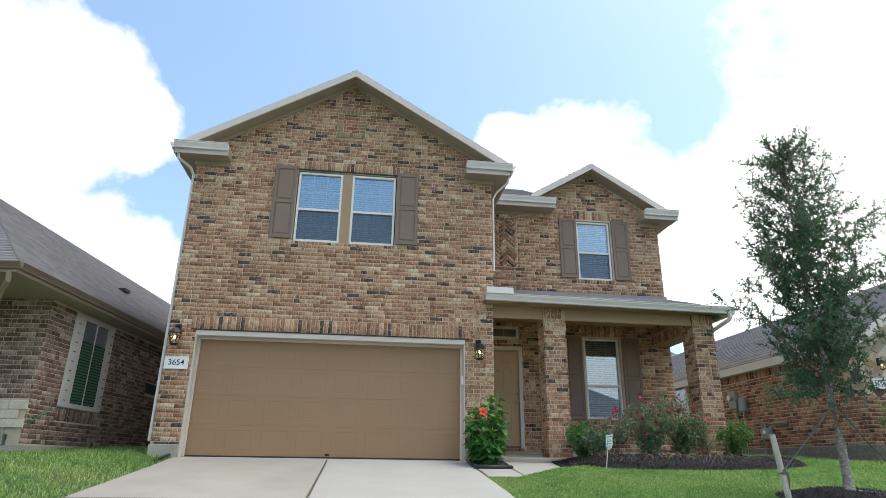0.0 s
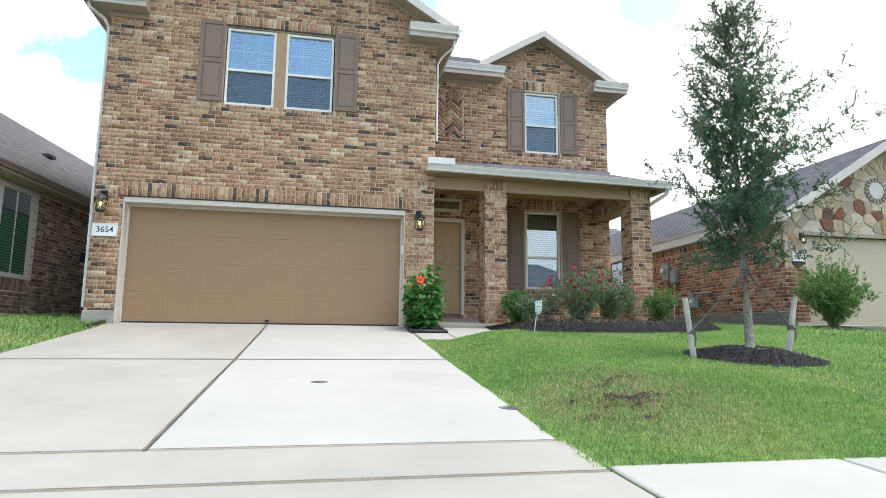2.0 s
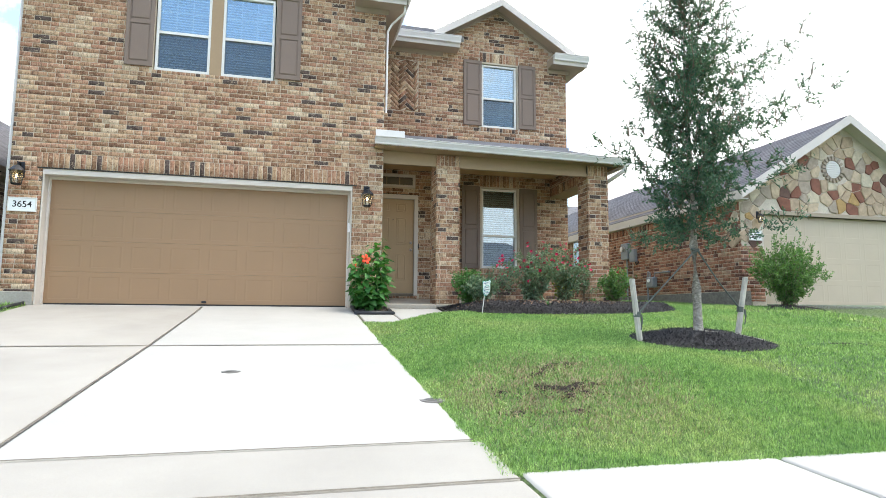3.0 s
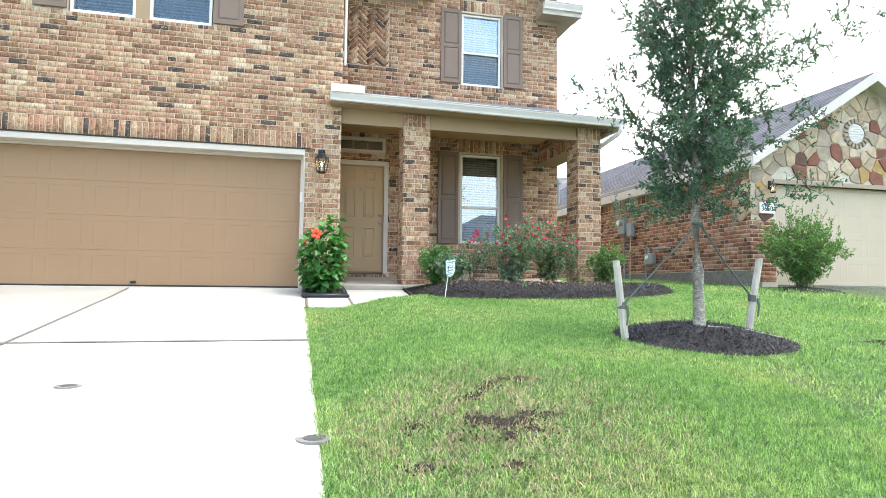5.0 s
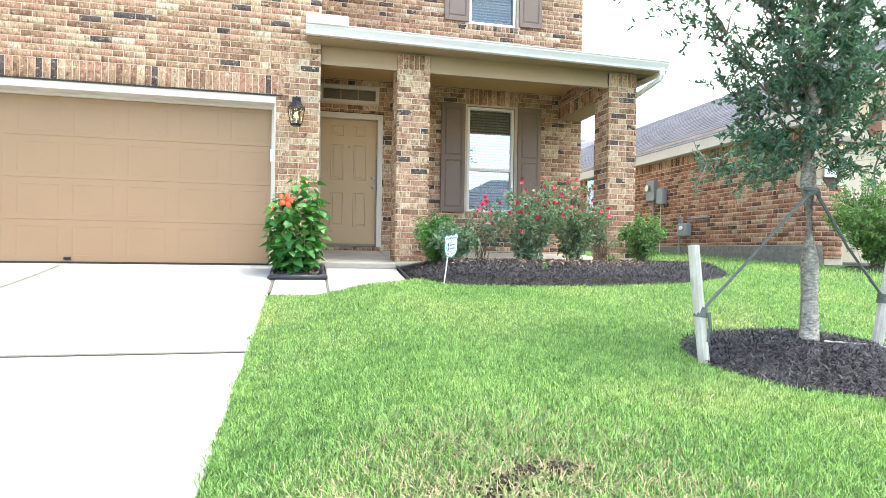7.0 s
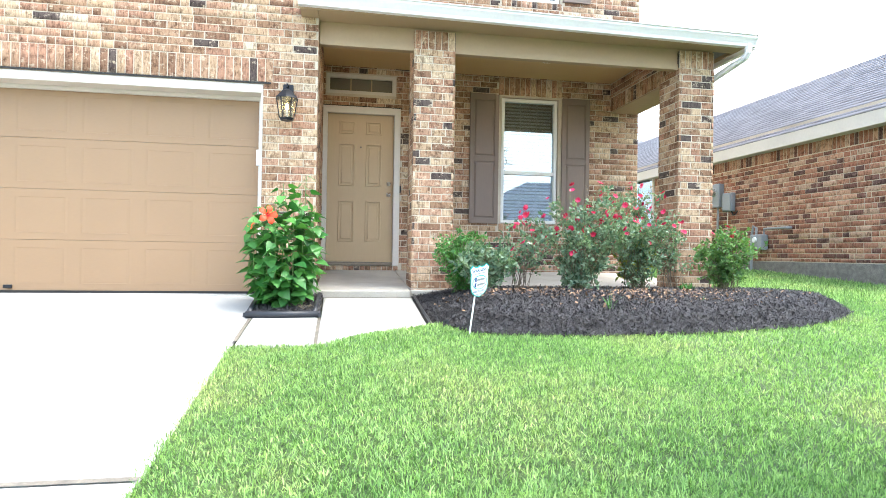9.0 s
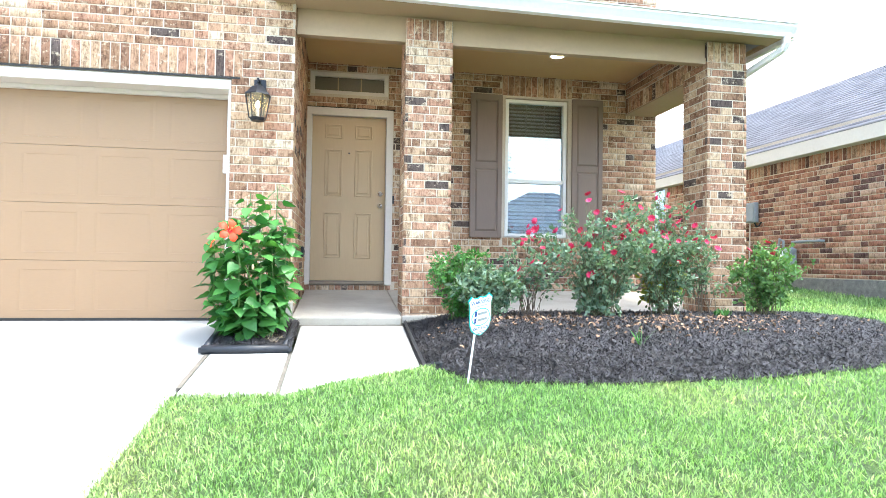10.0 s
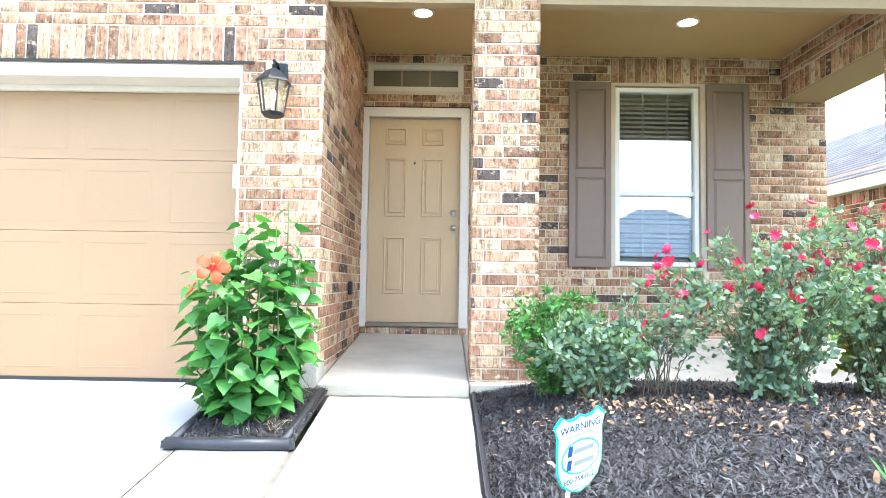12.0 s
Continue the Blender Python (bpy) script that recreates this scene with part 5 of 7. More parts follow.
def stone_cells(x0, x1, z0, z1, size, seed, keep):
    """Irregular stone outlines on a wall."""
    rng = random.Random(seed)
    pts = []
    nx, nz = int((x1 - x0) / size), int((z1 - z0) / size)
    for i in range(-1, nx + 1):
        for j in range(-1, nz + 1):
            pts.append((x0 + (i + 0.5 + rng.uniform(-0.42, 0.42)) * size, z0 + (j + 0.5 + rng.uniform(-0.42, 0.42)) * size))
    cells = []
    for p in pts:
        poly = [(p[0] - size * 1.4, p[1] - size * 1.4), (p[0] + size * 1.4, p[1] - size * 1.4), (p[0] + size * 1.4, p[1] + size * 1.4), (p[0] - size * 1.4, p[1] + size * 1.4)]
        for q in pts:
            dx, dz = q[0] - p[0], q[1] - p[1]
            d2 = dx * dx + dz * dz
            if q is p or d2 > (3.2 * size) ** 2:
                continue
            lim = d2 / 2 - 0.008 * math.sqrt(d2)
            res = []
            for s, e in zip(poly, poly[1:] + poly[:1]):
                a, b = (s[0] - p[0]) * dx + (s[1] - p[1]) * dz - lim, (e[0] - p[0]) * dx + (e[1] - p[1]) * dz - lim
                if a <= 0:
                    res.append(s)
                if a * b < 0:
                    t = a / (a - b)
                    res.append((s[0] + (e[0] - s[0]) * t, s[1] + (e[1] - s[1]) * t))
            poly = res
            if len(poly) < 3:
                break
        if len(poly) >= 3 and keep(*p):
            cells.append(poly)
    return cells


def stone(poly, place, parent):
    """A stone with a cut-corner face standing proud of the joints."""
    cx, cz = sum(p[0] for p in poly) / len(poly), sum(p[1] for p in poly) / len(poly)
    ring = []
    for s, e in zip(poly, poly[1:] + poly[:1]):
        ring += [(s[0] * 0.9 + e[0] * 0.1, s[1] * 0.9 + e[1] * 0.1), (s[0] * 0.1 + e[0] * 0.9, s[1] * 0.1 + e[1] * 0.9)]
    bm = bmesh.new()
    d = random.uniform(0.018, 0.035)
    r0 = [bm.verts.new(place(x, z, 0.0)) for x, z in ring]
    r1 = [bm.verts.new(place(x, z, d * 0.8)) for x, z in ring]
    r2 = [bm.verts.new(place(cx + (x - cx) * 0.86, cz + (z - cz) * 0.86, d)) for x, z in ring]
    n = len(ring)
    for a, b in ((r0, r1), (r1, r2)):
        for i in range(n):
            bm.faces.new((a[i], a[(i + 1) % n], b[(i + 1) % n], b[i]))
    bm.faces.new(r2)
    bmesh.ops.recalc_face_normals(bm, faces=bm.faces)
    return part("stone", bm, M_STONE, parent)


def on_gable(x, z):
    inside = NX + 0.08 < x < 16.4 and z < EPZ - 0.22 - ES * abs(x - EPX) and not (11.38 < x < 16.0 and z < 2.29)
    return inside and (x - 13.42) ** 2 + (z - 3.24) ** 2 > 0.38 ** 2 and z > 1.42


for poly in stone_cells(NX + 0.05, 16.4, 0.9, 4.4, 0.26, 5, on_gable):
    stone(poly, lambda x, z, d: (x, NY - d, z), east)
for poly in stone_cells(NY, NY + 0.5, 1.2, 2.5, 0.24, 6, lambda y, z: NY + 0.02 < y < NY + 0.34 and 1.45 < z < 2.3):
    stone(poly, lambda y, z, d: (NX - 0.004 - d, y, z), east)
brick_skin(bricks_flat(NX, 11.44, 0.2, 1.40), (0, NY, 0), (1, 0, 0), (0, -1, 0), east, M_RED)
part("window_frame", box_bm(NX - 0.03, NX + 0.03, 7.0, 7.9, 1.1, 2.62, bevel=0.006), M_FASCIA, east)
part("window_pane", box_bm(NX - 0.036, NX - 0.031, 7.08, 7.82, 1.18, 2.54), M_GLASS, east)
plaque(11.21, NY - 0.035, 1.63, 0.33, 0.22, "3650", "white house number plaque reading 3650 on the stone", True)
ll = lantern(11.30, NY - 0.02, 2.0)
lp = Vector((11.30, NY - 0.02, 2.0))
ll.matrix_basis = Matrix.Translation(lp) @ Matrix.Scale(0.62, 4) @ Matrix.Translation(-lp) @ ll.matrix_basis
ll["label"] = "small black wall lantern on the stone beside the garage"

meter = thing("electric_meter", "grey electric meter with a glass dial on the red brick wall", "electric meter")
part("box", box_bm(NX - 0.12, NX - 0.01, 4.28, 4.62, 1.48, 1.95, bevel=0.012), M_GREYBOX, meter)
bm = bmesh.new()
add_tube(bm, (NX - 0.12, 4.45, 1.78), (NX - 0.21, 4.45, 1.78), 0.085, 0.075, 18)
part("dial", bm, M_STEEL, meter, smooth=False)
bm = bmesh.new()
add_path(bm, [(NX - 0.06, 4.4, 1.48), (NX - 0.06, 4.4, 0.2)], [0.022, 0.022], 8)
part("conduit", bm, M_GREYBOX, meter)
tb = thing("telephone_box", "small grey utility box with cables on the brick wall", "utility box")
part("box", box_bm(NX - 0.10, NX - 0.01, 3.92, 4.2, 1.38, 1.74, bevel=0.012), M_GREYBOX, tb)
part("lid", box_bm(NX - 0.115, NX - 0.10, 3.94, 4.18, 1.40, 1.72, bevel=0.006), M_GREYBOX, tb)
bm = bmesh.new()
add_path(bm, [(NX - 0.05, 4.1, 1.38), (NX - 0.05, 4.12, 0.8), (NX - 0.05, 4.14, 0.2)], [0.012] * 3, 6)
part("cable", bm, M_TRIM, tb)
bm = bmesh.new()
add_path(bm, [(NX - 0.05, 3.98, 1.38), (NX - 0.06, 3.92, 1.3), (NX - 0.06, 3.84, 1.32), (NX - 0.05, 3.8, 1.38)], [0.014] * 4, 6)
part("cable_loop", bm, M_BLACK, tb)
gm = thing("gas_meter", "grey gas meter with pipes against the brick wall", "gas meter")
part("body", box_bm(NX - 0.2, NX - 0.04, 2.95, 3.25, 0.62, 0.90, bevel=0.03), M_GREYBOX, gm)
bm = bmesh.new()
add_path(bm, [(NX - 0.1, 3.2, 0.9), (NX - 0.1, 3.2, 1.02), (NX - 0.1, 3.28, 1.06), (NX - 0.1, 3.32, 0.9), (NX - 0.1, 3.32, 0.2)], [0.022] * 5, 8)
part("riser_pipe", bm, M_GREYBOX, gm)
bm = bmesh.new()
add_path(bm, [(NX - 0.1, 3.0, 0.9), (NX - 0.1, 3.0, 1.0), (NX - 0.1, 2.75, 1.0), (NX - 0.1, 2.45, 1.0), (NX - 0.02, 2.42, 1.0)], [0.02] * 5, 8)
part("outlet_pipe", bm, M_GREYBOX, gm)
bm = bmesh.new()
add_tube(bm, (NX - 0.2, 3.1, 0.8), (NX - 0.23, 3.1, 0.8), 0.05, 0.045, 14)
part("dial", bm, M_SIGNW, gm)

# far roof behind
far = thing("neighbour_house", "grey hipped roof of a farther house beyond the side yard", "house", "neighbouring houses")
part("wall", box_bm(11.5, 21.5, 17.0, 26.0, 0.0, 3.0), M_PLUM, far)
for cs, sd in (([(11.0, 26.5, 3.0), (11.0, 16.5, 3.0), (15.5, 20.5, 6.1), (15.5, 22.5, 6.1)], 21), ([(11.0, 16.5, 3.0), (22.0, 16.5, 3.0), (17.5, 20.5, 6.1), (15.5, 20.5, 6.1)], 22)):
    roof_plane("roof", cs, far, sd)

# ---- neighbour on the west side ----
WX, WF = -4.92, -0.30
west = thing("neighbour_house", "single-storey plum brick house with a steep grey roof", "house", "neighbouring houses")
part("wall", box_bm(WX - 0.24, WX, WF, 14, 0.05, 2.72), M_MORTAR, west)
part("front_wall", box_bm(-13, WX - 0.24, WF, WF + 0.24, 0.30, 2.72), M_MORTAR, west)
part("foundation", box_bm(WX - 0.3, WX + 0.02, WF - 0.02, 14, -0.1, 0.13), M_FOUND, west)
part("foundation", box_bm(-13, WX - 0.3, WF - 0.02, WF + 0.2, -0.1, 0.40), M_FOUND, west)
wp = bricks_flat(WF, 13.9, 0.14, 2.6, [(0.5, 1.98, 0.83, 2.60), (0.5, 1.98, 0.585, 0.83), (3.9, 4.55, 1.44, 1.68)]) + soldiers(0.5, 1.98, 0.588, 0.825)
brick_skin(wp, (WX, 0, 0), (0, 1, 0), (1, 0, 0), west, M_PLUM)
brick_skin(bricks_flat(-9, WX, 0.87, 2.65), (0, WF, 0), (1, 0, 0), (0, -1, 0), west, M_PLUM)
for i in range(14):
    for j in range(3):
        x1 = WX - 0.005 - 0.31 * i - (0.12 if j == 1 else 0)
        part("limestone_block", box_bm(x1 - 0.30, x1 + 0.004, WF - 0.045, WF, 0.41 + 0.15 * j, 0.553 + 0.15 * j, bevel=0.008), M_LIME, west)
wwin = part("window_surround", box_bm(WX - 0.02, WX + 0.03, 0.5, 1.98, 0.83, 2.60, bevel=0.006), M_FASCIA, west)
for a, b in ((0.83, 1.24), (1.29, 1.70)):
    part("window_pane", box_bm(WX + 0.031, WX + 0.034, a, b, 2.1, 2.5), M_GLASS, wwin)
    part("window_pane", box_bm(WX + 0.031, WX + 0.034, a, b, 0.92, 2.1), M_DARK, wwin)
    for k in range(21):
        part("green_slat", box_bm(WX + 0.0345, WX + 0.041, a + 0.01, b - 0.01, 0.935 + 0.055 * k, 0.97 + 0.055 * k), M_BLINDGREEN, wwin)
for k in range(9):
    for yy in (0.60, 1.86):
        part("surround_block", box_bm(WX + 0.03, WX + 0.038, yy, yy + 0.07, 0.95 + 0.18 * k, 0.965 + 0.18 * k), M_DARK, wwin)
# flat dark plate painted in for the shade inside the vent's recess
part("dark_vent_plate", box_bm(WX + 0.001, WX + 0.004, 3.9, 4.55, 1.44, 1.68), M_DARK, west)
WE, WP = 2.78, 0.74
WO = -2.0
roof_plane("roof", [(WX + 0.42, WO, WE), (WX + 0.42, 14.5, WE), (WX - 3.9, 14.5, WE + WP * 4.32), (WX - 3.9, WO + 4.32, WE + WP * 4.32)], west, 31)
roof_plane("roof", [(-13.2, WO, WE), (WX + 0.42, WO, WE), (WX - 3.9, WO + 4.32, WE + WP * 4.32), (-9, WO + 4.32, WE + WP * 4.32)], west, 32)
part("soffit", box_bm(WX, WX + 0.4, WO + 0.02, 14.4, WE - 0.14, WE - 0.12), M_EAVE, west)
part("soffit", box_bm(-13, WX, WO + 0.02, WF, WE - 0.14, WE - 0.12), M_EAVE, west)
gutter_run("gutter", (WX + 0.42, WO, WE + 0.0), (WX + 0.42, 14.4, WE + 0.0), west, 0.10, 0.10, M_SHUTTER)
gutter_run("gutter", (-13, WO, WE), (WX + 0.5, WO, WE), west, 0.10, 0.10, M_SHUTTER)
bm = bmesh.new()
add_path(bm, [(-4.62, WO, WE - 0.13), (-4.64, WO + 0.06, WE - 0.26), (-4.95, WO + 0.4, WE - 0.36), (-5.05, WO + 0.5, WE - 0.5), (-5.05, WO + 0.5, 0.2)], [0.04] * 5, 8)
part("downspout", bm, M_EAVE, west)
part("fascia", box_bm(WX + 0.40, WX + 0.418, WO + 0.02, 14.4, WE - 0.15, WE + 0.012), M_EAVE, west)
part("fascia", box_bm(-13, WX + 0.418, WO + 0.0, WO + 0.018, WE - 0.15, WE + 0.012), M_EAVE, west)
part("roof_vent", box_bm(WX - 1.6, WX - 1.3, 4.6, 4.9, WE + WP * 1.85, WE + WP * 1.95), M_DARK, west)

west.matrix_world = Matrix.Translation((WX, 1.2, 0)) @ Matrix.Rotation(radians(-6), 4, "Z") @ Matrix.Translation((-WX, -1.2, 0))

# ---- house across the street, seen mirrored in the panes ----
opp = thing("neighbour_house", "grey hipped-roof brick house across the street", "house", "neighbouring houses")
part("wall", box_bm(11.5, 26.5, -41.0, -31.0, -1.2, 2.7), M_PLUM, opp)
for cs, sd in (([(27.1, -30.4, 2.6), (10.9, -30.4, 2.6), (18.0, -36.0, 6.3), (20.0, -36.0, 6.3)], 41), ([(10.9, -30.4, 2.6), (10.9, -41.6, 2.6), (18.0, -36.0, 6.3), (18.0, -36.0, 6.3)], 42),
               ([(27.1, -41.6, 2.6), (27.1, -30.4, 2.6), (20.0, -36.0, 6.3), (20.0, -36.0, 6.3)], 43)):
    roof_plane("roof", cs, opp, sd, 0.3)

# ---- rain pipes ----
def pipe(name, pts, r, label, material=None):
    bm = bmesh.new()
    add_path(bm, pts, [r] * len(pts), 8)
    return tagged(part(name, bm, material or M_WHITE), label, "downspout")


pipe("downspout", [(-3.40, -0.30, 5.80), (-3.38, -0.26, 5.66), (-3.2, -0.02, 5.58), (-3.14, 0.06, 5.45), (-3.14, 0.06, 0.25)], 0.03, "white downspout with an elbow under the eave corner")
pipe("downspout", [(3.40, -0.28, 5.80), (3.38, -0.24, 5.62), (3.18, 0.0, 5.48), (3.11, 0.06, 5.35), (3.105, 0.06, 3.72)], 0.022, "white downspout ending over the porch roof")
pipe("downspout", [(8.0, -0.29, 2.98), (8.0, -0.285, 2.88), (7.99, -0.25, 2.83), (7.95, -0.16, 2.79), (7.85, 0.16, 2.68), (7.828, 0.25, 2.63), (7.825, 0.28, 2.5), (7.825, 0.28, 0.3)], 0.042, "white downspout elbow from the porch gutter to the brick pillar")

bm = box_bm(3.068, 3.10, 1.21, 1.30, 0.62, 0.74, bevel=0.01)
ob = thing("outdoor_outlet", "black weatherproof outlet box on the entry wall", "outlet")
part("cover", bm, M_BLACK, ob)
db = thing("doorbell", "small dark doorbell button beside the front door", "doorbell")
part("button", box_bm(4.155, 4.175, WY - 0.03, WY - 0.006, 1.33, 1.43, bevel=0.004), M_BLACK, db)
pv = thing("plumbing_vent", "capped grey vent pipe rising from the neighbour's roof", "vent pipe")
bm = bmesh.new()
add_tube(bm, (11.3, 9.6, 2.9), (11.3, 9.6, 3.75), 0.05, 0.05, 10)
part("pipe", bm, M_GREYBOX, pv)
bm = bmesh.new()
add_tube(bm, (11.3, 9.6, 3.72), (11.3, 9.6, 3.84), 0.09, 0.085, 12)
part("cap", bm, M_GREYBOX, pv)

hose = bpy.data.curves.new("garden_hose", "CURVE")
hose.dimensions, hose.bevel_depth = "3D", 0.012
sp = hose.splines.new("BEZIER")
HP = [(-4.86, 0.05, 0.78), (-5.0, -0.18, 0.55), (-5.4, -0.2, 0.36), (-6.0, -0.3, 0.34), (-6.8, -0.35, 0.38)]
sp.bezier_points.add(len(HP) - 1)
for b, q in zip(sp.bezier_points, HP):
    b.co, b.handle_left_type, b.handle_right_type = q, "AUTO", "AUTO"
hose.materials.append(M_HOSE)
tagged(new("garden_hose", hose), "green garden hose hanging from a tap on the brick", "hose")


# ---- driveway fittings ----
def cover(x, y, r, label):
    c = thing("cleanout_cover", label, "drain cover")
    z = float(gz(x, y)) + 0.012
    bm = bmesh.new()
    add_tube(bm, (x, y, z - 0.01), (x, y, z + 0.003), r, r * 0.97, 24)
    part("rim", bm, M_COVER, c)
    bm = bmesh.new()
    add_tube(bm, (x, y, z), (x, y, z + 0.006), r * 0.62, r * 0.6, 20)
    part("lid", bm, M_IRON, c)


cover(0.96, -5.49, 0.085, "small round metal cleanout cover set in the driveway")
cover(2.50, -6.68, 0.10, "round metal valve cover at the driveway edge")


# ---- beds ----
def bed_edge(x):
    """Front edge of the long mulch bed."""
    return np.interp(x, [4.12, 4.3, 4.8, 5.3, 6.2, 7.0, 7.6, 8.05, 8.35, 8.5], [-2.15, -2.42, -2.5, -2.52, -2.45, -2.3, -2.06, -1.75, -1.2, -0.4])


def in_bed(x, y):
    return (x > 4.13) & (x < 8.5) & (y > bed_edge(x)) & (y < 0.02)


def bed_z(x, y):
    e = np.minimum(np.minimum((y - bed_edge(x)) / 0.4, (x - 4.12) / 0.3), (8.55 - x) / 0.4)
    return gz(x, y) + 0.015 + 0.07 * smooth01(e) * np.interp(y, [-0.9, 0.0], [1.0, 0.2])


bx, by = np.meshgrid(np.linspace(4.105, 8.5, 90), np.linspace(0, 1, 50))
yy = bed_edge(bx) + (0.03 - bed_edge(bx)) * by
zz = bed_z(bx, yy) + 0.012 * np.sin(bx * 9 + yy * 5) * np.sin(yy * 11) * smooth01(by * 6)
zz[0, :] -= 0.04
k = np.arange(bx.size).reshape(bx.shape)
mb = tagged(poly_mesh("mulch_bed", np.stack([bx, yy, zz], -1).reshape(-1, 3), np.stack([k[:-1, :-1], k[:-1, 1:], k[1:, 1:], k[1:, :-1]], -1).reshape(-1, 4), M_MULCH, smooth=True),
            "dark shredded mulch bed along the porch", "mulch", kind="stuff")


def ring_mound(name, cx, cy, rx, ry, h, label, seed):
    rng = np.random.default_rng(seed)
    t = np.linspace(0, 2 * np.pi, 49)[:-1]
    wob = 1 + 0.05 * np.sin(3 * t + seed) + 0.035 * np.sin(7 * t)
    V = [(cx, cy, float(gz(cx, cy)) + h)]
    F3, F4 = [], []
    for i, f in enumerate((0.25, 0.5, 0.75, 0.92, 1.02)):
        for a, w in zip(t, wob):
            x, y = cx + rx * f * w * math.cos(a), cy + ry * f * w * math.sin(a)
            V.append((x, y, float(gz(x, y)) + h * (1 - smooth01(np.array((f - 0.3) / 0.72))) + (0.012 if f < 1 else -0.03) + rng.uniform(-0.006, 0.006)))
    n = len(t)
    F3 = [[0, 1 + j, 1 + (j + 1) % n] for j in range(n)]
    for i in range(4):
        F4 += [[1 + i * n + j, 1 + (i + 1) * n + j, 1 + (i + 1) * n + (j + 1) % n, 1 + i * n + (j + 1) % n] for j in range(n)]
    return tagged(poly_mesh(name, V, [np.array(F3), np.array(F4)], M_MULCH, smooth=True), label, "mulch", kind="stuff")


TX, TY = 5.97, -5.12
ring_mound("mulch_ring", TX, TY - 0.05, 0.80, 0.72, 0.10, "round dark mulch mound under the young tree", 3)
ring_mound("mulch_ring", 11.1, -1.0, 0.75, 0.6, 0.06, "dark mulch patch under the neighbour's shrub", 4)


def shreds(name, x, y, z, seed, parent=None, size=(0.013, 0.050), material=None, label="", width=0.0023):
    """Loose strips lying about at the given places."""
    rng = np.random.default_rng(seed)
    n = len(x)
    L, a, tilt, w = rng.uniform(*size, n) / 2, rng.uniform(0, 2 * np.pi, n), rng.normal(0, 0.4, n), rng.uniform(0.5, 1.3, n) * width
    d = np.stack([np.cos(a) * np.cos(tilt), np.sin(a) * np.cos(tilt), np.sin(tilt)], -1)
    s = np.stack([-np.sin(a), np.cos(a), rng.normal(0, 0.35, n)], -1) * w[:, None]
    c = np.stack([x, y, z + np.abs(np.sin(tilt)) * L + 0.004], -1)
    up = np.array([0, 0, 1.0]) * (w * 0.9)[:, None]
    V = np.stack([c - d * L[:, None] - s, c - d * L[:, None] + s, c + up, c + up + s * 1.4 - up * 0.4, c + d * L[:, None] - s * 0.6, c + d * L[:, None] + s * 0.6], 1)
    V[:, 2] = c + up - s
    V[:, 3] = c + up + s
    k = (np.arange(n) * 6)[:, None]
    F = np.concatenate([k + np.array([[0, 2, 3, 1]]), k + np.array([[2, 4, 5, 3]])])
    ob = poly_mesh(name, V.reshape(-1, 3), F, material or M_CHIP, parent)
    return tagged(ob, label, "mulch" if label else "", kind="stuff")


rng = np.random.default_rng(8)
sx, sy = rng.uniform(4.14, 8.45, 120000), rng.uniform(-2.56, 0.0, 120000)
keep = in_bed(sx, sy)
sx, sy = sx[keep], sy[keep]
shreds("mulch_shreds", sx, sy, bed_z(sx, sy), 9, None, label="loose black mulch shreds scattered over the bed")
ra, rr = rng.uniform(0, 2 * np.pi, 18000), np.sqrt(rng.uniform(0, 1, 18000))
sx, sy = TX + 0.80 * rr * np.cos(ra), TY - 0.05 + 0.72 * rr * np.sin(ra)
shreds("mulch_shreds", sx, sy, gz(sx, sy) + 0.012 + 0.10 * (1 - smooth01((rr - 0.3) / 0.72)), 10, None, label="loose black mulch shreds round the tree")
sx, sy = np.concatenate([rng.normal(4.95, 0.3, 200), rng.normal(6.3, 0.7, 620)]), np.concatenate([rng.normal(-1.0, 0.2, 200), rng.normal(-1.1, 0.28, 620)])
keep = in_bed(sx, sy)
sx, sy = sx[keep], sy[keep]
shreds("leaf_litter", sx, sy, bed_z(sx, sy) + 0.006, 11, None, (0.012, 0.05), M_LEAFDRY, "dry brown leaf litter under the roses", 0.010)

# planter corner with plastic edging
sq = np.meshgrid(np.linspace(2.52, 3.157, 8), np.linspace(-0.98, -0.03, 10))
pz = gz(sq[0], sq[1]) + 0.045
k = np.arange(sq[0].size).reshape(sq[0].shape)
tagged(poly_mesh("mulch_bed", np.stack([sq[0], sq[1], pz], -1).reshape(-1, 3), np.stack([k[:-1, :-1], k[:-1, 1:], k[1:, 1:], k[1:, :-1]], -1).reshape(-1, 4), M_MULCH, smooth=True),
       "small dark mulch planter beside the garage", "mulch", kind="stuff")
sx, sy = rng.uniform(2.54, 3.15, 4200), rng.uniform(-0.96, -0.04, 4200)
shreds("mulch_shreds", sx, sy, gz(sx, sy) + 0.045, 12, None, label="loose black mulch shreds in the corner planter")
sx, sy = rng.normal(2.98, 0.06, 60), rng.normal(-0.72, 0.06, 60)
shreds("dry_grass", sx, sy, gz(sx, sy) + 0.05, 13, None, (0.05, 0.11), M_STRAW, "tuft of dry straw on the planter mulch", 0.0009)


def edging(pts, label, r=0.028):
    bm = bmesh.new()
    q = [(x, y, float(gz(x, y)) + 0.045 + dz) for x, y, dz in pts]
    add_path(bm, q, [r] * len(q), 10)
    e = thing("bed_edging", label, "garden edging", "plastic edging")
    part("tube", bm, M_EDGING, e, smooth=True)
    for p in (q[0], q[-1]):
        bm = bmesh.new()
        add_tube(bm, (p[0], p[1], p[2] - 0.02), (p[0], p[1], p[2] + r * 0.5), r * 0.8, r * 0.7, 10)
        part("end_cap", bm, M_EDGING, e)


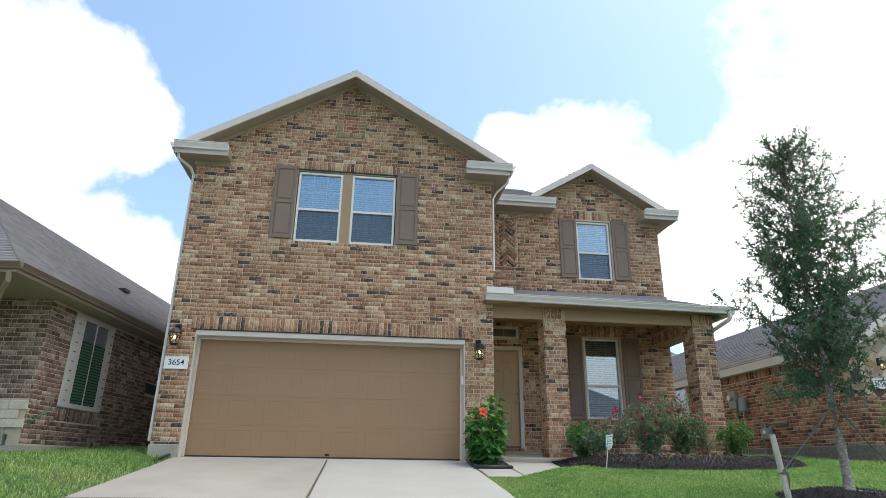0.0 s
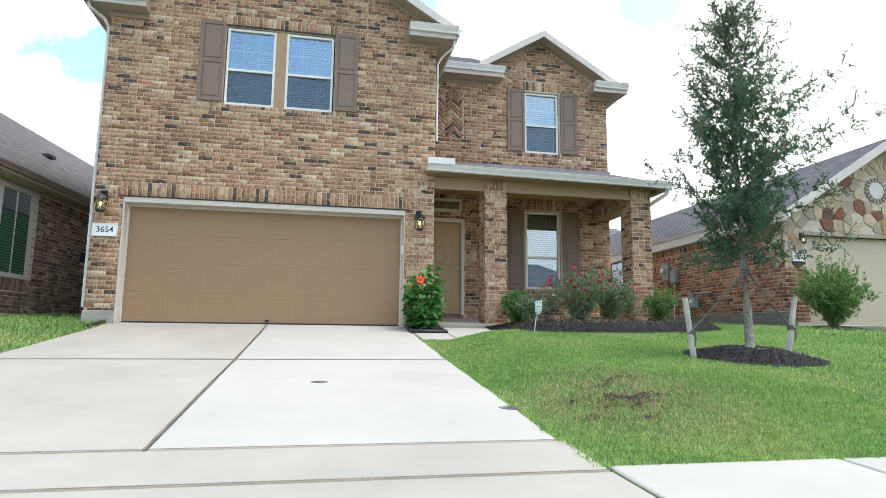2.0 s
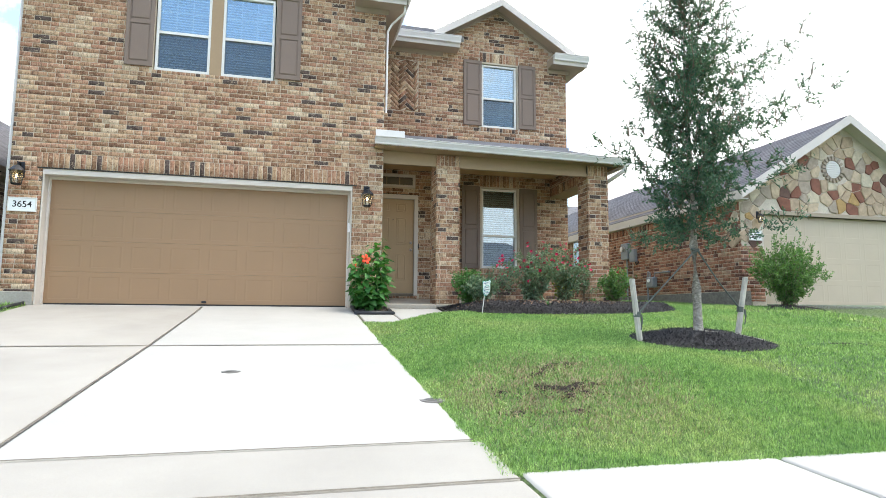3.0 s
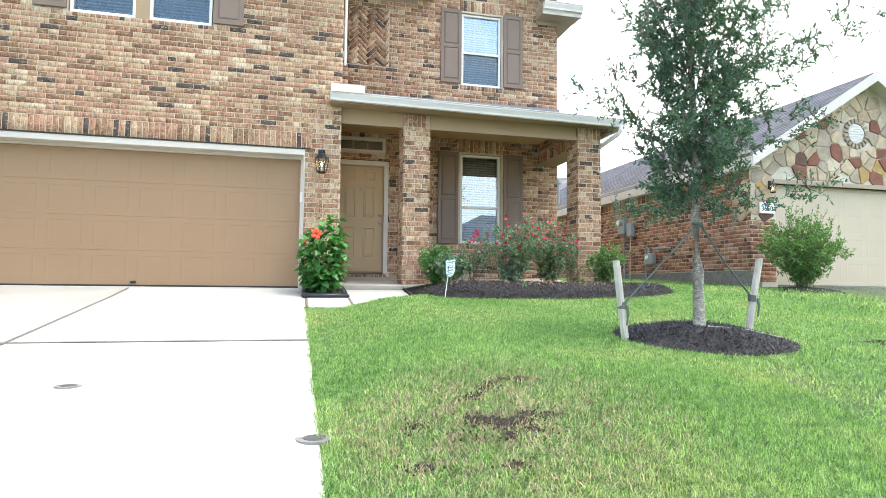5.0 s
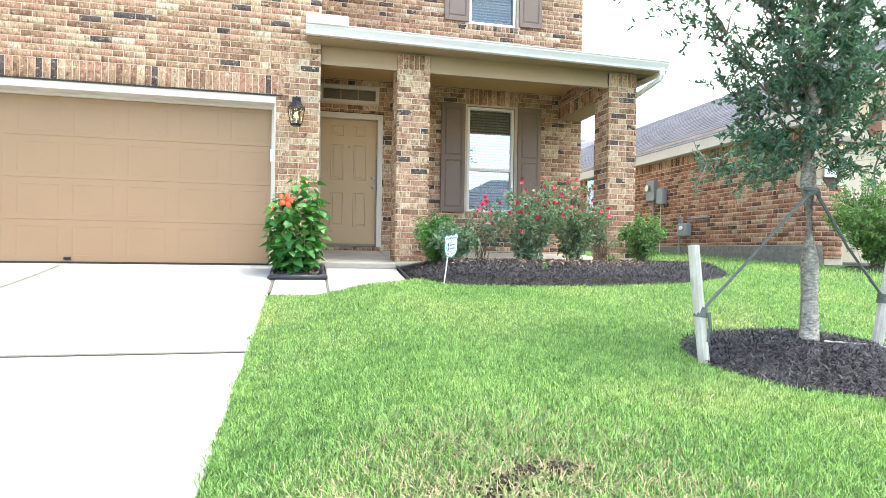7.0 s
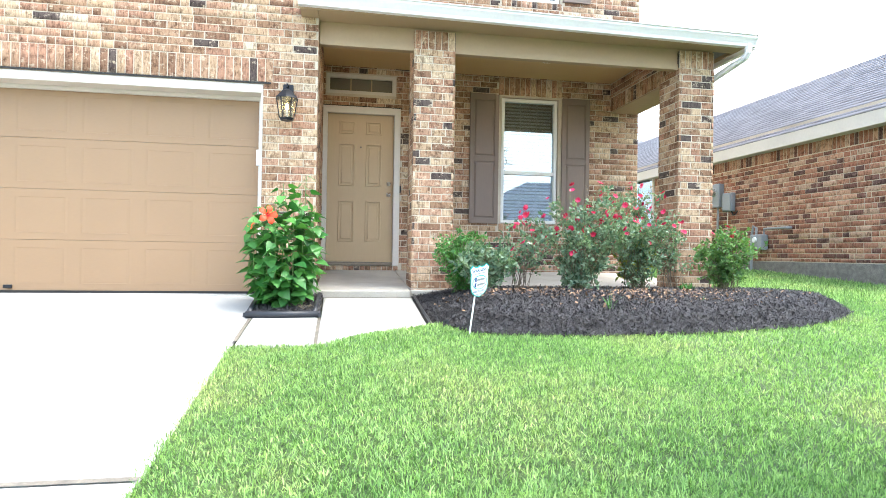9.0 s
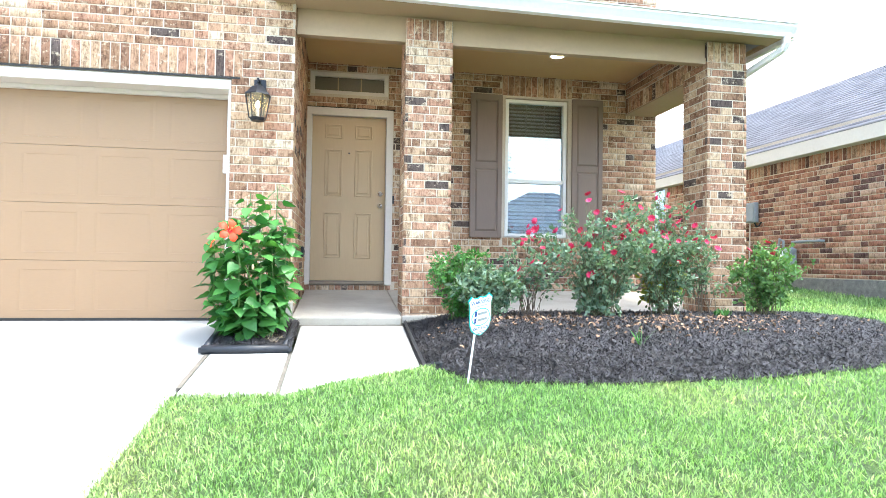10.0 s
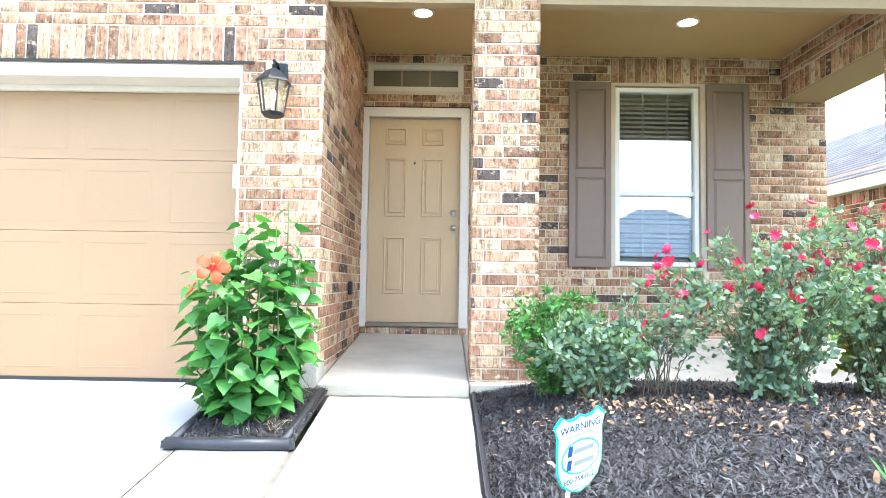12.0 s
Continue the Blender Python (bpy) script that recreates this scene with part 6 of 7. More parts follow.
edging([(2.50, -0.985, 0), (2.8, -0.99, 0), (3.14, -0.975, 0)], "black plastic tube edging across the planter front", 0.034)
edging([(2.52, -0.95, 0), (2.51, -0.5, 0), (2.52, -0.1, 0)], "black plastic tube edging beside the driveway")
edging([(3.10, -0.95, 0.0), (3.11, -0.6, 0.0), (3.12, -0.10, 0.01)], "black plastic tube edging beside the front walk", 0.024)
edging([(4.128, -0.08, 0), (4.13, -0.9, 0), (4.13, -1.5, 0), (4.14, -2.15, 0)], "black plastic edging between walk and mulch bed", 0.012)
edging([(-2.74, 0.0, 0.0), (-2.75, -0.35, 0.0), (-2.76, -0.7, -0.01)], "short black edging strip beside the driveway corner", 0.025)


# ---- foliage helpers ----
def leaf_cloud(name, c, d, length, width, material, parent, seed, label=""):
    """Many small folded leaves at places c along directions d."""
    rng = np.random.default_rng(seed)
    n = len(c)
    d = d / np.maximum(np.linalg.norm(d, axis=1, keepdims=True), 1e-6)
    s = np.cross(d, rng.normal(0, 1, (n, 3)))
    s /= np.maximum(np.linalg.norm(s, axis=1, keepdims=True), 1e-6)
    u = np.cross(s, d)
    L, w = (length * rng.uniform(0.6, 1.25, n))[:, None], (width * rng.uniform(0.7, 1.2, n))[:, None]
    m1, m2 = c + d * L * 0.35, c + d * L * 0.72
    V = np.stack([c, m1 - s * w * 0.5 + u * w * 0.18, m1 + s * w * 0.5 + u * w * 0.18, m2 - s * w * 0.42 + u * w * 0.1, m2 + s * w * 0.42 + u * w * 0.1, c + d * L - u * L * 0.12], 1)
    k = (np.arange(n) * 6)[:, None]
    q = k + np.array([[1, 2, 4, 3]])
    t = np.concatenate([k + np.array([[0, 2, 1]]), k + np.array([[3, 4, 5]])])
    ob = poly_mesh(name, V.reshape(-1, 3), [q, t], material, parent, smooth=True)
    ob["kind"] = "stuff"
    if label:
        ob["label"] = label
    return ob


def twig_cloud(name, lines, r0, r1, material, parent):
    """Many thin three-sided twigs, each a bent line of points."""
    V, F = [], []
    for pts in lines:
        m = len(pts)
        base = len(V)
        for i, p in enumerate(pts):
            r = r0 + (r1 - r0) * i / max(1, m - 1)
            for a in (0.0, 2.094, 4.189):
                V.append((p[0] + r * math.cos(a), p[1] + r * math.sin(a), p[2] + 0.3 * r * math.sin(a + 1)))
        for i in range(m - 1):
            for j in range(3):
                F.append([base + 3 * i + j, base + 3 * i + (j + 1) % 3, base + 3 * i + 3 + (j + 1) % 3, base + 3 * i + 3 + j])
    ob = poly_mesh(name, V, np.array(F), material, parent)
    ob["kind"] = "stuff"
    return ob


def bent(p, d, length, n, rng, wander=0.25, lift=0.0):
    pts, d = [np.array(p, dtype=float)], np.array(d, dtype=float)
    for _ in range(n):
        d = d + rng.normal(0, wander, 3) + np.array([0, 0, lift])
        d /= np.linalg.norm(d)
        pts.append(pts[-1] + d * length / n)
    return pts


# ---- the young oak ----
oak = thing("tree", "young staked oak with slim grey trunk and small dark leaves", "tree")
trng = np.random.default_rng(17)
tz = float(gz(TX, TY)) + 0.10
tp = [(TX, TY, tz - 0.06), (TX + 0.005, TY, tz + 0.02), (TX + 0.0, TY, tz + 0.5), (TX - 0.01, TY + 0.01, tz + 1.0), (TX + 0.01, TY, tz + 1.5), (TX - 0.02, TY + 0.02, tz + 2.2), (TX - 0.06, TY, tz + 3.0), (TX - 0.03, TY, tz + 3.7), (TX, TY, tz + 4.35)]
bm = bmesh.new()
add_path(bm, tp, [0.068, 0.058, 0.052, 0.048, 0.041, 0.032, 0.022, 0.012, 0.004], 12)
part("trunk", bm, M_BARK, oak, smooth=True)


def trunk_at(h):
    hs = [q[2] - tz for q in tp]
    return np.array([np.interp(h, hs, [q[i] for q in tp]) for i in range(3)])


limbs, lc, ld = [], [], []
wisps = [(1.5, 0.35, 1.5, 1.2), (1.9, 0.1, 1.8, 1.0), (2.3, -0.2, 1.9, 0.9), (2.0, 0.5, 1.7, 1.4), (2.6, 0.2, 1.5, 1.5), (1.3, 3.2, 1.15, 0.55), (1.6, 2.9, 1.1, 0.45), (2.2, 3.3, 0.9, 0.9), (2.5, 3.0, 0.85, 1.1), (1.1, 3.4, 0.9, 0.3), (2.9, 0.6, 1.2, 1.8), (1.1, -0.3, 1.0, 0.4), (2.1, -0.5, 1.5, 1.1), (2.4, 0.35, 1.8, 1.1), (1.7, -0.15, 1.7, 1.3), (2.7, -0.1, 1.6, 1.2), (1.4, 0.15, 1.3, 0.8), (3.1, 0.1, 1.2, 1.4), (1.9, 0.3, 1.3, 0.7)]
spec = [(h, az, ln * 1.1, rise * (0.6 if abs(az) < 1 else 0.9), 0) for h, az, ln, rise in wisps]
for i in range(86):
    h = 1.02 + 3.15 * (i + trng.uniform(0, 1)) / 86
    prof = np.interp(h, [1.0, 1.5, 2.2, 3.0, 3.6, 4.2], [0.45, 0.66, 0.72, 0.6, 0.5, 0.35])
    az = i * 2.4 + trng.uniform(-0.5, 0.5)
    spec.append((h, az, prof * trng.uniform(0.65, 1.15) * (1.0 + 0.42 * max(0.0, math.cos(az))), trng.uniform(0.35, 1.3), 1))
limb_bm = []
for h, az, ln, rise, dense in spec:
    d = np.array([math.cos(az), math.sin(az), rise])
    pts = bent(trunk_at(h), d / np.linalg.norm(d), ln, 6, trng, 0.13, 0.02)
    limbs.append(pts)
    for i in range(1, 7):
        for _ in range(4 if dense else 6):
            td = (pts[i] - pts[i - 1]) / np.linalg.norm(pts[i] - pts[i - 1]) + trng.normal(0, 0.65, 3)
            tw = bent(pts[i], td / np.linalg.norm(td), trng.uniform(0.10, 0.26) * (1.0 if dense else 1.15), 3, trng, 0.3)
            limbs.append(tw)
            m = int(trng.integers(15, 25) * np.interp(h, [1.0, 2.2, 2.8, 3.4, 4.2], [1.2, 1.15, 0.85, 0.5, 0.4])) if dense else int(trng.integers(17, 25) * np.interp(i, [1, 4, 6], [1.2, 0.9, 0.4]))
            for _ in range(m):
                f = trng.uniform(0.15, 1.0) * 3
                j = min(2, int(f))
                q = tw[j] + (tw[j + 1] - tw[j]) * (f - j)
                lc.append(q)
                ld.append((tw[j + 1] - tw[j]) / np.linalg.norm(tw[j + 1] - tw[j]) * 0.8 + trng.normal(0, 0.75, 3))
twig_cloud("branchwork", limbs, 0.007, 0.0016, M_TWIG, oak)
leaf_cloud("crown", np.array(lc), np.array(ld), 0.044, 0.0140, M_OAK, oak, 18, "small dark leaves with wispy outer shoots")

for (bx0, by0, bz0), (tx0, ty0, tz0), lab in (((5.20, -5.18, -0.50), (5.10, -5.19, 0.29), "leaning"), ((6.50, -5.10, -0.42), (6.655, -5.10, 0.34), "tilted")):
    st = thing("tree_stake", lab + " pale weathered wooden tree stake with a dark strap", "stake", "tree stakes")
    bm = bmesh.new()
    add_path(bm, [(bx0, by0, bz0), ((bx0 * 0.5 + tx0 * 0.5), by0, (bz0 + tz0) / 2), (tx0, ty0, tz0 - 0.01), (tx0, ty0, tz0)], [0.034, 0.033, 0.032, 0.028], 10)
    part("pole", bm, M_STAKE, st)
    f = 0.42
    px, pz0 = bx0 + (tx0 - bx0) * f, bz0 + (tz0 - bz0) * f + 0.06
    bm = bmesh.new()
    add_path(bm, [(px, by0 - 0.005, pz0), ((px + TX) / 2, (by0 + TY) / 2, (pz0 + 0.62) / 2 + 0.0), (TX + (-0.045 if bx0 < TX else 0.045), TY - 0.02, 0.60), (TX, TY - 0.055, 0.63), (TX + (0.05 if bx0 < TX else -0.05), TY, 0.65)], [0.010, 0.008, 0.012, 0.019, 0.012], 5)
    part("strap", bm, M_STRAP, st)
    bm = bmesh.new()
    add_tube(bm, (px - 0.004, by0, pz0 - 0.03), (px + 0.004, by0, pz0 + 0.03), 0.038, 0.038, 10)
    add_path(bm, [(px + 0.03, by0 - 0.035, pz0), (px + 0.035, by0 - 0.045, pz0 - 0.08), (px + 0.02, by0 - 0.04, pz0 - 0.17)], [0.012, 0.01, 0.006], 5)
    part("strap_knot", bm, M_STRAP, st)
bm = bmesh.new()
add_path(bm, [(TX + 0.02, TY - 0.1, tz + 0.02), (TX + 0.4, TY - 0.12, tz - 0.01), (TX + 0.72, TY - 0.2, tz - 0.08)], [0.006] * 3, 6)
tagged(part("wire_rod", bm, M_STAKE), "thin pale rod lying on the tree mulch", "rod")


# ---- shrubs ----
def flower_mesh(name, petals, r, cup, material):
    bm = bmesh.new()
    for layer in range(2 if petals > 5 else 1):
        n = petals if layer == 0 else petals - 2
        for i in range(n):
            a = 2 * math.pi * (i + 0.5 * layer) / n
            R = r * (1 - 0.35 * layer)
            side = 0.62 * R * math.sin(math.pi / n) * 2.2
            ca, sa = math.cos(a), math.sin(a)
            def P(q, s, h):
                return bm.verts.new((q * ca - s * sa, q * sa + s * ca, h))
            v = [P(0.04 * R, 0, 0), P(0.55 * R, -side / 2, cup * R * 0.6), P(0.6 * R, 0, cup * R * 0.5), P(0.55 * R, side / 2, cup * R * 0.6), P(0.98 * R, -side * 0.38, cup * R), P(R * 1.05, 0, cup * R * 0.85), P(0.98 * R, side * 0.38, cup * R)]
            for f in ((0, 1, 2), (0, 2, 3), (1, 4, 5, 2), (2, 5, 6, 3)):
                bm.faces.new([v[j] for j in f])
    me = bpy.data.meshes.new(name)
    bm.to_mesh(me)
    bm.free()
    me.materials.append(material)
    me.polygons.foreach_set("use_smooth", [True] * len(me.polygons))
    return me


ROSE = flower_mesh("rose_bloom", 8, 0.030, 0.5, M_PETAL)


def shrub(name, label, x, y, rx, ry, h, stems, leaves, ls, lw, material, seed, stem_mat, blooms=0, bare=0.25, lean=0.5, parent_group="", bloom_low=0.55):
    """A shrub of arching stems with leaves on side shoots and blooms near the tips."""
    g = np.random.default_rng(seed)
    z = float(bed_z(np.array(x), np.array(y))) if 4.1 < x < 8.6 else float(gz(x, y))
    t = thing(name, label, "shrub", parent_group)
    lines, c, d, tips = [], [], [], []
    for i in range(stems):
        a, f = g.uniform(0, 2 * np.pi), math.sqrt(g.uniform(0, 1))
        hh = h * math.sqrt(max(0.1, 1 - 0.7 * f * f)) * g.uniform(0.78, 1.05)
        end = np.array([x + rx * f * math.cos(a), y + ry * f * math.sin(a), z + hh])
        start = np.array([x + g.normal(0, 0.05), y + g.normal(0, 0.05), z - 0.02])
        mid = (start + end) / 2 + np.array([(end[0] - start[0]) * -0.12, (end[1] - start[1]) * -0.12, 0.06 * h]) + g.normal(0, 0.02, 3)
        pts = [start, (start + mid) / 2 + g.normal(0, 0.012, 3), mid, (mid + end) / 2 + g.normal(0, 0.02, 3), end]
        lines.append(pts)
        tips.append(end)
        for _ in range(5):
            s = g.uniform(bare, 0.98) * 4
            j = min(3, int(s))
            q = pts[j] + (pts[j + 1] - pts[j]) * (s - j)
            dd = (q - np.array([x, y, z + 0.3 * h])) * lean + g.normal(0, 0.6, 3) + np.array([0, 0, 0.35])
            side = bent(q, dd / np.linalg.norm(dd), g.uniform(0.08, 0.2) * min(1.0, h), 2, g, 0.25)
            lines.append(side)
            if g.uniform() < 0.4:
                tips.append(side[-1])
            for _ in range(max(1, leaves // (stems * 5))):
                w = g.uniform(0, 2)
                e = min(1, int(w))
                r = side[e] + (side[e + 1] - side[e]) * (w - e) + g.normal(0, 0.012, 3)
                c.append(r)
                d.append(g.normal(0, 0.8, 3) + dd * 0.5)
    twig_cloud("stem", lines, 0.0042, 0.0014, stem_mat, t)
    leaf_cloud("leaves", np.array(c), np.array(d), ls, lw, material, t, seed + 1)
    cand = [q for q in tips if q[2] > z + bloom_low * h]
    for i in range(blooms):
        q = cand[i % len(cand)] + g.normal(0, 0.025, 3) + np.array([0, -0.03, 0.01])
        o = new("bloom", ROSE)
        o.matrix_world = pose(*q, g.uniform(20, 80), g.uniform(-40, 40), g.uniform(0, 360)) @ Matrix.Scale(g.uniform(0.75, 1.2), 4)
        o.parent = t
    return t


shrub("holly_shrub", "dense glossy green rounded shrub beside the brick pillar", 4.62, -0.45, 0.36, 0.3, 0.66, 60, 4200, 0.042, 0.02, M_BOX, 51, M_STEM, 0, 0.1)
shrub("rose_bush", "leafy grey-green rose bush with a few red buds", 4.78, -0.72, 0.38, 0.28, 0.50, 50, 2800, 0.05, 0.026, M_ROSELEAF, 53, M_STEM, 3, 0.2, 0.5, "rose bushes")
shrub("rose_bush", "thin sparse rose bush with bare stems", 5.16, -0.62, 0.30, 0.25, 0.72, 20, 600, 0.045, 0.024, M_ROSELEAF, 55, M_TWIG, 5, 0.35, 0.5, "rose bushes")
shrub("rose_bush", "tall arching rose bush covered in pink-red blooms", 5.80, -0.72, 0.76, 0.52, 1.08, 70, 5000, 0.046, 0.026, M_ROSELEAF, 57, M_STEM, 84, 0.1, 0.7, "rose bushes", 0.32)
shrub("rose_bush", "tall dusty rose bush with many red blooms", 6.52, -0.50, 0.62, 0.36, 1.12, 56, 3500, 0.046, 0.026, M_ROSELEAF, 59, M_STEM, 44, 0.16, 0.6, "rose bushes")
shrub("leafy_shrub", "yellowing broad-leaved shrub between the roses", 6.55, -0.42, 0.2, 0.18, 0.62, 14, 260, 0.11, 0.045, M_YELLEAF, 61, M_STEM, 0, 0.3)
shrub("rose_bush", "thin upright rose bush before the far pillar", 7.02, -0.35, 0.22, 0.2, 0.82, 16, 520, 0.045, 0.024, M_ROSELEAF, 63, M_TWIG, 4, 0.4, 0.5, "rose bushes")
shrub("rose_bush", "rounded green rose bush with red blooms at its tips", 7.58, -0.5, 0.42, 0.34, 0.72, 50, 2600, 0.048, 0.026, M_SHRUB, 65, M_STEM, 6, 0.25, 0.5, "rose bushes", 0.75)
nb = shrub("neighbour_shrub", "upright feathery green shrub in front of the garage", 11.15, -1.0, 0.90, 0.6, 1.34, 150, 15000, 0.06, 0.018, M_SHRUB, 67, M_TWIG, 0, 0.25, 0.9)

# upright shoots rising out of the neighbour's shrub
g = np.random.default_rng(69)
lines, c, d = [], [], []
for i in range(34):
    a, f = g.uniform(0, 2 * np.pi), math.sqrt(g.uniform(0, 1))
    b = np.array([11.15 + 0.72 * f * math.cos(a), -1.0 + 0.45 * f * math.sin(a), float(gz(11.15, -1.0)) + 1.2 * math.sqrt(1 - 0.6 * f * f)])
    q = bent(b, np.array([0.35 * f * math.cos(a), 0.3 * f * math.sin(a), 1.0]), g.uniform(0.22, 0.48), 4, g, 0.07)
    lines.append(q)
    for _ in range(26):
        w = g.uniform(0, 4)
        j = min(3, int(w))
        c.append(q[j] + (q[j + 1] - q[j]) * (w - j))
        d.append(g.normal(0, 0.6, 3) + np.array([0, 0, 0.7]))
twig_cloud("shoot", lines, 0.003, 0.001, M_TWIG, nb)
leaf_cloud("shoot_leaves", np.array(c), np.array(d), 0.055, 0.015, M_SHRUB, nb, 70)

# dry seed plumes
pl = thing("salvia_plant", "tan dry seed plumes standing above the roses", "plant")
g = np.random.default_rng(71)
lines, c, d = [], [], []
for i in range(26):
    b = np.array([6.35 + g.normal(0, 0.22), -0.4 + g.normal(0, 0.12), 0.75])
    q = bent(b, np.array([g.normal(0.1, 0.25), g.normal(-0.05, 0.15), 1.0]), g.uniform(0.35, 0.6), 4, g, 0.08)
    lines.append(q)
    for _ in range(34):
        w = g.uniform(1.2, 4)
        j = min(3, int(w))
        c.append(q[j] + (q[j + 1] - q[j]) * (w - j))
        d.append(g.normal(0, 0.8, 3) + np.array([0, 0, 0.5]))
twig_cloud("stem", lines, 0.003, 0.001, M_TWIG, pl)
leaf_cloud("seed_heads", np.array(c), np.array(d), 0.022, 0.008, M_PLUME, pl, 72)
for sxx, syy, hh, n in ((6.95, -0.75, 0.08, 40), (5.55, -1.95, 0.16, 8), (6.6, -1.6, 0.1, 6)):
    wd = thing("weed", "small green weed sprouting from the mulch", "weed", "weeds")
    c = np.array([[sxx, syy, float(bed_z(np.array(sxx), np.array(syy)))]]) + g.normal(0, 0.03 if n > 10 else 0.008, (n, 3)) * np.array([1, 1, 0.2])
    leaf_cloud("leaves", c, np.stack([g.normal(0, 0.5, n), g.normal(0, 0.5, n), np.full(n, 0.9)], -1), hh, 0.02 if n > 10 else 0.008, M_BOX, wd, 73)

# ---- hibiscus with large leaves ----
hib = thing("hibiscus", "tall hibiscus with large bright leaves and orange-red flowers", "plant")


def big_leaf():
    bm = bmesh.new()
    out = [(0.0, 0.0), (0.02, 0.20), (0.09, 0.34), (0.19, 0.41), (0.31, 0.42), (0.44, 0.38), (0.57, 0.31), (0.70, 0.22), (0.82, 0.13), (0.92, 0.06), (1.0, 0.0)]
    mid = [bm.verts.new((q, 0, -0.20 * q * q)) for q, w in out]
    for sgn in (-1, 1):
        edge = [mid[0]] + [bm.verts.new((q - 0.06 * (1 - q), sgn * w * (1.0 + 0.05 * (-1) ** i), 0.16 * w + 0.012 * (-1) ** i - 0.20 * q * q)) for i, (q, w) in enumerate(out[1:-1])] + [mid[-1]]
        for i in range(len(out) - 1):
            f = [mid[i], mid[i + 1], edge[i + 1], edge[i]]
            f = list(dict.fromkeys(f))
            if len(f) > 2:
                bm.faces.new(f if sgn > 0 else f[::-1])
    me = bpy.data.meshes.new("leaf")
    bm.to_mesh(me)
    bm.free()
    me.materials.append(M_HIB)
    me.polygons.foreach_set("use_smooth", [True] * len(me.polygons))
    return me


BIG = big_leaf()
HX, HY, HZ = 2.77, -0.55, float(gz(2.8, -0.55)) + 0.04
stem_bm = []
g = np.random.default_rng(81)
count = 0
for i in range(17):
    a, f = i * 2.4, math.sqrt((i + 0.5) / 17)
    top = np.array([HX + 0.35 * f * math.cos(a), HY + 0.27 * f * math.sin(a), HZ + g.uniform(0.92, 1.2) * (1.1 - 0.26 * f)])
    if i == 3:
        top = np.array([HX + 0.22, HY - 0.02, HZ + 1.27])
    base = np.array([HX + 0.05 * math.cos(a), HY + 0.05 * math.sin(a), HZ - 0.03])
    pts = [base, base * 0.6 + top * 0.4 + np.array([0.14 * math.cos(a), 0.11 * math.sin(a), -0.04]), top]
    bm = bmesh.new()
    add_path(bm, pts, [0.008, 0.006, 0.003], 6)
    part("stem", bm, M_GREENSTEM, hib)
    for k in range(34):
        s = 0.05 + 0.95 * (k + g.uniform(0, 1)) / 34
        w = s * 2
        j = min(1, int(w))
        q = pts[j] + (pts[j + 1] - pts[j]) * (w - j)
        la = k * 2.4 + i + g.uniform(-0.5, 0.5)
        size = np.interp(s, [0, 0.3, 0.8, 1.0], [0.13, 0.145, 0.13, 0.085]) * g.uniform(0.8, 1.15)
        q = q + np.array([math.cos(la), math.sin(la), 0.25]) * 0.05
        o = new("leaf", BIG)
        o.matrix_world = Matrix.Translation(q) @ Matrix.Rotation(la, 4, "Z") @ Matrix.Rotation(radians(g.uniform(-18, 48)), 4, "Y") @ Matrix.Rotation(radians(g.uniform(-40, 40)), 4, "X") @ Matrix.Scale(size, 4)
        o.parent = hib
        count += 1
def hibiscus_bloom(r):
    """Five broad overlapping petals with waved rims, flaring from a deep throat."""
    bm = bmesh.new()
    for k in range(5):
        a = 2 * math.pi * k / 5
        rows = []
        for q, (f, w, h) in enumerate(((0.06, 0.05, 0.0), (0.28, 0.17, 0.16), (0.55, 0.31, 0.30), (0.82, 0.39, 0.32), (1.02, 0.33, 0.24), (1.14, 0.14, 0.14))):
            row = []
            for c in (-1, -0.5, 0, 0.5, 1):
                wave = 0.05 * math.sin(5 * c + k + q) * (q > 2)
                d, e = f * r * (1 - 0.07 * c * c), w * r * c
                row.append(bm.verts.new((d * math.cos(a) - e * math.sin(a), d * math.sin(a) + e * math.cos(a), r * (h + wave + 0.05 * c))))
            rows.append(row)
        for u, v in zip(rows, rows[1:]):
            for m in range(4):
                bm.faces.new((u[m], u[m + 1], v[m + 1], v[m]))
    me = bpy.data.meshes.new("hibiscus_bloom")
    bm.to_mesh(me)
    bm.free()
    me.materials.append(M_ORANGE)
    me.polygons.foreach_set("use_smooth", [True] * len(me.polygons))
    return me


BLOOM = hibiscus_bloom(0.085)
for (fx, fy, fz), rot, sc in (((2.66, -0.86, 0.80), (72, 0, 25), 1.0), ((2.50, -0.72, 0.68), (60, 0, -70), 0.62)):
    o = new("bloom", BLOOM)
    o.matrix_world = pose(fx, fy, fz, *rot) @ Matrix.Scale(sc, 4)
    o.parent = hib
    bm = bmesh.new()
    add_tube(bm, (0, 0, 0), (0, 0, 0.07), 0.004, 0.005, 8)
    bmesh.ops.create_icosphere(bm, subdivisions=1, radius=0.009, matrix=Matrix.Translation((0, 0, 0.072)))
    part("stamen", bm, M_STAMEN, o)
    bm = bmesh.new()
    bmesh.ops.create_cone(bm, cap_ends=False, segments=10, radius1=0.004, radius2=0.02, depth=0.012, matrix=Matrix.Translation((0, 0, 0.009)))
    part("throat", bm, M_THROAT, o)
for (fx, fy, fz), lean in (((2.84, -0.84, 0.52), 20), ((2.70, -0.80, 0.36), -15)):
    bm = bmesh.new()
    bmesh.ops.create_uvsphere(bm, u_segments=8, v_segments=6, radius=0.011, matrix=pose(fx, fy, fz, lean, 0, 0) @ Matrix.Diagonal((1, 1, 2.3, 1)))
    part("flower_bud", bm, M_BUD, hib, "pale pink closed bud", True)

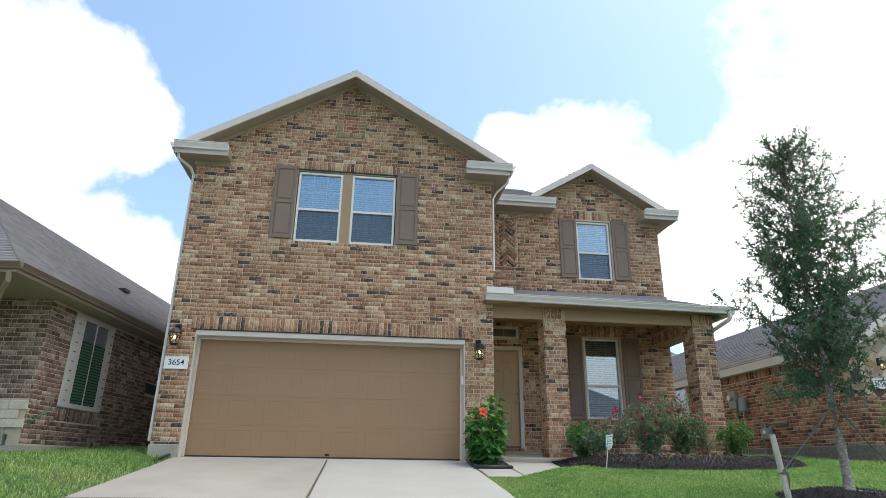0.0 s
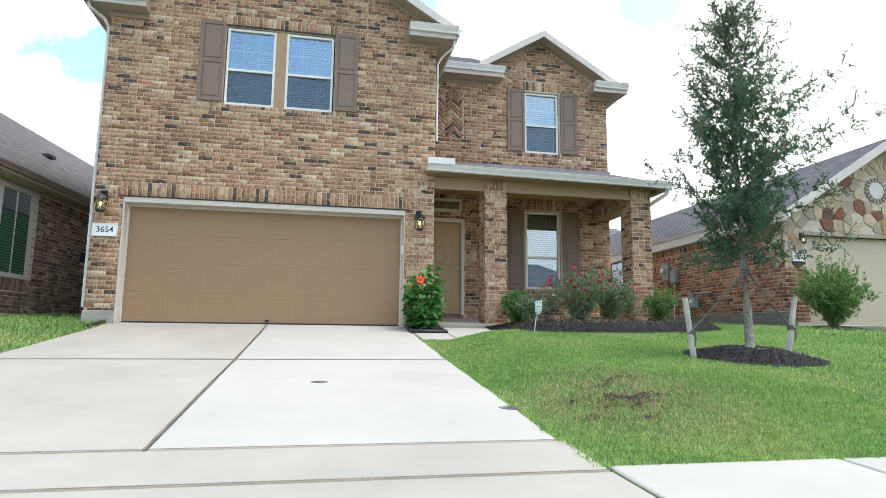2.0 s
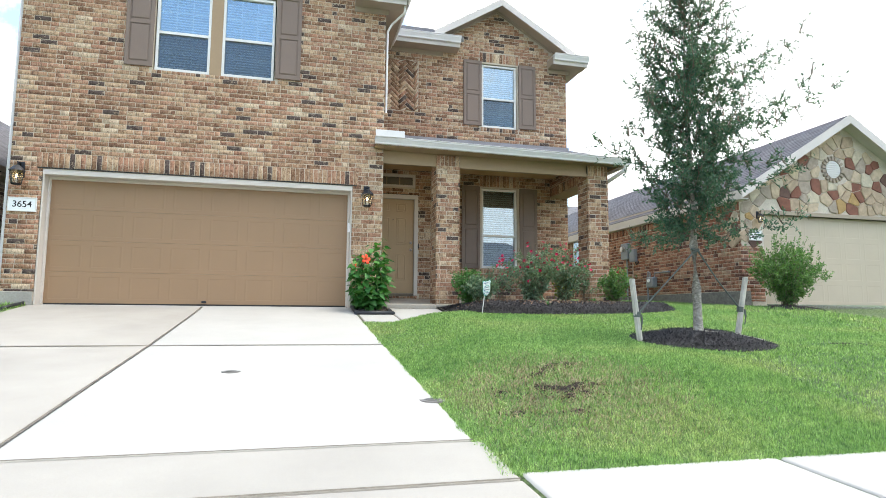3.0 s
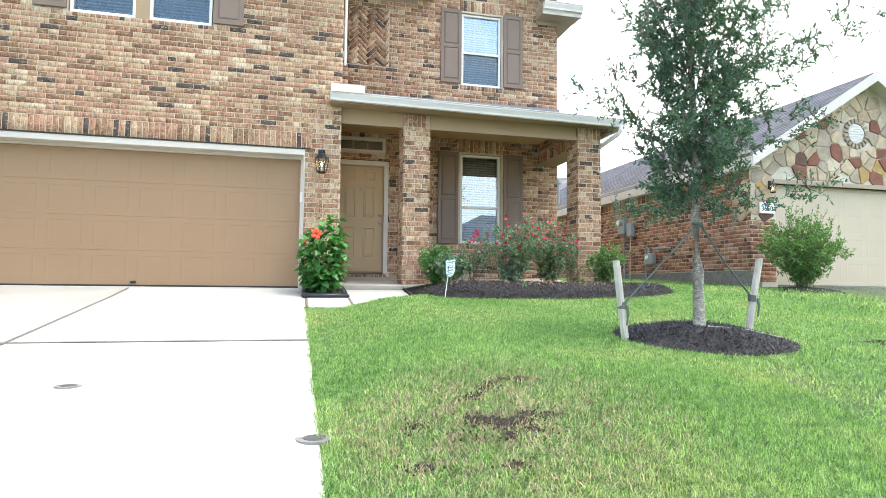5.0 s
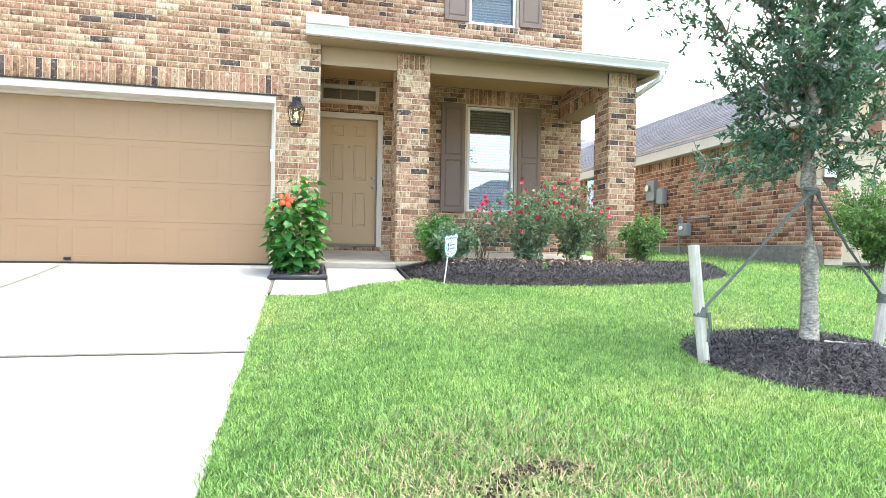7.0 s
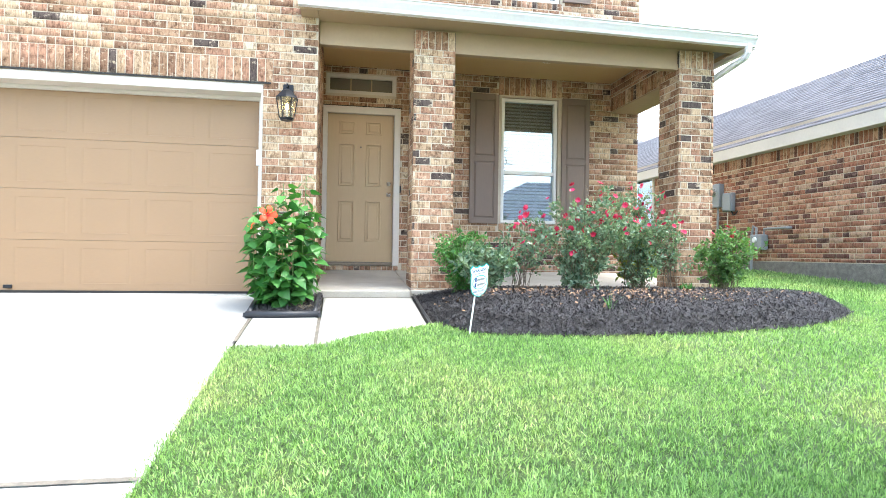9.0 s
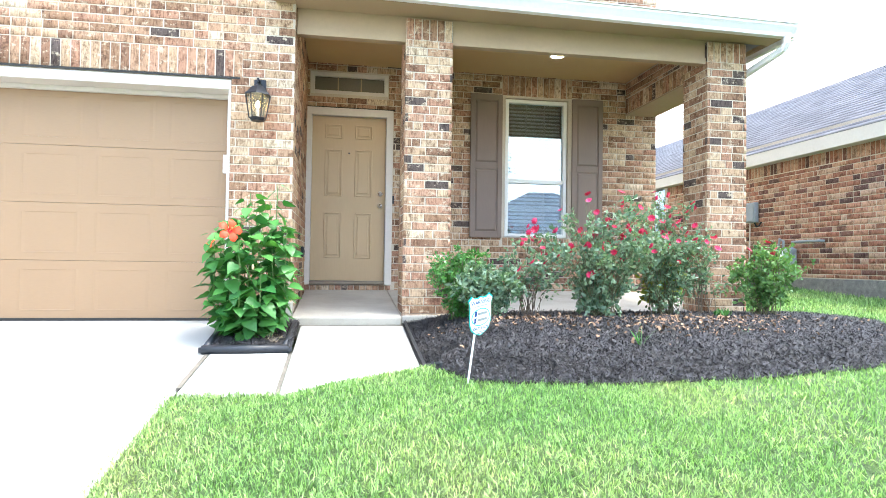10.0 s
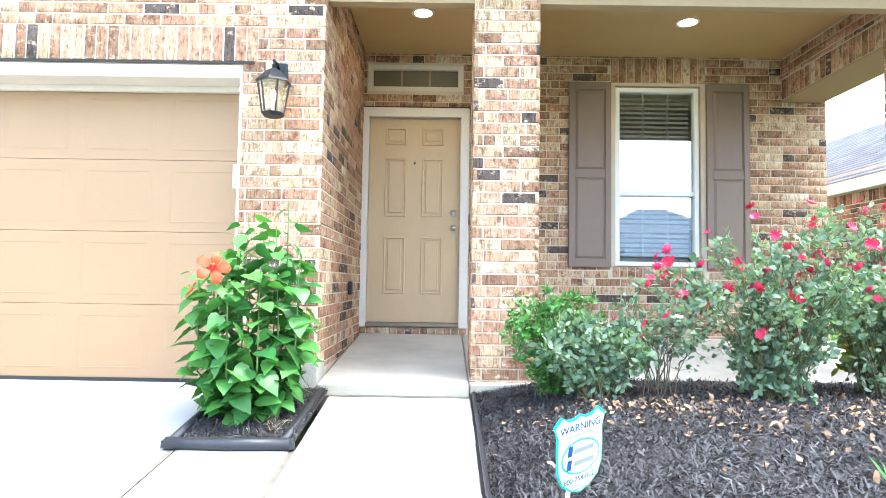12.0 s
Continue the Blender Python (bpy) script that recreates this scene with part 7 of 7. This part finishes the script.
# ---- security sign ----
sg = thing("yard_sign", "white shield-shaped security warning sign with teal border on a stake", "sign")
SX, SY, SZ = 4.27, -2.42, -0.085
M_S = pose(SX + 0.045, SY - 0.02, SZ + 0.36, 100, 0, 32) @ Matrix.Rotation(radians(9), 4, "Z")
bm = bmesh.new()
add_path(bm, [(SX - 0.02, SY + 0.01, SZ - 0.05), (SX + 0.01, SY + 0.0, SZ + 0.2), (SX + 0.04, SY - 0.012, SZ + 0.46)], [0.007] * 3, 6)
part("post", bm, M_WHITE, sg)


def shield(w, h):
    half = [(0.0, 0.50), (0.10, 0.465), (0.24, 0.47), (0.36, 0.53), (0.50, 0.43), (0.44, 0.28), (0.45, 0.05), (0.44, -0.18), (0.36, -0.34), (0.20, -0.44), (0.0, -0.50)]
    return [(x * w, y * h) for x, y in half] + [(-x * w, y * h) for x, y in half[-2:0:-1]]


def plate(name, outline, z0, z1, material, label=""):
    bm = bmesh.new()
    a = [bm.verts.new((x, y, z0)) for x, y in outline]
    b = [bm.verts.new((x, y, z1)) for x, y in outline]
    bm.faces.new(a)
    bm.faces.new(b)
    for i in range(len(a)):
        j = (i + 1) % len(a)
        bm.faces.new((a[i], a[j], b[j], b[i]))
    bmesh.ops.recalc_face_normals(bm, faces=bm.faces)
    o = part(name, bm, material, sg, label)
    o.matrix_world = M_S
    return o


plate("border", shield(0.190, 0.236), -0.004, 0.0, M_TEAL, "teal border")
plate("face", shield(0.178, 0.222), 0.0005, 0.002, M_SIGNW, "white face")
ring = [(0.072 * math.cos(t), 0.052 * math.sin(t) - 0.005) for t in np.linspace(0, 2 * np.pi, 33)[:-1]]
plate("oval_border", ring, 0.0025, 0.003, M_TEAL)
plate("oval", [(x * 0.92, (y + 0.005) * 0.90 - 0.005) for x, y in ring], 0.0035, 0.004, M_SIGNW)
for x0, x1, y0, y1 in ((-0.028, 0.045, 0.008, 0.022), (-0.028, 0.045, -0.028, -0.014), (-0.05, -0.034, 0.004, 0.034), (-0.054, -0.038, -0.036, -0.006)):
    plate("logo_bar", [(x0, y0), (x1, y0), (x1 + 0.004, y1), (x0 + 0.004, y1)], 0.0045, 0.005, M_BLUE if x0 < -0.036 else M_GREYBOX)
lettering("warning_word", "WARNING", 0.031, M_S @ pose(0, 0.082, 0.0025), M_BLUE, sg, 0.0004)
lettering("phone_number", "800-754-0221", 0.022, M_S @ pose(0, -0.072, 0.0025), M_BLUE, sg, 0.0004)
plate("small_print", [(-0.05, 0.058), (0.05, 0.058), (0.05, 0.062), (-0.05, 0.062)], 0.0025, 0.003, M_GREYBOX)
for k in range(2):
    plate("small_print", [(-0.035, -0.095 - 0.009 * k), (0.035, -0.095 - 0.009 * k), (0.035, -0.091 - 0.009 * k), (-0.035, -0.091 - 0.009 * k)], 0.0025, 0.003, M_GREYBOX)

# ---- bare patch in the lawn ----
SPOTS = [(3.33, -6.78, 0.05), (3.40, -6.83, 0.075), (3.48, -6.90, 0.085), (3.57, -6.85, 0.07), (3.64, -6.80, 0.04), (3.75, -6.82, 0.045), (3.46, -7.02, 0.04), (3.60, -6.98, 0.035), (3.42, -6.50, 0.04), (3.50, -6.42, 0.02), (3.68, -6.30, 0.04), (3.80, -6.28, 0.045), (3.58, -6.33, 0.028), (3.02, -6.72, 0.03), (2.98, -7.20, 0.045), (3.38, -7.30, 0.04), (7.58, -5.42, 0.05), (7.72, -5.39, 0.06), (7.90, -5.44, 0.045)]
for px, py, pr in SPOTS:
    gg = np.random.default_rng(int(px * 1000))
    n = 26
    bm = bmesh.new()
    cv = bm.verts.new((px, py, float(gz(px, py)) + 0.018))
    ring = []
    for i in range(n):
        a, w = 2 * math.pi * i / n, pr * gg.uniform(0.35, 1.6)
        x, y = px + w * math.cos(a), py + 0.75 * w * math.sin(a)
        ring.append(bm.verts.new((x, y, float(gz(x, y)) + 0.009)))
    for i in range(n):
        bm.faces.new((cv, ring[i], ring[(i + 1) % n]))
    tagged(part("soil_patch", bm, M_SOIL, smooth=True), "bare dark soil patch in the dying grass", "soil", "bare patches", "stuff")

crng = random.Random(77)
bm = bmesh.new()
for px, py, pr in SPOTS:
    for _ in range(int(40 + 300 * pr)):
        a, w = crng.uniform(0, 6.283), (pr + 0.03) * abs(crng.gauss(0, 1.1))
        x, y, r = px + w * math.cos(a), py + 0.8 * w * math.sin(a), crng.uniform(0.003, 0.011)
        got = bmesh.ops.create_icosphere(bm, subdivisions=1, radius=r, matrix=Matrix.Translation((x, y, float(gz(x, y)) + 0.3 * r)))
        for v in got["verts"]:
            v.co += Vector([crng.uniform(-0.35, 0.35) * r for _ in range(3)])
tagged(part("soil_clods", bm, M_SOIL), "loose dark soil crumbs among dying grass", "soil", kind="stuff")

# ---- grass ----
def blades(name, x0, x1, y0, y1, per, seed, hmin, hmax, width, label, dead=False):
    g = np.random.default_rng(seed)
    n = int((x1 - x0) * (y1 - y0) * per)
    x, y = g.uniform(x0, x1, n), g.uniform(y0, y1, n)
    free = ~in_bed(x, y - 0.05) & (((x - TX) / 0.80) ** 2 + ((y - TY + 0.05) / 0.72) ** 2 > 0.97)
    free &= ~((x > -2.66) & (x < 2.51 + 0.013 * np.sin(y * 7.0) + 0.01 * np.sin(y * 23.0))) & ~((x > 2.5) & (x < 4.13) & (y > np.interp(x, [2.5, 3.3, 4.1], [-1.42, -1.52, -1.64]))) & ~((x > -3.12) & (x < 7.85) & (y > -0.02)) & (y > -8.24) & (x < NX - 0.03) | ((x > 10.8) & (y < -0.3) & (x < 11.3) & (y > -8.2))
    free &= ~((x < WX + 0.03) & (y > WF - 0.05))
    mottle = np.sin(x * 9 + 2 * np.sin(y * 7)) * np.sin(y * 10 - 2 * np.sin(x * 6)) * 0.5 + 0.5
    zone = np.clip(1.35 - np.hypot((x - 3.5) / 0.9, (y + 6.75) / 0.9), 0, 1) * (0.35 + 0.65 * mottle)
    for px, py, pr in SPOTS:
        r = np.hypot(x - px, (y - py) / 0.8)
        free &= (r > pr * 0.7) | (g.uniform(0, 1, n) < 0.3)
        zone = np.maximum(zone, 0.9 * (1 - np.clip((r - pr) / 0.16, 0, 1)))
    free &= g.uniform(0, 1, n) < ((zone * 0.8 + 0.012) if dead else (1 - 0.8 * zone))
    x, y = x[free], y[free]
    n = len(x)
    h = g.uniform(hmin, hmax, n)
    a, lean = g.uniform(0, 2 * np.pi, n), np.abs(g.normal(0.75 if not dead else 1.15, 0.35, n))
    b = a + g.uniform(0.6, 2.4, n)
    z = gz(x, y) - 0.004
    o = np.stack([x, y, z], -1)
    s = np.stack([np.cos(b), np.sin(b), np.zeros(n)], -1) * (g.uniform(0.6, 1.25, n) * width / 2)[:, None]
    d = np.stack([np.cos(a) * np.sin(lean), np.sin(a) * np.sin(lean), np.cos(lean)], -1) * h[:, None]
    m = o + d * 0.55 + np.stack([np.zeros(n), np.zeros(n), 0.08 * h], -1)
    V = np.stack([o - s * 0.8, o + s * 0.8, m - s, m + s, o + d], 1).reshape(-1, 3)
    k = (np.arange(n) * 5)[:, None]
    ob = poly_mesh(name, V, [k + np.array([[0, 1, 3, 2]]), k + np.array([[2, 3, 4]])], M_BLADE if not dead else M_STRAW)
    return tagged(ob, label, "grass", kind="stuff")


GL = "thick bright green lawn grass with scattered pale blades"
blades("lawn_grass", 2.49, 5.6, -8.26, -4.6, 19000, 91, 0.02, 0.048, 0.0037, GL)
blades("lawn_grass", 2.49, 5.6, -4.6, -1.9, 10000, 97, 0.02, 0.046, 0.0046, GL)
blades("lawn_grass", 5.6, 9.6, -8.26, -1.2, 4600, 92, 0.025, 0.05, 0.0058, GL)
blades("lawn_grass", 7.8, 10.86, -1.2, 9.0, 1500, 93, 0.05, 0.09, 0.009, GL)
blades("lawn_grass", 9.6, 15.5, -8.2, -0.3, 900, 94, 0.05, 0.09, 0.010, GL)
blades("lawn_grass", -8.5, -2.64, -8.2, 3.0, 1100, 95, 0.05, 0.09, 0.010, GL)
blades("dry_grass", 2.6, 4.9, -7.95, -5.6, 16500, 96, 0.03, 0.06, 0.004, "pale dead straw-coloured grass round the bare soil", True)
